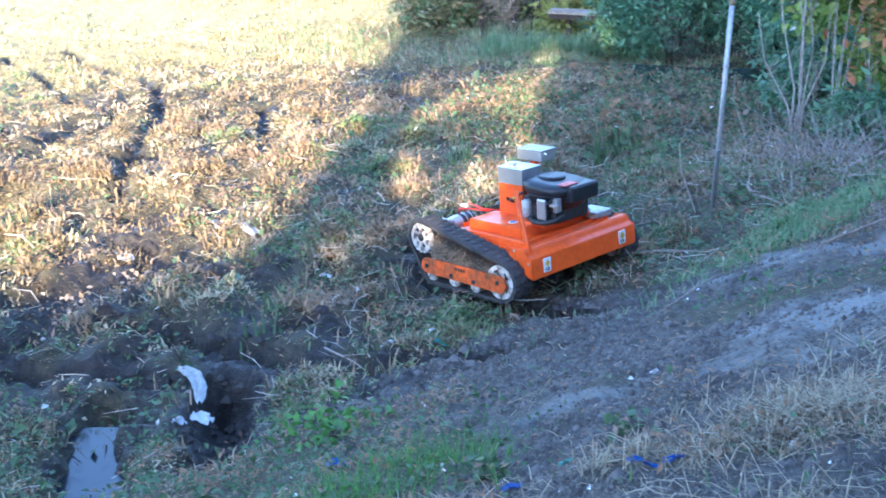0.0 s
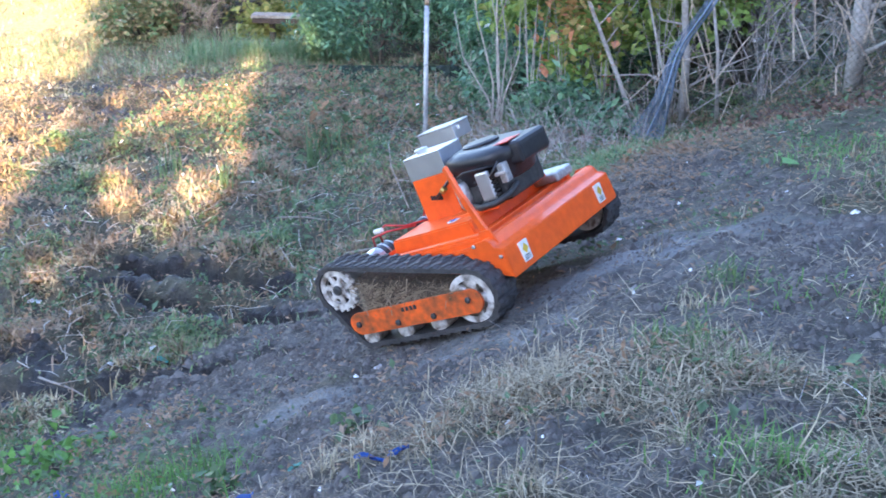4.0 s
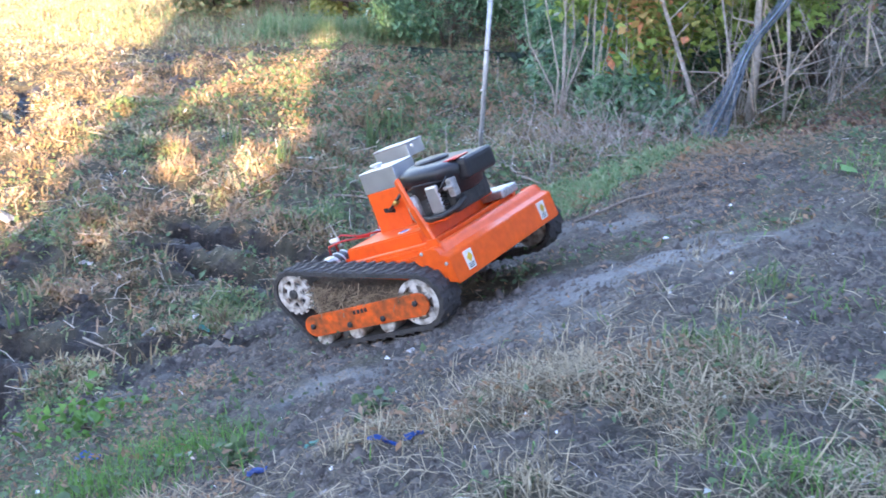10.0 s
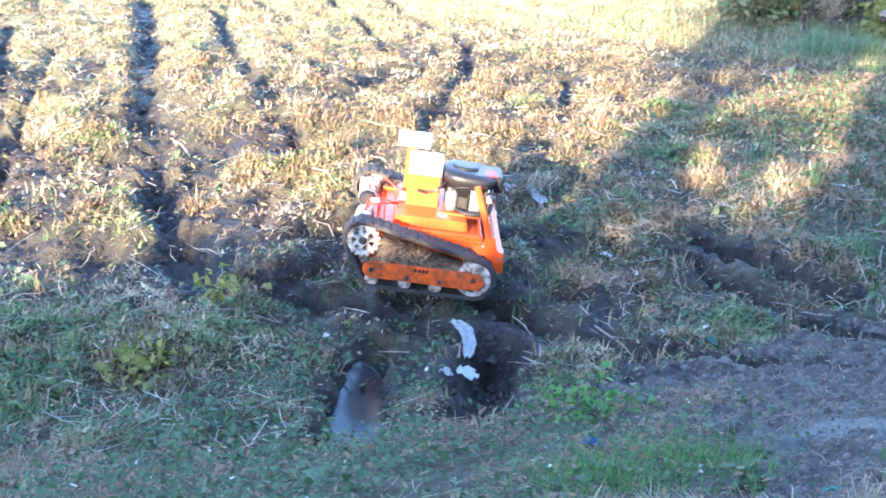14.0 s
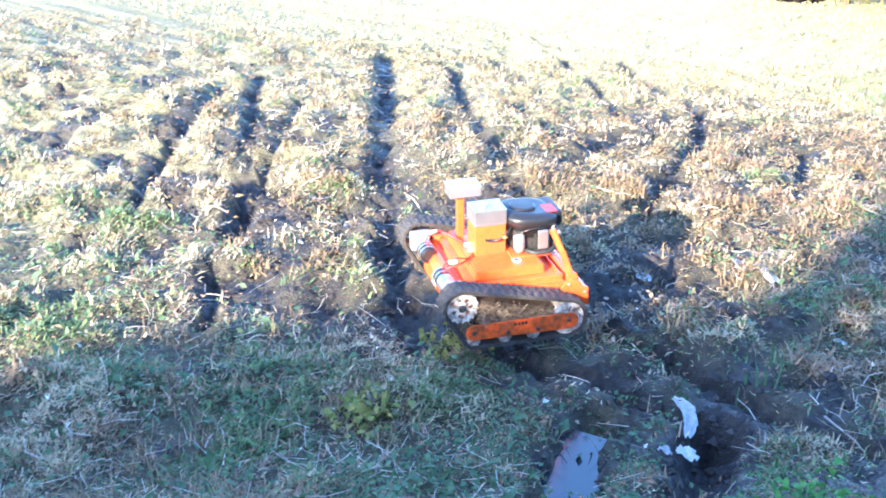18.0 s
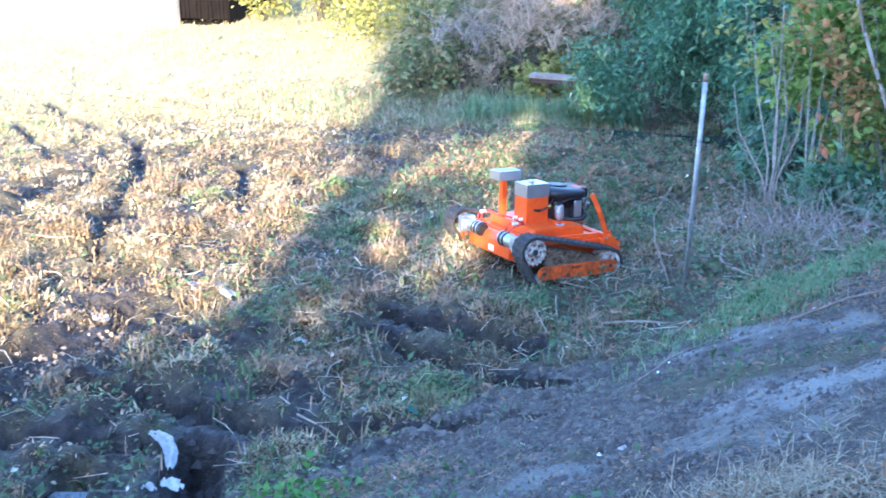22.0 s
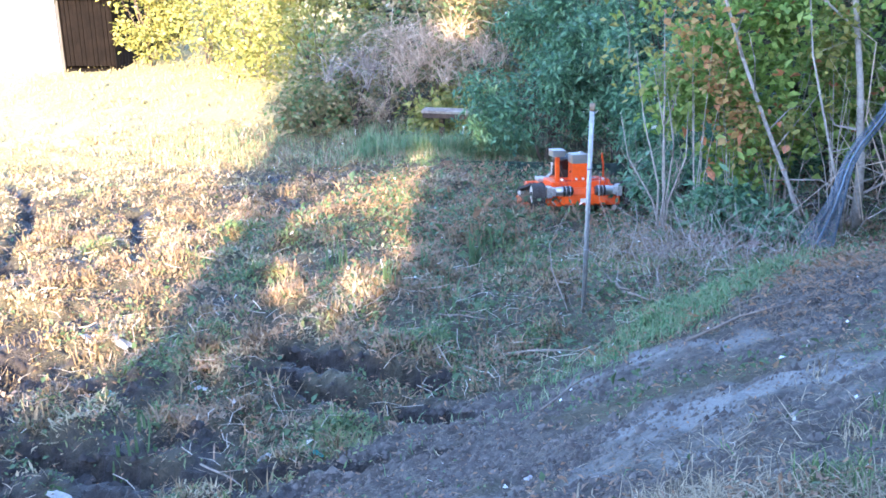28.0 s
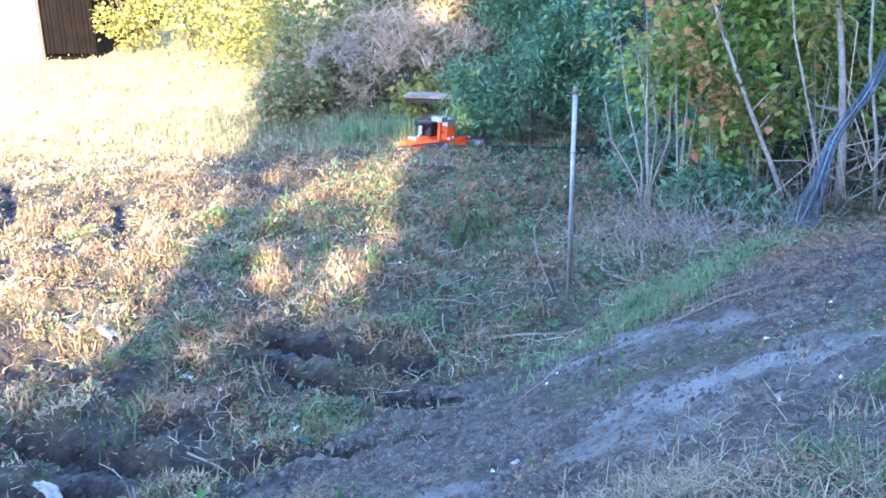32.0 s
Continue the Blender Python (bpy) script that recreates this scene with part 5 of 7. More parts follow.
    # green strip along the foot of the slope
    t = rng.random(44000)
    k = t * 3
    lx, ly = np.interp(k, [0, 1, 2, 3], [-0.9, 0.45, 1.15, 2.2]), np.interp(k, [0, 1, 2, 3], [6.5, 7.5, 8.5, 10.6])
    x, y = lx + rng.normal(0, 0.26, len(t)), ly + rng.normal(0, 0.22, len(t))
    d, m, s = masks(x, y)
    x, y = pick(x, y, (0.2 + 0.6 * (t > 0.4)) * (1 - 0.8 * d) * (1 - m) * np.clip((fbm(x, y, 2.4, 91) - 0.44) * 6, 0, 0.7))
    grass("slope_grass", "fresh green grass along the foot of the slope", x, y, 0.11, 0.008, slope_mat, 0.75, 0.8)
    x, y = rng.uniform(-36, -5, 50000), rng.uniform(17, 46, 50000)
    x, y = pick(x, y, (np.hypot(x, y) > 18) * np.clip(2 * fbm(x, y, 0.5, 97), 0, 1) * (1 - masks(x, y)[1]))
    grass("far_field_grass", "short sunlit grass on the far field", x, y, 0.16, 0.045, far_grass_mat, 1.2, 0.6)
    # long grass on the far edge
    x, y = rng.uniform(-9.5, 2.0, 48000), rng.uniform(20.2, 24.5, 48000)
    keep = np.clip((y - 19.6 - (x + 3) * (x < -3) * -0.35) * 0.8, 0, 1)
    x, y = pick(x, y, keep * np.clip(fbm(x, y, 0.6, 95) * 1.8, 0, 1) * np.where(x < -5.0, 0.4, 1.0) * np.clip((-0.6 - x) / 1.5, 0.12, 1))
    k = rng.random(len(x)) < 0.6
    grass("far_long_grass", "long green grass along the far edge", x[k], y[k], 0.24, 0.012, slope_mat, 0.9, 0.9)
    grass("far_dead_grass", "long straw grass along the far edge", x[~k], y[~k], 0.26, 0.010, dead_grass_mat, 0.9, 0.8)
    # brown litter and straw trodden along the upper edge of the slope
    t = rng.random(9000)
    x, y = np.interp(t, [0, 0.5, 1], [1.25, 2.2, 3.2]) + rng.normal(0, 0.30, len(t)), np.interp(t, [0, 0.5, 1], [6.9, 8.9, 10.3]) + rng.normal(0, 0.35, len(t))
    k = rng.random(len(x)) < 0.45
    leaf_litter("edge_litter", "brown leaf litter along the upper edge of the slope", x[k], y[k], 0.030, leaf_litter_mat, 0.012, narrow=0.6)
    lying("edge_straw", "straw trodden along the upper edge of the slope", x[~k], y[~k], 0.07, 0.0042, shred_mat, 0.012)
    # grass over the rest of the bank top
    x, y = rng.uniform(-5.5, 6.5, 34000), rng.uniform(-7.0, 2.3, 34000)
    x, y = pick(x, y, np.clip((fbm(x, y, 1.3, 103) - 0.36) * 5, 0.08, 1) * np.clip((bank_s(x, y) - 2.3) * 2, 0, 1))
    k = rng.random(len(x)) < 0.4
    grass("bank_top_grass", "trodden green grass on the bank top", x[k], y[k], 0.10, 0.008, grass_mat, 0.9, 0.8)
    lying("bank_top_straw", "dry straw strewn over the bank top", x[~k], y[~k], 0.11, 0.005, straw_mat, 0.02)
    # rank weeds where the field runs down to the ditch
    x, y = rng.uniform(-3.4, 1.2, 26000), rng.uniform(12.5, 18.6, 26000)
    x, y = pick(x, y, np.clip((fbm(x, y, 1.3, 101) - 0.36) * 5, 0.05, 1) * np.clip((1.6 - 0.2 * (y - 12) - x) * 2, 0, 1))
    k = rng.random(len(x)) < 0.45
    leaf_litter("rank_weeds", "grey green weeds crowding the low end of the field", x[k], y[k], 0.055, weed_mat, 0.09, "weeds", -0.5, 0.8)
    leaf_litter("withered_weeds", "withered grey weeds at the low end of the field", x[~k], y[~k], 0.055, leaf_litter_mat, 0.08, "weeds", -0.5, 0.5)


scatter_ground_cover()

# ---- trees, bushes and twigs ----
bark_pale = material("pale_bark", (0.46, 0.43, 0.39), 0.85, dark=(0.24, 0.21, 0.18), scale=22, bump=0.5, big=5)
bark_dark = material("dark_bark", (0.13, 0.10, 0.08), 0.9, dark=(0.05, 0.04, 0.03), scale=22, bump=0.6, big=5)
twig_grey = piece_material("grey_twigs", [(0.42, 0.37, 0.33), (0.30, 0.25, 0.21), (0.50, 0.46, 0.41), (0.20, 0.16, 0.13)], 0.85, 0.0)
twig_tan = piece_material("tan_sprays", [(0.64, 0.52, 0.39), (0.52, 0.41, 0.30), (0.72, 0.63, 0.50), (0.36, 0.27, 0.20)], 0.85, 0.15)
laurel = piece_material("dark_evergreen_leaves", [(0.047, 0.135, 0.079), (0.09, 0.239, 0.131), (0.061, 0.176, 0.108), (0.18, 0.324, 0.162)], 0.42, 0.25)
mixed_green = piece_material("mixed_green_leaves", [(0.10, 0.21, 0.07), (0.24, 0.34, 0.11), (0.15, 0.26, 0.10), (0.40, 0.40, 0.15), (0.05, 0.10, 0.045), (0.38, 0.27, 0.14)], 0.6, 0.3)
yellow_green = piece_material("yellow_green_leaves", [(0.20, 0.24, 0.05), (0.30, 0.30, 0.07), (0.14, 0.20, 0.05), (0.38, 0.34, 0.10)], 0.6, 0.35)
maple_leaves = piece_material("turning_maple_leaves", [(0.19, 0.33, 0.07), (0.32, 0.43, 0.10), (0.13, 0.26, 0.07), (0.42, 0.44, 0.10), (0.23, 0.37, 0.08), (0.44, 0.44, 0.12), (0.26, 0.40, 0.09), (0.34, 0.43, 0.11)], 0.6, 0.35)
red_leaves = piece_material("red_maple_leaves", [(0.55, 0.10, 0.06), (0.60, 0.22, 0.08), (0.50, 0.14, 0.09), (0.62, 0.34, 0.16)], 0.6, 0.35)
fallen_mat = piece_material("fallen_brown_leaves", [(0.20, 0.11, 0.07), (0.28, 0.17, 0.10), (0.13, 0.08, 0.055), (0.34, 0.22, 0.13), (0.09, 0.06, 0.045)], 0.7, 0.15)
orange_leaves = piece_material("orange_maple_leaves", [(0.42, 0.20, 0.08), (0.50, 0.30, 0.12), (0.36, 0.30, 0.10), (0.55, 0.24, 0.12), (0.44, 0.36, 0.12)], 0.6, 0.35)
wood_leaves = piece_material("deep_wood_leaves", [(0.05, 0.095, 0.045), (0.085, 0.14, 0.06), (0.035, 0.065, 0.033), (0.13, 0.17, 0.07), (0.10, 0.085, 0.06)], 0.6, 0.25)


def stand(name, label, category, x, y, group="", sink=0.05):
    ob = new(name)
    ob.location = (x, y, float(height(x, y)) - sink)
    return tagged(ob, label, category, group)


def mesh_part(name, me, parent, label=""):
    ob = new(name, me)
    ob.parent = parent
    if label:
        ob["label"] = label
    return ob


def clump_points(n, clumps, rx, ry, z0, z1, spread, shell=0.5):
    """Points in clumps inside a rounded mass that stands from z0 to z1."""
    u = rng.normal(0, 1, (clumps, 3))
    u /= np.linalg.norm(u, axis=1, keepdims=True)
    u *= (shell + (1 - shell) * rng.random((clumps, 1)) ** 0.6)
    c = u * np.array([rx, ry, (z1 - z0) / 2]) + np.array([0, 0, (z0 + z1) / 2])
    k = rng.integers(0, clumps, n)
    return c[k] + rng.normal(0, 1, (n, 3)) * spread * rng.uniform(0.6, 1.2, clumps)[k][:, None]


def stems(bm, n, height_, reach, r, seed, lean=0.0):
    rs = random.Random(seed)
    for _ in range(n):
        a, out = rs.uniform(0, 2 * math.pi), rs.uniform(0.2, 1.0) * reach
        h = height_ * rs.uniform(0.6, 1.0)
        p = [Vector((math.cos(a) * 0.05, math.sin(a) * 0.05, 0))]
        for k in range(1, 5):
            t = k / 4
            p.append(Vector((math.cos(a) * out * t**1.4 + lean * t + rs.uniform(-0.05, 0.05) * reach, math.sin(a) * out * t**1.4 + rs.uniform(-0.05, 0.05) * reach, h * t)))
        tube(bm, p, [r, r * 0.85, r * 0.65, r * 0.45, r * 0.2], 6, False)


def bush(x, y, rx, ry, z1, n, leaf, mat, label, clumps=46, z0=0.1, spread=0.22, bark=None, seed=1, shell=0.45):
    ob = stand("bush", label, "bush", x, y)
    bm = bmesh.new()
    slim = bark is bark_pale
    stems(bm, 5 if slim else 9, z1 * 0.85, max(rx, ry) * 0.8, 0.009 if slim else 0.022, seed)
    part("stem", bm, bark or bark_dark, ob)
    pts = clump_points(n, clumps, rx, ry, z0, z1, spread * max(rx, 0.6), shell)
    pts[:, 2] = np.maximum(pts[:, 2], 0.05)
    mesh_part("crown", quads("crown", leaves_at(pts, leaf, 0.5 if mat is laurel else 0.3, 0.0, 0.5 if mat is laurel else 1.0), LEAF_FACES, mat, False), ob)
    return ob


def tree(x, y, trunk, r0, limbs, seed, label, bark, leaves=None, r1=None):
    """A trunk through points (from its foot), limbs, and clumps of leaves: (n, size, mat, name, centre, radii)."""
    ob = stand("tree", label, "tree", x, y)
    rs = random.Random(seed)
    bm = bmesh.new()
    pts = [Vector(p) for p in trunk]
    n = len(pts)
    tube(bm, pts, [r0 + ((r1 or r0 * 0.35) - r0) * k / (n - 1) for k in range(n)], 9)
    part("trunk", bm, bark, ob)
    for _ in range(limbs):
        k = rs.randint(1, n - 1)
        base = pts[k - 1].lerp(pts[k], rs.random())
        a = rs.uniform(0, 2 * math.pi)
        ln = rs.uniform(0.5, 1.3)
        d = Vector((math.cos(a), math.sin(a), rs.uniform(0.2, 1.0))).normalized()
        bm = bmesh.new()
        mid = base + d * ln * 0.5 + Vector((0, 0, rs.uniform(-0.1, 0.1)))
        tube(bm, [base, mid, base + d * ln + Vector((rs.uniform(-.2, .2), rs.uniform(-.2, .2), rs.uniform(-.1, .25)))], [r0 * 0.32, r0 * 0.22, r0 * 0.08], 6)
        part("limb", bm, bark, ob)
    for cnt, size, mat, name, c, rad in leaves or ():
        q = clump_points(cnt, 40, rad[0], rad[1], c[2] - rad[2], c[2] + rad[2], 0.16 * max(rad), 0.3) + np.array([c[0], c[1], 0])
        mesh_part(name, quads(name, leaves_at(q, size), LEAF_FACES, mat, False), ob)
    return ob


def twig_verts(base, L, W, lean, curl, kink=0.08):
    """Thin curved twigs of four pieces."""
    n = len(base)
    a = rng.uniform(0, 2 * np.pi, n)
    out = np.stack([np.cos(a), np.sin(a), np.zeros(n)], -1)
    b = rng.uniform(0, 2 * np.pi, n)
    side = np.stack([np.cos(b), np.sin(b), rng.normal(0, 0.3, n)], -1)
    p, rows = base.copy(), []
    up = np.array([0, 0, 1.0])
    for k in range(5):
        w = (W * (1 - 0.18 * k) / 2)[:, None] * side
        rows += [p - w, p + w]
        t = lean + curl * k / 4
        p = p + (out * np.sin(t)[:, None] + up * np.cos(t)[:, None]) * (L / 4)[:, None] + rng.normal(0, kink, (n, 3)) * (L / 4)[:, None]
    return np.stack(rows, 1)


TWIG_FACES = [(0, 2, 3, 1), (2, 4, 5, 3), (4, 6, 7, 5), (6, 8, 9, 7)]


def twigs(name, label, x, y, length, width, mat, lean=0.4, curl=0.6, category="twigs", kink=0.08, lift=0.0):
    n = len(x)
    base = np.stack([x, y, height(x, y) - 0.02 + rng.random(n) * lift], -1)
    v = twig_verts(base, length * rng.uniform(0.4, 1.3, n), width * rng.uniform(0.6, 1.4, n), np.abs(rng.normal(0, lean, n)), rng.normal(curl, 0.4, n), kink)
    return tagged(new(name, quads(name, v, TWIG_FACES, mat)), label, category, kind="stuff")


def build_woods():
    # leaning pale saplings in front
    tree(2.55, 12.70, [(0, 0, 0), (-0.22, 0.02, 0.6), (-0.52, 0.06, 1.3), (-0.80, 0.1, 2.0), (-1.0, 0.16, 2.6), (-1.25, 0.3, 3.6), (-1.5, 0.4, 4.8)], 0.029, 7, 3,
         "slim leaning sapling with pale bark and turning leaves", bark_pale,
         [(900, 0.10, maple_leaves, "crown", (-1.2, 0.4, 3.4), (1.3, 1.0, 1.0))])
    tree(2.95, 12.65, [(0, 0, 0), (-0.10, 0, 0.6), (-0.28, 0.05, 1.3), (-0.48, 0.1, 2.1), (-0.6, 0.2, 3.2), (-0.7, 0.2, 4.6)], 0.018, 5, 5,
         "thin straight sapling with grey bark", bark_pale)
    tree(3.15, 12.95, [(0, 0, 0), (-0.03, 0, 0.9), (-0.12, 0, 1.8), (-0.25, 0.1, 2.8), (-0.3, 0.2, 5.0)], 0.055, 6, 8, "pale grey tree trunk at the wood edge", bark_pale,
         [(900, 0.10, maple_leaves, "crown", (-0.2, 0.3, 3.2), (1.2, 1.0, 1.0))])
    tree(3.45, 12.6, [(0, 0, 0), (-0.06, 0, 0.9), (-0.22, 0, 1.8), (-0.25, 0.1, 3.2), (-0.2, 0.2, 5.0)], 0.024, 6, 9, "slim grey tree trunk at the wood edge", bark_pale)
    tree(4.42, 11.25, [(0, 0, 0), (-0.02, 0, 0.8), (-0.02, 0, 1.8), (0.05, 0, 3.0), (0.1, 0, 5.5)], 0.098, 5, 12, "straight brown tree trunk behind the fence", bark_pale)
    tree(6.3, 11.6, [(0, 0, 0), (0.05, 0, 0.8), (0.1, 0, 1.8), (0.3, 0, 3.4)], 0.07, 6, 13, "dark tree trunk behind the fence", bark_dark)
    # pale bare shrub
    ob = stand("bare_shrub", "bare shrub with pale grey stems", "shrub", 0.98, 13.02)
    for k, (dx, dz, bx) in enumerate(((-0.35, 2.2, -0.1), (-0.15, 2.0, 0.05), (0.02, 1.7, 0.1), (-0.5, 1.5, -0.2), (0.25, 1.5, 0.15), (-0.05, 2.6, 0.0))):
        bm = bmesh.new()
        tube(bm, [(0.02 * k - 0.05, 0, 0), (bx * 0.5, 0.02 * k, dz * 0.3), (bx + dx * 0.4, 0.05, dz * 0.65), (dx, 0.08 * (k % 3), dz)], [0.014, 0.011, 0.008, 0.004], 6)
        st = part("stem", bm, bark_pale, ob)
        base = np.array([[bx + dx * f, 0.05, dz * (0.35 + 0.65 * f)] for f in rng.random(14)])
        v = twig_verts(base, rng.uniform(0.2, 0.6, 14), np.full(14, 0.010), np.abs(rng.normal(0.6, 0.3, 14)), rng.normal(-0.3, 0.3, 14))
        for q in v:
            mesh_part("twig", quads("twig", q[None], TWIG_FACES, twig_grey), st)
    q = clump_points(150, 22, 0.5, 0.4, 1.7, 2.8, 0.12) + np.array([-0.2, 0, 0])
    tagged(mesh_part("leaf_spray", quads("leaf_spray", leaves_at(q, 0.09), LEAF_FACES, yellow_green, False), ob), kind="stuff")
    # maple foliage with red leaves
    for x, y, rx, z0, z1, n, s in ((1.6, 13.6, 0.8, 0.9, 3.0, 1500, 1), (2.4, 13.7, 0.9, 1.0, 3.2, 1700, 2), (3.2, 13.7, 0.9, 0.9, 3.4, 1500, 3), (1.95, 13.3, 0.5, 0.3, 1.8, 420, 4), (4.2, 13.4, 0.9, 0.9, 3.2, 1300, 5)):
        b = bush(x, y, rx, 0.6, z1, int(n * 1.25), 0.115, maple_leaves, "young maple with green and orange leaves", 34, z0, 0.16, bark_pale, 20 + s, 0.2)
        pts = clump_points(70, 16, rx * 0.9, 0.6, z0, z1, 0.12, 0.5)
        pts[:, 1] -= 0.15
        lv = leaves_at(pts[:36], 0.12)
        for q in lv:
            mesh_part("red_leaf", quads("red_leaf", q[None], LEAF_FACES, red_leaves, False), b, "red autumn leaf")
    # turning saplings, yellow and orange
    for x, y, rx, z0, z1, n, s, mat, lab in ((1.75, 12.95, 0.35, 0.5, 2.1, 220, 81, orange_leaves, "young maple with orange leaves"), (1.35, 13.0, 0.4, 1.5, 2.9, 200, 82, orange_leaves, "young maple with orange leaves"),
                                             (2.9, 13.1, 0.5, 1.4, 3.0, 330, 83, yellow_green, "young maple with yellow green leaves"), (2.2, 13.0, 0.4, 0.9, 2.0, 200, 84, yellow_green, "young maple with yellow green leaves"),
                                             (5.3, 10.2, 0.5, 0.3, 1.4, 160, 85, yellow_green, "sparse yellow green bush behind the fence")):
        bush(x, y, rx, 0.35, z1, n, 0.095, mat, lab, 16, z0, 0.16, bark_pale, s, 0.2)
    # evergreen shrubs by the water
    for x, y, rx, ry, z1, n, s, lab in ((-0.6, 21.0, 1.3, 0.9, 2.1, 3800, 31, "dark evergreen shrub drooping over the water"), (0.7, 20.4, 1.0, 0.9, 3.0, 3200, 32, "dark evergreen shrub at the water"),
                                        (1.35, 15.6, 0.65, 0.6, 1.3, 1400, 33, "fresh green shrub at the field edge"), (1.5, 16.6, 1.0, 0.7, 2.3, 2400, 34, "dark evergreen shrub at the wood edge"),
                                        (1.2, 14.2, 0.6, 0.5, 1.0, 1000, 35, "low green shrub under saplings"), (1.75, 12.9, 0.40, 0.35, 0.65, 380, 71, "low green shrub among brambles"), (1.50, 12.5, 0.36, 0.35, 0.65, 400, 72, "low green shrub among brambles"), (1.85, 13.5, 0.4, 0.4, 0.7, 420, 73, "low green shrub among brambles"), (2.1, 12.2, 0.35, 0.3, 0.5, 260, 74, "low green shrub among brambles"), (2.1, 14.6, 0.9, 0.7, 1.5, 1500, 36, "dark green shrub under saplings"),
                                        (0.0, 23.0, 1.6, 1.0, 4.0, 4200, 37, "tall dark evergreen bush"), (1.7, 20.0, 1.5, 1.0, 4.2, 4200, 38, "tall dark evergreen bush"),
                                        (6.5, 8.6, 1.1, 0.8, 2.6, 3000, 39, "tall dark green shrub behind the fence"), (7.5, 7.6, 1.1, 0.8, 2.8, 3000, 40, "tall dark green shrub behind the fence"), (6.75, 6.6, 0.5, 0.5, 2.2, 900, 70, "dark green shrub beside the fence")):
        bush(x, y, rx, ry, z1, int(n * 2.0), 0.125 if y > 12 else 0.085, laurel, lab, 26, 0.45 if s in (31, 32) else 0.15, 0.15, bark_dark, s)
    # deep hedge behind the fence, with fresh sprigs hanging through
    for x, y, rx, z1, n, sd in ((5.60, 8.55, 0.55, 2.5, 2600, 75), (6.05, 8.0, 0.6, 2.8, 3600, 76), (6.45, 7.45, 0.6, 2.8, 3600, 77), (6.95, 6.85, 0.65, 2.8, 3600, 78), (7.1, 8.1, 0.9, 3.2, 3600, 79)):
        bush(x, y, rx, 0.45, z1, n, 0.11, wood_leaves, "dense dark hedge bush behind the fence", 90, 0.05, 0.24, bark_dark, sd, 0.1)
    for x, y, z0, z1, n, sd in ((5.55, 7.35, 0.95, 1.7, 170, 86), (5.85, 6.95, 0.55, 1.9, 420, 87), (4.95, 8.05, 1.15, 1.75, 110, 88)):
        bush(x, y, 0.30, 0.22, z1, n, 0.075, yellow_green if sd == 88 else laurel, "sprigs of green leaves hanging through the fence", 12, z0, 0.15, bark_dark, sd, 0.3)
    # mixed bushes along the far edge
    for x, y, rx, z1, n, mat, s, lab in ((-2.0, 25.2, 1.5, 3.0, 3200, mixed_green, 41, "green bush at the far edge"), (-4.9, 25.6, 1.4, 2.2, 3000, mixed_green, 42, "green and yellow bush at the far edge"),
                                         (-3.2, 26.6, 1.7, 4.0, 3800, mixed_green, 43, "tall green bush at the far edge"), (-6.4, 28.0, 1.8, 3.2, 3600, yellow_green, 44, "sunlit yellow green bush"),
                                         (-8.6, 31.0, 2.2, 3.6, 4200, yellow_green, 45, "sunlit yellow green bush"), (-10.9, 33.5, 2.2, 3.6, 4200, yellow_green, 46, "sunlit yellow green bush"), (-12.75, 33.6, 1.05, 3.4, 2400, yellow_green, 50, "sunlit yellow green bush beside the dark shed"),
                                         (-5.6, 24.2, 0.9, 1.0, 1600, mixed_green, 47, "low bush at the far edge"), (-2.7, 23.4, 0.8, 0.9, 1300, yellow_green, 48, "low yellowing bush at the far edge"),
                                         (-0.9, 26.5, 1.7, 4.5, 3800, mixed_green, 49, "tall green bush at the far edge")):
        bush(x, y, rx, 1.0, z1, n, 0.13, mat, lab, 48, 0.1, 0.18, bark_dark, s)
    # bushes of long dry sprays that arch over and droop
    for x, y, h, n, reach, mat in ((-3.35, 23.9, 1.75, 300, 1.15, twig_tan), (-3.0, 24.3, 2.3, 260, 1.2, twig_tan), (-4.75, 24.2, 1.6, 260, 0.9, twig_grey), (-4.1, 24.7, 2.4, 240, 1.2, twig_tan), (-3.95, 23.5, 0.75, 150, 0.6, brown_stalk_mat), (-1.75, 24.2, 2.2, 200, 1.0, twig_tan), (-2.5, 23.7, 1.0, 130, 0.6, brown_stalk_mat)):
        ob = stand("dry_spray_bush", "bush of long dry sprays arching over and drooping", "bush", x, y)
        heart = rng.normal(0, 1, (9, 3)) * np.array([0.28, 0.2, 0.22]) + np.array([0, 0, h * 0.72])
        base = heart[rng.integers(0, 9, n)] + rng.normal(0, 0.04, (n, 3))
        v = twig_verts(base, reach * rng.uniform(0.4, 1.1, n), np.full(n, 0.017), np.abs(rng.normal(0.75, 0.35, n)), rng.normal(1.5, 0.3, n), 0.05)
        tagged(mesh_part("spray", quads("spray", v, TWIG_FACES, mat), ob), kind="stuff")
        bm = bmesh.new()
        stems(bm, 6, h * 0.75, 0.3, 0.022, int(h * 100))
        part("stem", bm, bark_dark, ob)
    # deep wood behind
    for k, (x, y, rx, z1) in enumerate(((-4.6, 31, 2.6, 6.5), (-0.5, 30, 2.8, 7.5), (3.4, 26, 2.6, 7.5), (4.2, 21, 2.2, 6.5), (5.0, 17, 2.2, 6.5), (7.2, 14.5, 2.2, 6.0), (9.0, 11.8, 2.0, 6.0), (10.0, 9.0, 2.0, 5.5), (8.6, 5.5, 1.8, 4.5), (12, 7, 2.4, 6), (2.6, 23.5, 1.8, 5.0), (3.6, 18.6, 1.6, 4.4), (5.8, 13.2, 1.5, 3.6))):
        ob = stand("woodland_tree", "dense dark woodland tree with leafy crown", "tree", x, y, "woodland trees")
        bm = bmesh.new()
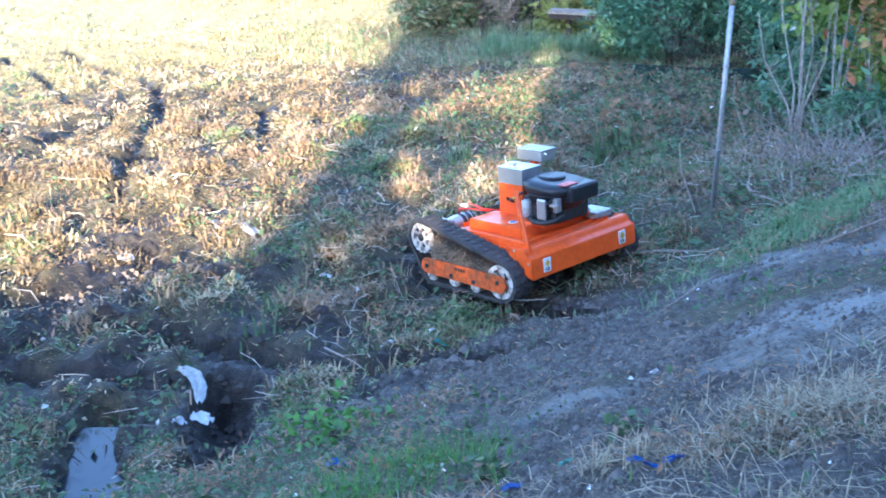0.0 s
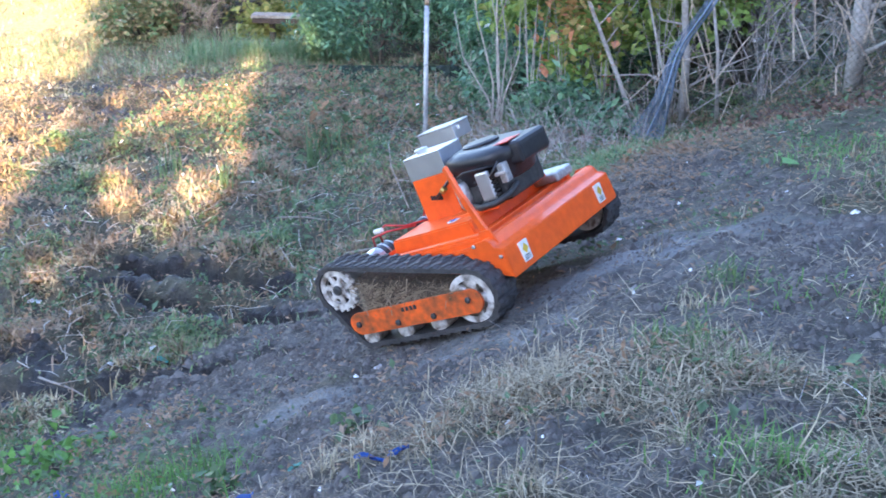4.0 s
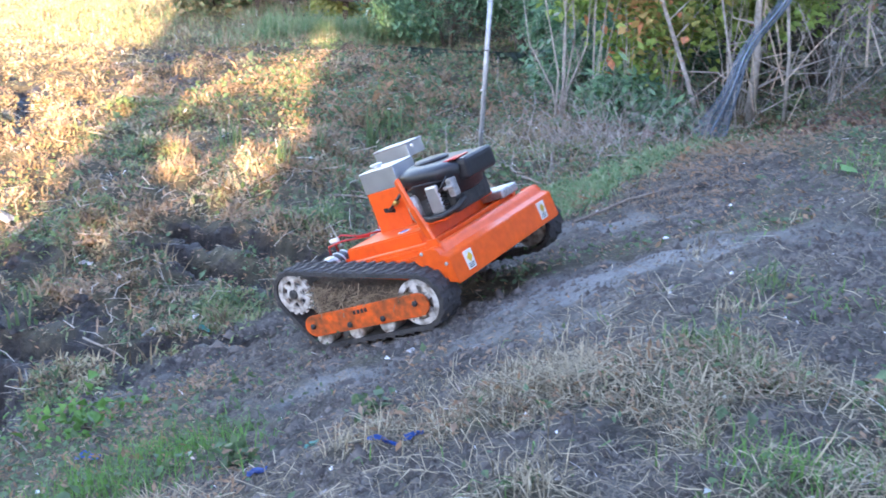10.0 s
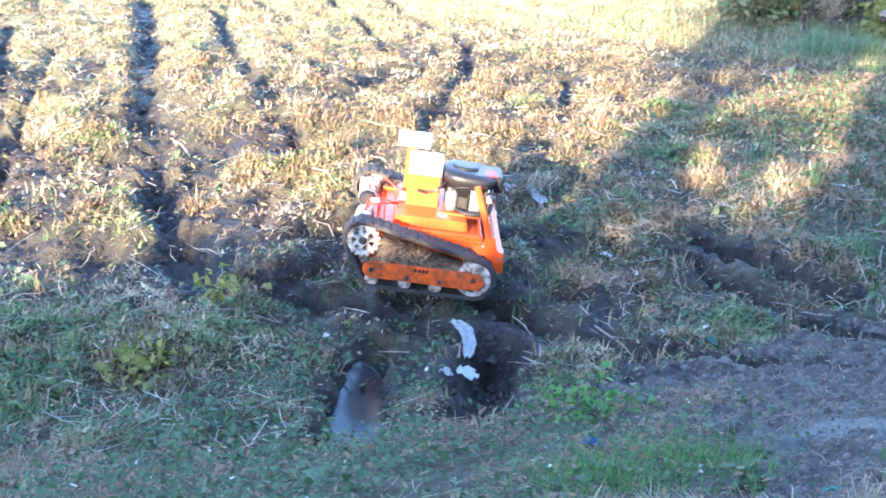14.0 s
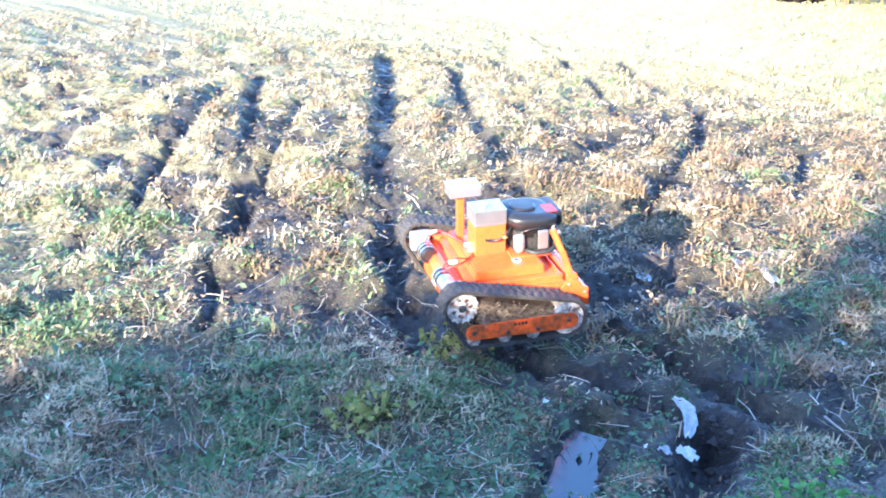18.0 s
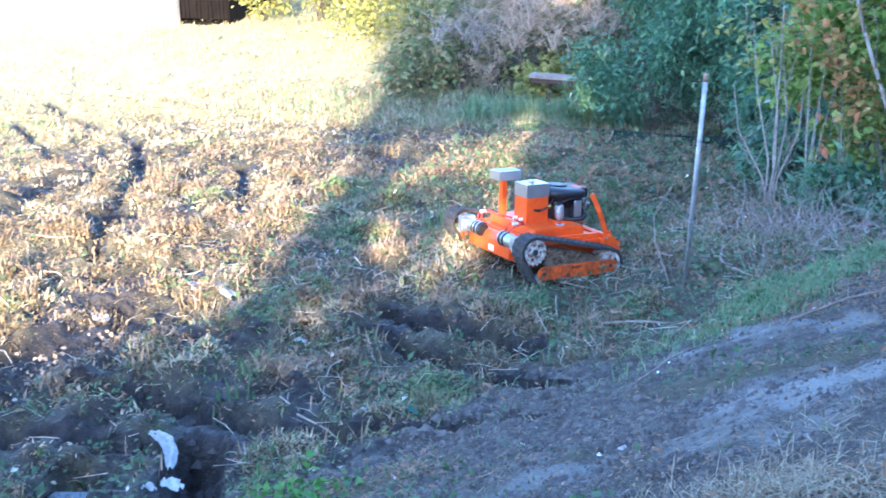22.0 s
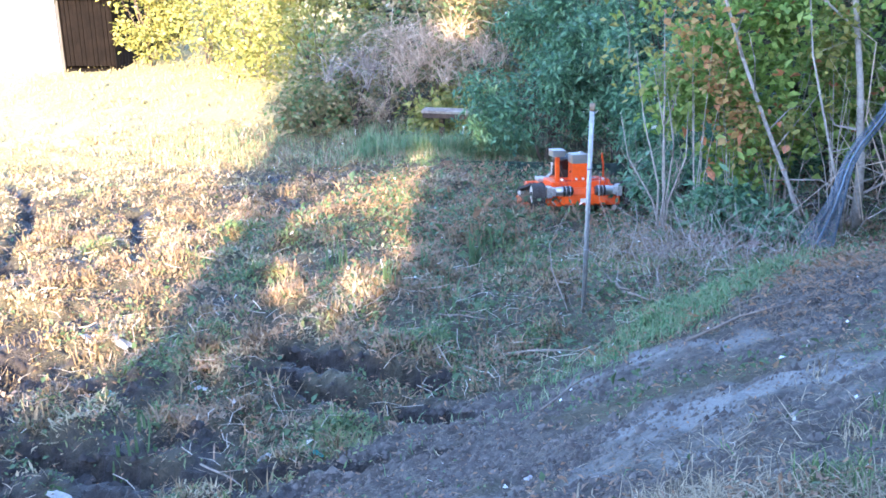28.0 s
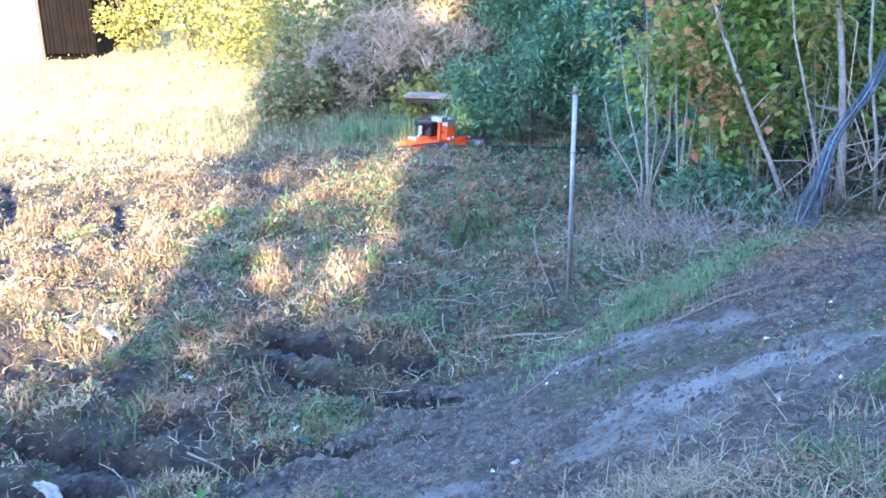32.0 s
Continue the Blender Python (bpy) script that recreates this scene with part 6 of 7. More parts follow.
        tube(bm, [(0, 0, 0), (0.05, 0, z1 * 0.3), (-0.05, 0.05, z1 * 0.6), (0.1, 0, z1 * 0.9)], [0.14, 0.12, 0.09, 0.03], 8)
        part("trunk", bm, bark_dark, ob)
        bm = bmesh.new()
        stems(bm, 10, z1 * 0.8, rx * 0.8, 0.03, 60 + k)
        part("limb", bm, bark_dark, ob)
        q = clump_points(5200, 70, rx, rx * 0.7, 0.2, z1, 0.28, 0.25)
        q[:, 2] = np.maximum(q[:, 2], 0.05)
        mesh_part("crown", quads("crown", leaves_at(q, 0.20), LEAF_FACES, wood_leaves, False), ob)
    # brambles on the slope and vines along the fence
    x, y = rng.normal(1.1, 0.55, 900), rng.normal(10.4, 1.0, 900)
    k = (y - 8.3) * 0.6 - (x - 0.5) * 0.25 > 0
    twigs("dry_brambles", "tangle of dry grey brambles on the slope", x[k], y[k], 0.75, 0.0065, twig_grey, 1.0, 1.5, "brambles", 0.4)
    x, y = rng.uniform(0.8, 2.6, 120), rng.uniform(11.2, 13.6, 120)
    twigs("thicket_twigs", "bare grey twigs at the wood edge", x, y, 1.0, 0.007, twig_grey, 0.8, 1.2, "twigs", 0.25)
    t = rng.random(520)
    x, y = 2.6 + 5.2 * t + rng.normal(0, 0.5, len(t)) + 0.5, 12.4 - 5.6 * t + rng.normal(0, 0.5, len(t)) + 0.8
    twigs("fence_vines", "bare vines and twigs hanging behind the fence", x, y, 1.5, 0.010, twig_grey, 0.7, 1.3, "vines", 0.5, 1.1)
    t = rng.random(120)
    x, y = 2.6 + 5.2 * t + rng.normal(0, 0.2, len(t)) + 0.2, 12.4 - 5.6 * t + rng.normal(0, 0.2, len(t)) + 0.3
    twigs("pale_vines", "pale thick vines along the fence", x, y, 1.8, 0.018, twig_tan, 0.4, 1.0, "vines", 0.4, 0.6)
    # brown leaves on the ground below the fence
    t = rng.random(14000)
    x, y = 2.5 + 5.0 * t + rng.normal(0, 0.5, len(t)), 11.2 - 5.4 * t + rng.normal(0, 0.6, len(t))
    leaf_litter("fallen_leaves", "brown fallen leaves along the fence", x, y, 0.048, fallen_mat, 0.02, "leaves")


build_woods()

# ---- unseen trees added behind the camera to shape the shade on bank and field ----
def shade_trees():
    # crown outlines and the gaps between them are set to place the sun patches
    right = [(2.45, -7.6, 1.45, 0.2, 12.0), (0.95, -8.1, 0.30, 3.3, 4.9), (0.75, -8.0, 0.32, 4.7, 5.5), (0.9, -8.2, 0.40, 5.4, 7.5), (1.0, -8.2, 0.55, 7.2, 9.2), (1.1, -8.0, 0.35, 1.5, 4.2), (1.5, -7.9, 0.5, 2.5, 5.2), (0.5, -8.1, 0.14, 4.1, 4.5), (3.6, -9.4, 2.0, 0.2, 12.5), (5.2, -8.0, 2.6, 0.2, 12.5), (7.4, -9.6, 2.4, 0.2, 12.5), (9.2, -8.5, 2.8, 0.2, 13.0), (11.4, -10.0, 2.6, 0.2, 12.5), (13.5, -9.0, 3.0, 0.2, 13.0), (15.8, -10.0, 2.8, 0.2, 12.5), (18.0, -9.0, 3.0, 0.2, 13.0)]
    middle = [(-1.32, -8.0, 0.14, 2.9, 5.4), (-2.2, -8.1, 0.75, 5.3, 9.0), (-0.4, -8.1, 1.0, 5.75, 9.4), (-1.3, -8.4, 2.0, 6.4, 12.0), (-0.35, -8.2, 0.5, 4.66, 4.82)]
    low = [(0.6, -7.8, 0.75, 0.2, 4.1), (-0.1, -7.8, 0.75, 0.2, 4.05), (-0.8, -7.8, 0.75, 0.2, 3.9), (-1.5, -7.8, 0.75, 0.2, 3.65), (-2.2, -7.8, 0.75, 0.2, 3.4), (-2.9, -7.8, 0.75, 0.2, 3.2), (-3.7, -7.8, 0.75, 0.2, 3.0), (-4.5, -7.8, 0.75, 0.2, 2.65), (-5.4, -7.8, 0.8, 0.2, 2.15),
           (-7.6, -8.0, 1.6, 0.2, 1.8), (-10.4, -8.0, 1.8, 0.2, 1.8), (-13.6, -8.0, 2.0, 0.2, 2.0), (-17.0, -8.0, 2.0, 0.2, 2.2), (-20.5, -8.0, 2.2, 0.2, 2.5), (-24.5, -8.0, 2.4, 0.2, 2.6)]
    for x, y, rx, z0, z1 in right + middle + low:
        ob = stand("shade_tree", "unseen leafy tree added behind the camera to cast shade", "tree", x, y, "trees behind the bank")
        bm = bmesh.new()
        foot = -1.32 - x if -2.5 < x < 0 and z0 > 1 else 0.0
        tube(bm, [(foot, 0, 0), (foot + 0.05, 0, z0 * 0.8), (foot * 0.5, 0, z0 + 0.1), (0, 0.1, z1 * 0.95)], [0.16, 0.12, 0.09, 0.04], 8)
        part("trunk", bm, bark_dark, ob)
        q = clump_points(int(110 if z1 - z0 < 0.5 else 400 if rx < 0.45 else 1600 + 900 * rx * (z1 - z0) / 2), 480, rx, 1.0, z0, z1, 0.36 if rx > 1.6 else 0.16, 0.05)
        mesh_part("crown", quads("crown", leaves_at(q, 0.34 if rx > 1.6 else 0.22), LEAF_FACES, wood_leaves, False), ob)


shade_trees()

# ---- built things ----
galvanised = material("galvanised_steel", (0.42, 0.44, 0.46), 0.5, 0.5, dark=(0.26, 0.26, 0.26), scale=30, bump=0.1)
rust = material("rusty_top", (0.36, 0.27, 0.18), 0.8, dark=(0.22, 0.15, 0.10), scale=40)
wire_blue = material("weathered_wire", (0.17, 0.24, 0.32), 0.6, 0.2, dark=(0.09, 0.125, 0.17), scale=40, bump=0)
wire_grey = material("grey_wire", (0.19, 0.20, 0.20), 0.6, 0.3, dark=(0.10, 0.10, 0.10), scale=40, bump=0)
white_siding = material("white_siding", (0.80, 0.79, 0.76), 0.6, dark=(0.72, 0.71, 0.68), scale=8, bump=0.05)
roof_felt = material("roof_shingles", (0.10, 0.095, 0.09), 0.9, dark=(0.05, 0.05, 0.05), scale=20, bump=0.4)
old_board = material("weathered_board", (0.36, 0.31, 0.25), 0.85, dark=(0.19, 0.15, 0.12), scale=18, bump=0.4)
brown_wood = material("dark_brown_wood", (0.07, 0.045, 0.03), 0.8, dark=(0.03, 0.02, 0.015), scale=14, bump=0.3)

post = new("fence_post")
post.location = (0.07, 8.80, float(height(0.07, 8.80)) - 0.08)
tagged(post, "single grey steel fence post leaning in the grass", "post")
bm = bmesh.new()
top_z = 1.85 - post.location.z
tube(bm, [(0, 0, 0), (0.018, 0, top_z * 0.5), (0.036, 0, top_z)], 0.0185, 14)
part("tube", bm, galvanised, post)
bm = bmesh.new()
tube(bm, [(0.035, 0, top_z - 0.05), (0.036, 0, top_z + 0.006)], [0.0205, 0.0195], 14)
part("cap", bm, rust, post, "rusty top band")
for f in (0.35, 0.72):
    bm = bmesh.new()
    tube(bm, [(0.036 * f, 0, top_z * f - 0.008), (0.036 * f, 0, top_z * f + 0.008)], 0.0215, 14)
    part("wire_tie", bm, galvanised, post)


def chain_link(origin, along, length, tall, cell, wire, mat, lean=0.0):
    """Woven wire between posts: a fabric of crossing wires standing on origin."""
    nu, nv = int(length / cell), int(tall / cell)
    u, v = np.meshgrid(np.arange(nu), np.arange(nv), indexing="ij")
    u, v = u.ravel() * cell, v.ravel() * cell
    a, up = np.array(along), np.array([0, 0, 1.0])
    nrm = np.cross(a, up)
    out = []
    for du in (1, -1):
        p = np.array(origin) + (u + (0 if du > 0 else cell))[:, None] * a + v[:, None] * up
        q = p + du * cell * a + cell * up
        d = (q - p) / np.linalg.norm(q - p, axis=1, keepdims=True)
        s = np.cross(d, nrm) * wire / 2
        out += [np.stack([p - s, q - s, q + s, p + s], 1), np.stack([p - nrm * wire / 2, q - nrm * wire / 2, q + nrm * wire / 2, p + nrm * wire / 2], 1)]
    v = np.concatenate(out)
    wav = 0.04 * np.sin(v[:, :, :1] * 2.1) * nrm
    return quads("fabric", v + wav, [(0, 1, 2, 3)], mat, False)


fence = new("chain_link_fence")
tagged(fence, "old chain link fence with grey posts, overgrown with vines", "fence")
A, B = np.array([3.1, 10.5]), np.array([7.6, 5.2])
along = np.append((B - A) / np.linalg.norm(B - A), 0)
flen = float(np.linalg.norm(B - A))
base_z = float(ground_z(*A))
for k in range(1, 4):
    p = A + along[:2] * flen * k / 3.0
    z0, z1 = float(ground_z(*p)), float(ground_z(*p)) + 1.5
    bm = bmesh.new()
    tube(bm, [(*p, z0 - 0.1), (p[0] + 0.06, p[1], z1)], 0.03, 10)
    part("post", bm, galvanised, fence)
seg = 9
for k in range(seg):
    p = A + along[:2] * flen * k / seg
    z = min(float(ground_z(*p)), float(ground_z(*(p + along[:2] * flen / seg))))
    tagged(mesh_part("fabric", chain_link((*p, z), along, flen / seg, 1.45, 0.06, 0.0028, wire_grey), fence), kind="stuff")
for k0 in (2,):
    bm = bmesh.new()
    tube(bm, [(*(A + along[:2] * flen * k / 6), float(ground_z(*(A + along[:2] * flen * k / 6))) + 0.68) for k in (k0, k0 + 1)], 0.016, 8)
    part("rail", bm, galvanised, fence)

# loose end of the wire, sagging in folds
net = new("loose_wire_net")
tagged(net, "loose blue-grey wire netting sagging in folds from the fence", "netting")
cols, rws = 22, 80
U, V = np.meshgrid(np.linspace(0, 1, cols + 1), np.linspace(0, 1, rws + 1), indexing="ij")
cx = 2.33 + 0.70 * V**1.25
cz = -0.12 + 1.75 * V
wd = 0.075 + 0.30 * (1 - V) ** 4 + 0.03 * V
PX = cx + (U - 0.5) * wd * 0.95 + 0.03 * np.sin(V * 9)
PY = 11.15 + 0.1 * V + 0.025 * np.sin(U * 19 + V * 3) + 0.03 * np.sin(V * 14)
PZ = np.maximum(cz - (U - 0.5) * wd * 0.5, -0.14)
P = np.stack([PX, PY, PZ], -1)
segs = []
for di, dj in ((1, 1), (-1, 1)):
    for i in range(cols + 1):
        for j in range(rws):
            if 0 <= i + di <= cols:
                segs.append((P[i, j], P[i + di, j + dj]))
pa, pb = np.array([s[0] for s in segs]), np.array([s[1] for s in segs])
d = pb - pa
d /= np.linalg.norm(d, axis=1, keepdims=True)
s = np.cross(d, [0.1, 1.0, 0.0]) * 0.0019
mesh_part("mesh_wire", quads("mesh_wire", np.stack([pa - s, pb - s, pb + s, pa + s], 1), [(0, 1, 2, 3)], wire_blue, False), net)
bm = bmesh.new()
tube(bm, [P[11, j] for j in range(0, rws + 1, 5)], 0.012, 7)
part("edge_wire", bm, wire_blue, net)
tube_pts = [P[cols, j] for j in range(0, rws + 1, 5)]
bm = bmesh.new()
tube(bm, tube_pts, 0.008, 7)
part("edge_wire", bm, wire_blue, net)

# plank footbridge over the ditch
bridge = new("plank_bridge")
bridge.matrix_basis = pose(-2.37, 22.3, -1.24, 0, 0, -8)
tagged(bridge, "old weathered plank laid across the far ditch", "plank")
bm = bmesh.new()
box(bm, (-0.66, -0.16, -0.02), (0.66, 0.16, 0.035), 0.01)
part("plank", bm, old_board, bridge)
bm = bmesh.new()
box(bm, (-0.64, -0.14, -0.12), (0.64, -0.08, -0.025), 0.008)
part("beam", bm, brown_wood, bridge)
for x in (-0.30, 0.30):
    bm = bmesh.new()
    box(bm, (x - 0.05, 0.02, -0.75), (x + 0.05, 0.12, -0.025), 0.01)
    part("support", bm, brown_wood, bridge)

# white house at the far side of the field, with a shed added for the dark gap beside it
house = new("house")
hz = float(ground_z(-18.5, 36))
house.location = (-15.45, 33.35, hz - 0.05)
tagged(house, "white clapboard house at the far side of the field", "house")
bm = bmesh.new()
box(bm, (-9, 0, 0), (0, 7, 3.0), 0.02)
wall = part("wall", bm, white_siding, house)
for k in range(14):
    bm = bmesh.new()
    box(bm, (-9.01, -0.022, 0.1 + k * 0.2), (0.012, 0.01, 0.285 + k * 0.2), 0.006, None, 1)
    part("clapboard", bm, white_siding, wall)
bm = bmesh.new()
prism(bm, [(-9.4, 2.95), (-4.5, 5.0), (0.4, 2.95), (0.3, 2.85), (-4.5, 4.8), (-9.3, 2.85)], -0.4, 7.4)
part("roof", bm, roof_felt, house)
# near-black boards and floor: the gap's shade is put into their colour
dark_wood = material("shade_blackened_wood", (0.007, 0.0052, 0.0045), 0.9, dark=(0.003, 0.0025, 0.0025), scale=14, bump=0.3)
dark_wood.node_tree.nodes["Principled BSDF"].inputs["Specular IOR Level"].default_value = 0.08
shed = new("shed")
shed.location = (-14.70, 33.42, float(ground_z(-14, 33.5)) - 0.05)
tagged(shed, "shed added for the dark gap beside the white house, shade in its colour", "shed")
for k in range(12):
    bm = bmesh.new()
    box(bm, (-0.6 + k * 0.125, 7.0, 0), (-0.48 + k * 0.125, 7.04, 2.2), 0.006, None, 1)
    part("board", bm, dark_wood, shed)
    bm = bmesh.new()
    box(bm, (-0.6 + k * 0.125, 0.02 + 0.012 * (k % 3), 0.16), (-0.482 + k * 0.125, 0.07 + 0.012 * (k % 3), 2.19), 0.006, None, 1)
    part("front_board", bm, dark_wood, shed)
for x in (-0.66, 0.92):
    for k in range(28):
        bm = bmesh.new()
        box(bm, (x, 0.0 + k * 0.25, 0), (x + 0.04, 0.24 + k * 0.25, 2.2), 0.006, None, 1)
        part("board", bm, dark_wood, shed)
bm = bmesh.new()
box(bm, (-0.62, 0.0, -0.3), (0.91, 7.0, 0.07), 0.01)
part("floor_slab", bm, dark_wood, shed)
bm = bmesh.new()
box(bm, (-0.85, -0.25, 2.2), (1.12, 7.2, 2.32), 0.02)
part("roof", bm, roof_felt, shed)

# ---- litter and loose sticks ----
cloth_grey = material("grey_cloth", (0.72, 0.73, 0.72), 0.7, dark=(0.42, 0.42, 0.41), scale=30, bump=0.5)
plastic_white = material("white_plastic", (0.78, 0.80, 0.82), 0.45, dark=(0.55, 0.56, 0.57), scale=20, bump=0.3)
plastic_blue = material("blue_plastic", (0.02, 0.13, 0.50), 0.4, dark=(0.015, 0.07, 0.30), scale=20, bump=0.3)
plastic_teal = material("teal_plastic", (0.10, 0.42, 0.36), 0.4, dark=(0.05, 0.25, 0.22), scale=20, bump=0.3)


def crumpled(name, label, category, line, width, mat, bumpy, seed, lift=0.02):
    """A crumpled strip of cloth or film, lying along points on the ground, with thickness."""
    n, k = 26, 8
    line = np.array(line, float)
    t = np.linspace(0, len(line) - 1, n)
    cx, cy = np.interp(t, range(len(line)), line[:, 0]), np.interp(t, range(len(line)), line[:, 1])
    ox, oy = float(cx.mean()), float(cy.mean())
    ob = new(name)
    ob.location = (ox, oy, float(height(ox, oy)))
    tagged(ob, label, category)
    bm = bmesh.new()
    rows = []
    for i in range(n):
        dx, dy = cx[min(i + 1, n - 1)] - cx[max(i - 1, 0)], cy[min(i + 1, n - 1)] - cy[max(i - 1, 0)]
        ln = math.hypot(dx, dy) + 1e-9
        w = width * (0.35 + 0.65 * math.sin(math.pi * (i + 1.5) / (n + 2))) * (1 + 0.35 * noise.noise((i * 0.4, seed, 0)))
        row = []
        for j in range(k):
            f = j / (k - 1) - 0.5
            x, y = cx[i] - dy / ln * w * f, cy[i] + dx / ln * w * f
            z = max(float(height(x, y)), float(ground_z(x, y)) - 0.03) + lift + bumpy * (0.5 + noise.noise((x * 14, y * 14, seed)) + 0.6 * math.cos(f * 9 + i * 0.3))
            row.append(bm.verts.new((x - ox, y - oy, z - ob.location.z)))
        rows.append(row)
    for a, b in zip(rows, rows[1:]):
        for j in range(k - 1):
            f = bm.faces.new((a[j], a[j + 1], b[j + 1], b[j]))
            f.smooth = True
    bmesh.ops.solidify(bm, geom=bm.faces[:], thickness=0.006)
    part("sheet", bm, mat, ob)
    return ob


crumpled("cloth_rag", "crumpled grey cloth rag lying in the mud", "rag", [(-3.27, 6.12), (-3.12, 6.02), (-3.02, 5.88), (-2.93, 5.68)], 0.095, cloth_grey, 0.020, 1.0, 0.03)
crumpled("plastic_bag_scrap", "torn white plastic bag on the mud", "plastic bag", [(-2.92, 5.56), (-2.84, 5.50), (-2.76, 5.45)], 0.11, plastic_white, 0.022, 2.0, 0.03)
crumpled("plastic_bag_scrap", "small torn white plastic scrap", "plastic bag", [(-3.0, 5.45), (-2.91, 5.42)], 0.08, plastic_white, 0.02, 3.0, 0.04)
for pts, lab, mat, w in (([(-1.60, 4.19), (-1.48, 4.15)], "blue plastic scrap on the slope", plastic_blue, 0.05), ([(-0.23, 3.13), (-0.13, 3.08)], "blue plastic scrap among straw", plastic_blue, 0.03), ([(-0.12, 3.14), (-0.06, 3.18)], "blue plastic scrap among straw", plastic_blue, 0.045),
                         ([(-0.64, 3.24), (-0.57, 3.21)], "blue plastic scrap among straw", plastic_blue, 0.03), ([(-0.47, 3.38), (-0.42, 3.36)], "teal plastic scrap in the dirt", plastic_teal, 0.025), ([(-3.40, 7.55), (-3.38, 7.42), (-3.39, 7.30)], "teal plastic ribbon in the mud", plastic_teal, 0.05),
                         ([(-1.66, 6.55), (-1.58, 6.52)], "pale plastic scrap on the field", plastic_teal, 0.05), ([(-2.80, 7.62), (-2.70, 7.60)], "white plastic scrap on the field", plastic_white, 0.06), ([(-2.04, 6.55), (-1.93, 6.52)], "grey plastic scrap on the field", cloth_grey, 0.06),
                         ([(-4.1, 8.6), (-3.85, 8.55), (-3.6, 8.4)], "pale wet plastic film in the mud", cloth_grey, 0.18), ([(-4.6, 7.9), (-4.45, 7.8)], "white plastic scrap in the mud", plastic_white, 0.12)):
    crumpled("plastic_scrap", lab, "plastic scrap", pts, w, mat, 0.012, 4.0 + w * 100)


dead_wood = material("dead_wood", (0.30, 0.26, 0.21), 0.9, dark=(0.14, 0.11, 0.09), scale=30, bump=0.4)


def stick(p, q, r, label, mat, seed):
    rs = random.Random(seed)
    a = Vector((*p, float(height(*p)) + r + 0.02))
    b = Vector((*q, float(height(*q)) + r + 0.03))
    ob = new("fallen_stick")
    ob.location = a
    tagged(ob, label, "stick")
    bm = bmesh.new()
    pts = [(b - a) * t + Vector((rs.uniform(-1, 1), rs.uniform(-1, 1), rs.uniform(0, 1))) * 0.04 * (b - a).length * math.sin(t * math.pi) for t in (0, 0.25, 0.5, 0.75, 1)]
    tube(bm, pts, [r, r * 0.95, r * 0.85, r * 0.7, r * 0.4], 7)
    part("shaft", bm, mat, ob)
    bm = bmesh.new()
    tube(bm, [pts[2], pts[2] + Vector((rs.uniform(-0.1, 0.1), rs.uniform(-0.1, 0.1), 0.06)), pts[3] + Vector((rs.uniform(-0.15, 0.15), rs.uniform(-0.1, 0.1), 0.08))], [r * 0.6, r * 0.4, r * 0.2], 6)
    part("side_twig", bm, mat, ob)


for k, (p, q, r) in enumerate((((-2.88, 7.74), (-2.52, 7.96), 0.016), ((0.22, 9.66), (0.60, 8.70), 0.014), ((-0.55, 8.15), (0.0, 7.9), 0.012), ((-2.95, 7.05), (-2.55, 7.0), 0.008), ((-2.4, 6.5), (-2.0, 6.1), 0.008),
                               ((0.7, 6.9), (1.4, 7.2), 0.010), ((-0.2, 6.3), (0.2, 6.9), 0.008), ((-4.2, 11.2), (-3.5, 10.9), 0.014), ((-3.2, 12.6), (-2.7, 13.3), 0.012), ((-1.2, 9.3), (-0.7, 9.0), 0.009),
                               ((0.3, 9.4), (-0.2, 9.3), 0.010), ((-2.1, 9.7), (-1.7, 10.3), 0.010), ((-5.6, 5.6), (-5.2, 5.0), 0.009), ((-4.3, 4.4), (-4.0, 4.0), 0.008))):
    stick(p, q, r, "pale fallen stick lying on the litter", dead_wood, 70 + k)


def clump(x, y, n, h, w, mat, label, category, spread=0.06, lean=0.25, curl=0.5):
    ob = stand("plant", label, category, x, y, "", 0.01)
    base = np.stack([rng.normal(0, spread, n), rng.normal(0, spread, n), np.zeros(n)], -1)
    base[:, 2] = height(base[:, 0] + x, base[:, 1] + y) - ob.location.z - 0.01
    v = blade_verts(base, h * rng.uniform(0.5, 1.2, n), w * rng.uniform(0.7, 1.3, n), np.abs(rng.normal(0, lean, n)), np.abs(rng.normal(curl, 0.3, n)))
    if n <= 40:
        for q in v:
            mesh_part("blade", quads("blade", q[None], BLADE_FACES, mat), ob)
    else:
        tagged(mesh_part("grass_tuft", quads("grass_tuft", v, BLADE_FACES, mat), ob), kind="stuff")
    return ob


for x, y, n, h in ((-1.07, 11.6, 16, 0.55), (-2.34, 10.75, 12, 0.45), (-2.95, 6.66, 8, 0.22), (-1.5, 11.0, 8, 0.3), (-1.7, 9.9, 10, 0.3), (-1.2, 9.9, 8, 0.25), (-0.9, 12.4, 10, 0.35), (-2.9, 7.0, 6, 0.2)):
    clump(x, y, n, h, 0.022, weed_mat, "upright green iris-like blades in the field", "reeds", 0.05, 0.15, 0.25)
for x, y, n, h, sp in ((-1.12, 3.72, 420, 0.14, 0.20), (-1.35, 3.55, 260, 0.12, 0.16), (-0.95, 3.95, 160, 0.10, 0.12), (0.95, 2.65, 220, 0.10, 0.14), (2.6, 2.75, 60, 0.12, 0.06)):
    clump(x, y, n, h, 0.005, grass_mat, "bright green grass clump on the bank", "grass", sp, 0.4, 0.6)


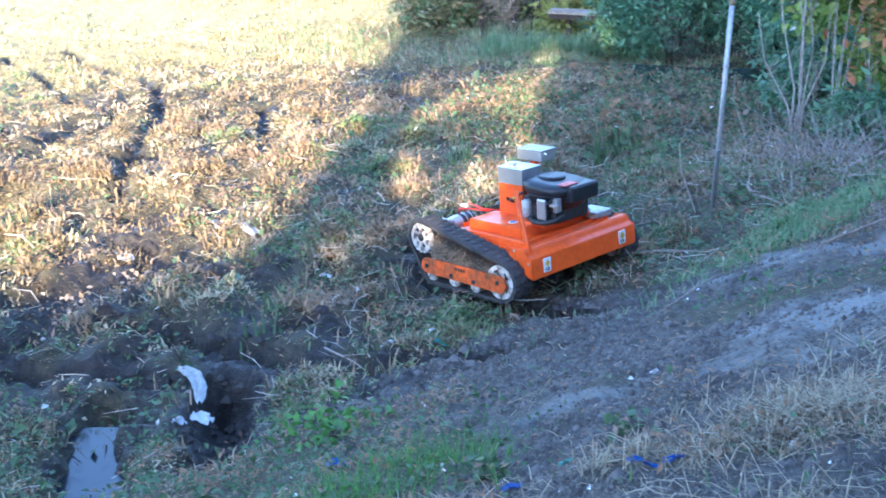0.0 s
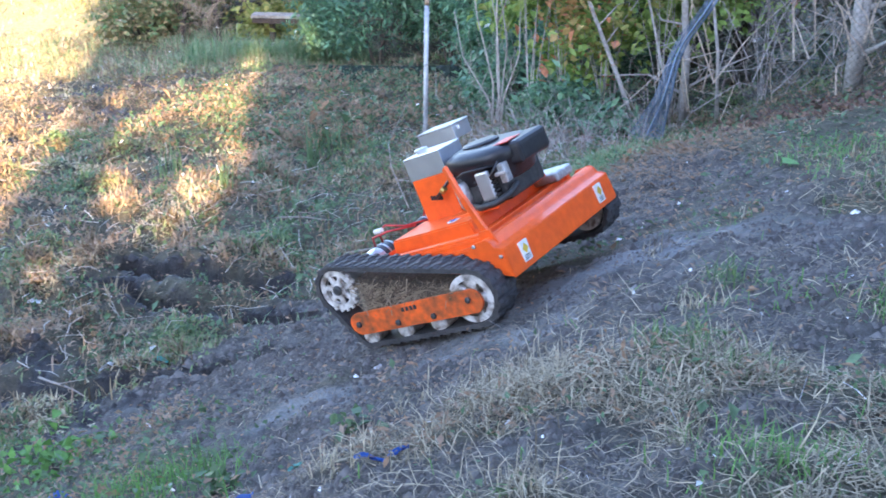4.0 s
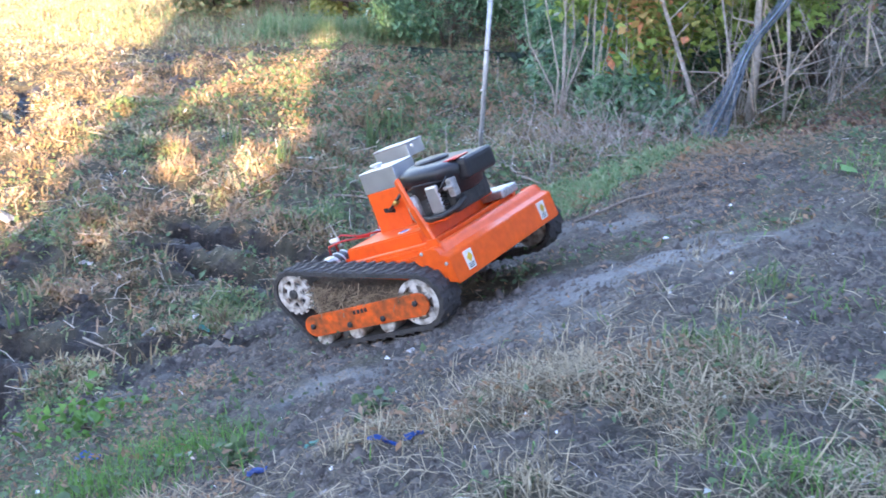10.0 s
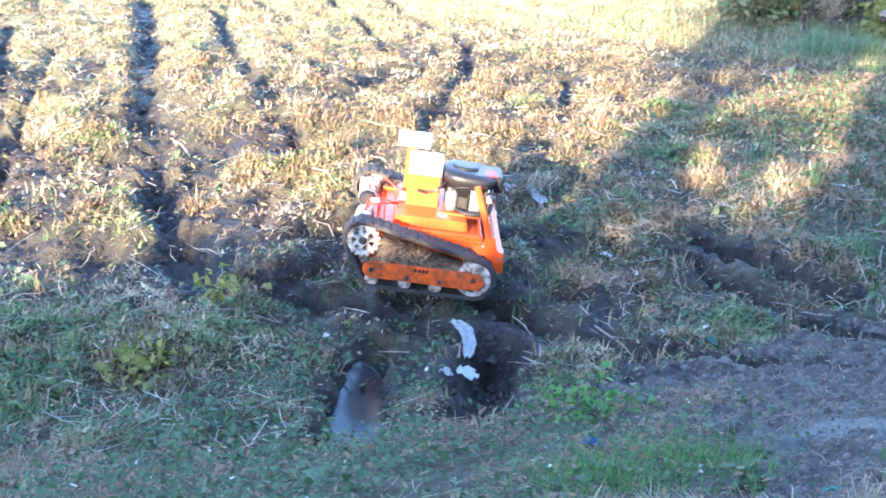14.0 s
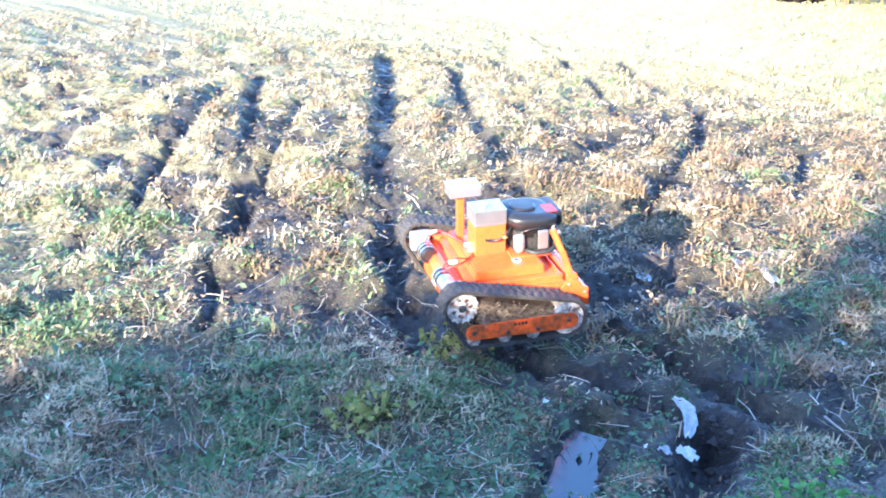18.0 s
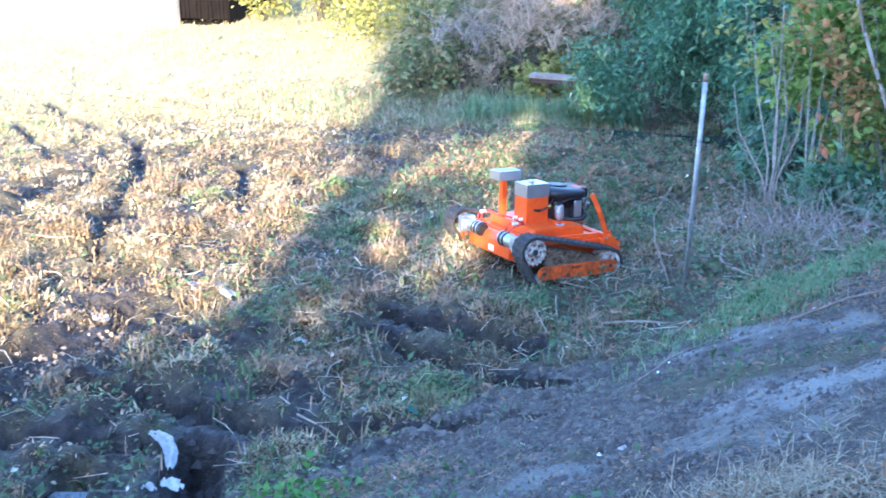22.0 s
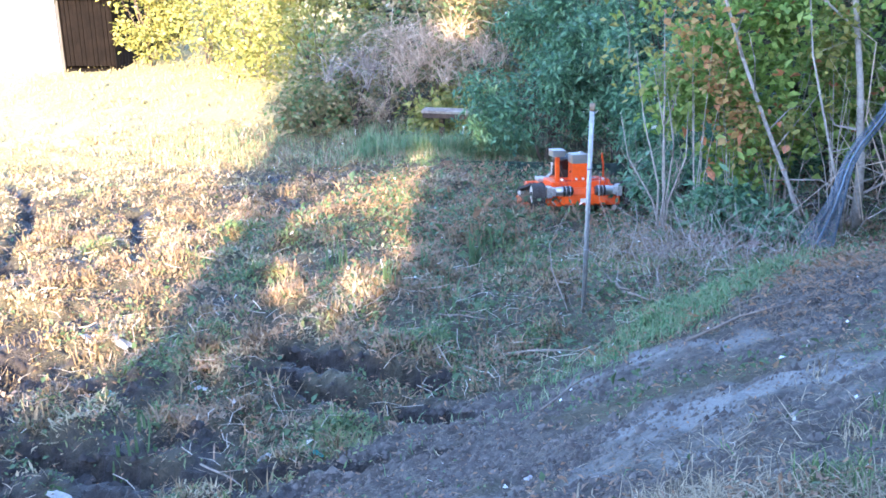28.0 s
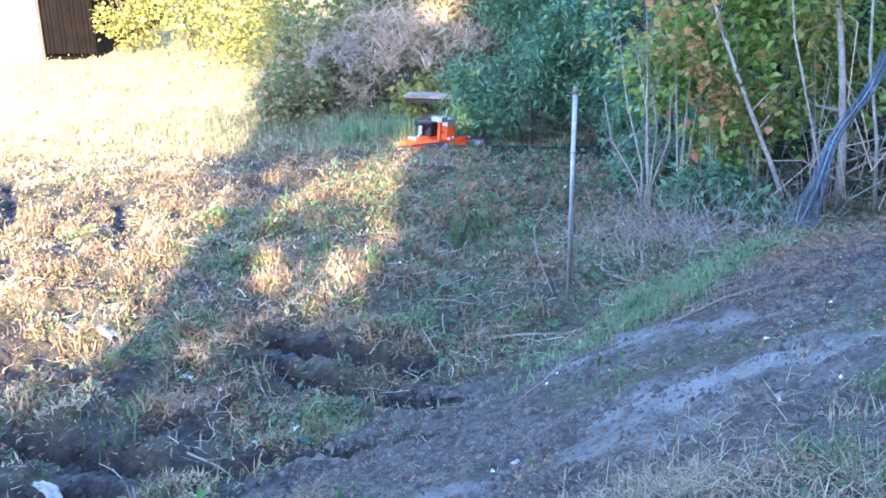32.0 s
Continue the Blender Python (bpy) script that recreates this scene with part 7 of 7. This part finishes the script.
def leafy(x, y, n, h, size, mat, label, spread=0.12):
    ob = stand("plant", label, "plant", x, y, "", 0.01)
    q = np.stack([rng.normal(0, spread, n), rng.normal(0, spread, n), np.abs(rng.normal(0, h * 0.5, n)) + 0.02], -1)
    mesh_part("leaves", quads("leaves", leaves_at(q, size, -0.3), LEAF_FACES, mat, False), ob)
    bm = bmesh.new()
    stems(bm, 6, h, spread, 0.004, int(x * 100))
    part("stem", bm, bark_dark, ob)


def weed_clump(x, y, wide, tall, mat, label, n=70):
    """A dead weed standing in a loose dome: bent stalks with narrow curled leaves on them."""
    ob = stand("weed_clump", label, "weed", x, y, "dead weed clumps", 0.0)
    bx, by = rng.normal(0, wide * 0.45, n), rng.normal(0, wide * 0.45, n)
    off = np.hypot(bx, by) / wide
    base = np.stack([bx, by, height(bx + x, by + y) - ob.location.z - 0.005 + rng.random(n) * tall * 0.5 * np.exp(-2 * off**2)], -1)
    broad = rng.random(n) < 0.5
    v = blade_verts(base, tall * rng.uniform(0.35, 0.9, n) * np.where(broad, 0.6, 1.0), (0.006 + 0.0005 * math.hypot(x, y)) * rng.uniform(0.7, 1.5, n) * np.where(broad, 2.2, 1.0), np.abs(rng.normal(0.35, 0.3, n)) + 0.5 * off, rng.normal(0.7, 0.6, n))
    tagged(mesh_part("foliage", quads("foliage", v, BLADE_FACES, mat), ob), kind="stuff")
    bm = bmesh.new()
    stems(bm, 4, tall * 0.9, wide * 0.6, 0.004, int(abs(x) * 100))
    part("stem", bm, dead_wood, ob)


CLUMPS = [(-4.31, 6.79, 0.22, 0.22), (-3.72, 7.02, 0.18, 0.20), (-4.16, 7.50, 0.18, 0.18), (-5.0, 6.1, 0.14, 0.22), (-5.2, 7.5, 0.2, 0.2), (-5.9, 8.1, 0.22, 0.22), (-6.3, 8.4, 0.2, 0.2), (-6.35, 7.2, 0.2, 0.22), (-6.9, 6.4, 0.18, 0.24), (-6.3, 5.6, 0.18, 0.18), (-7.4, 6.2, 0.2, 0.2),
          (-4.5, 7.9, 0.16, 0.18), (-5.1, 8.9, 0.2, 0.2), (-5.6, 9.6, 0.22, 0.2), (-3.9, 8.6, 0.18, 0.18), (-3.4, 8.2, 0.14, 0.16), (-4.0, 9.8, 0.2, 0.2), (-3.2, 9.2, 0.16, 0.16), (-2.6, 9.5, 0.16, 0.18), (-2.2, 10.3, 0.18, 0.18)]
rs = random.Random(41)
while len(CLUMPS) < 110:
    a, r = radians(rs.uniform(-4, 58)), rs.uniform(6.5, 16)
    x, y = -r * math.sin(a), r * math.cos(a)
    if bank_s(x, y) < -0.8 and float(mounds(x, y)) > 0.5 and float(masks(np.array([x]), np.array([y]))[1][0]) < 0.2 and y > 5.2:
        CLUMPS.append((x, y, rs.uniform(0.12, 0.24), rs.uniform(0.13, 0.24)))
for k, (x, y, wide, tall) in enumerate(CLUMPS):
    mat, lab = (tan_tuft_mat, "dry tan weed clump standing in the field") if k % 3 or x < -4.5 else (brown_tuft_mat, "withered brown weed clump standing in the field")
    weed_clump(x, y, wide, tall, mat, lab, 60 if k > 20 else 90)


for x, y, n, h, size, mat, lab, sp in ((-1.78, 4.78, 120, 0.12, 0.06, grass_mat, "pale green leafy weed", 0.12), (-4.70, 4.68, 150, 0.16, 0.07, yellow_green, "pale yellow green leafy weed", 0.11), (-4.95, 5.75, 120, 0.14, 0.07, yellow_green, "yellowing leafy weed in sunlight", 0.12),
                                       (-4.45, 6.9, 90, 0.16, 0.05, brown_stalk_mat, "brown dried weed clump", 0.10), (-4.2, 7.4, 90, 0.16, 0.05, brown_stalk_mat, "brown dried weed clump", 0.1), (-5.4, 4.3, 90, 0.1, 0.06, weed_mat, "green leafy weed in the mud", 0.14),
                                       (-6.2, 3.9, 90, 0.1, 0.06, weed_mat, "green leafy weed in the mud", 0.16), (-3.6, 4.0, 120, 0.1, 0.06, weed_mat, "green leafy weed near the puddle", 0.16), (3.35, 3.05, 90, 0.12, 0.05, grass_mat, "bright green leafy weed", 0.07),
                                       (-0.75, 3.55, 40, 0.06, 0.05, weed_mat, "small green weed in the dirt", 0.05), (-0.28, 3.62, 30, 0.05, 0.05, weed_mat, "small green weed in the dirt", 0.05), (0.25, 9.3, 60, 0.1, 0.06, weed_mat, "green weed by the post", 0.15)):
    leafy(x, y, n, h, size, mat, lab, sp)

# loose clippings sticking out of the packed tracks
for sy in (-1, 1):
    n = 750
    u, w = rng.random(n), rng.random(n)
    x = -0.33 + 0.60 * u
    z = 0.15 + (0.36 - 0.15 * u - 0.14) * w
    a, ln, wd = rng.normal(0, 0.6, n), rng.uniform(0.012, 0.055, n), rng.uniform(0.0012, 0.0034, n)
    c = np.stack([x, sy * (Y_OUT - 0.012 + rng.normal(0, 0.010, n)), z], -1)
    d = np.stack([np.cos(a), sy * rng.normal(0.05, 0.35, n), np.sin(a)], -1) * ln[:, None]
    o = np.stack([-np.sin(a), np.zeros(n), np.cos(a)], -1) * wd[:, None]
    tagged(mesh_part("loose_clipping", quads("loose_clipping", np.stack([c - d - o, c + d - o, c + d + o, c - d + o], 1), [(0, 1, 2, 3)], packed_straw_mat, False), mower, "brown straw shreds stuck in the track"), kind="stuff")

motions()
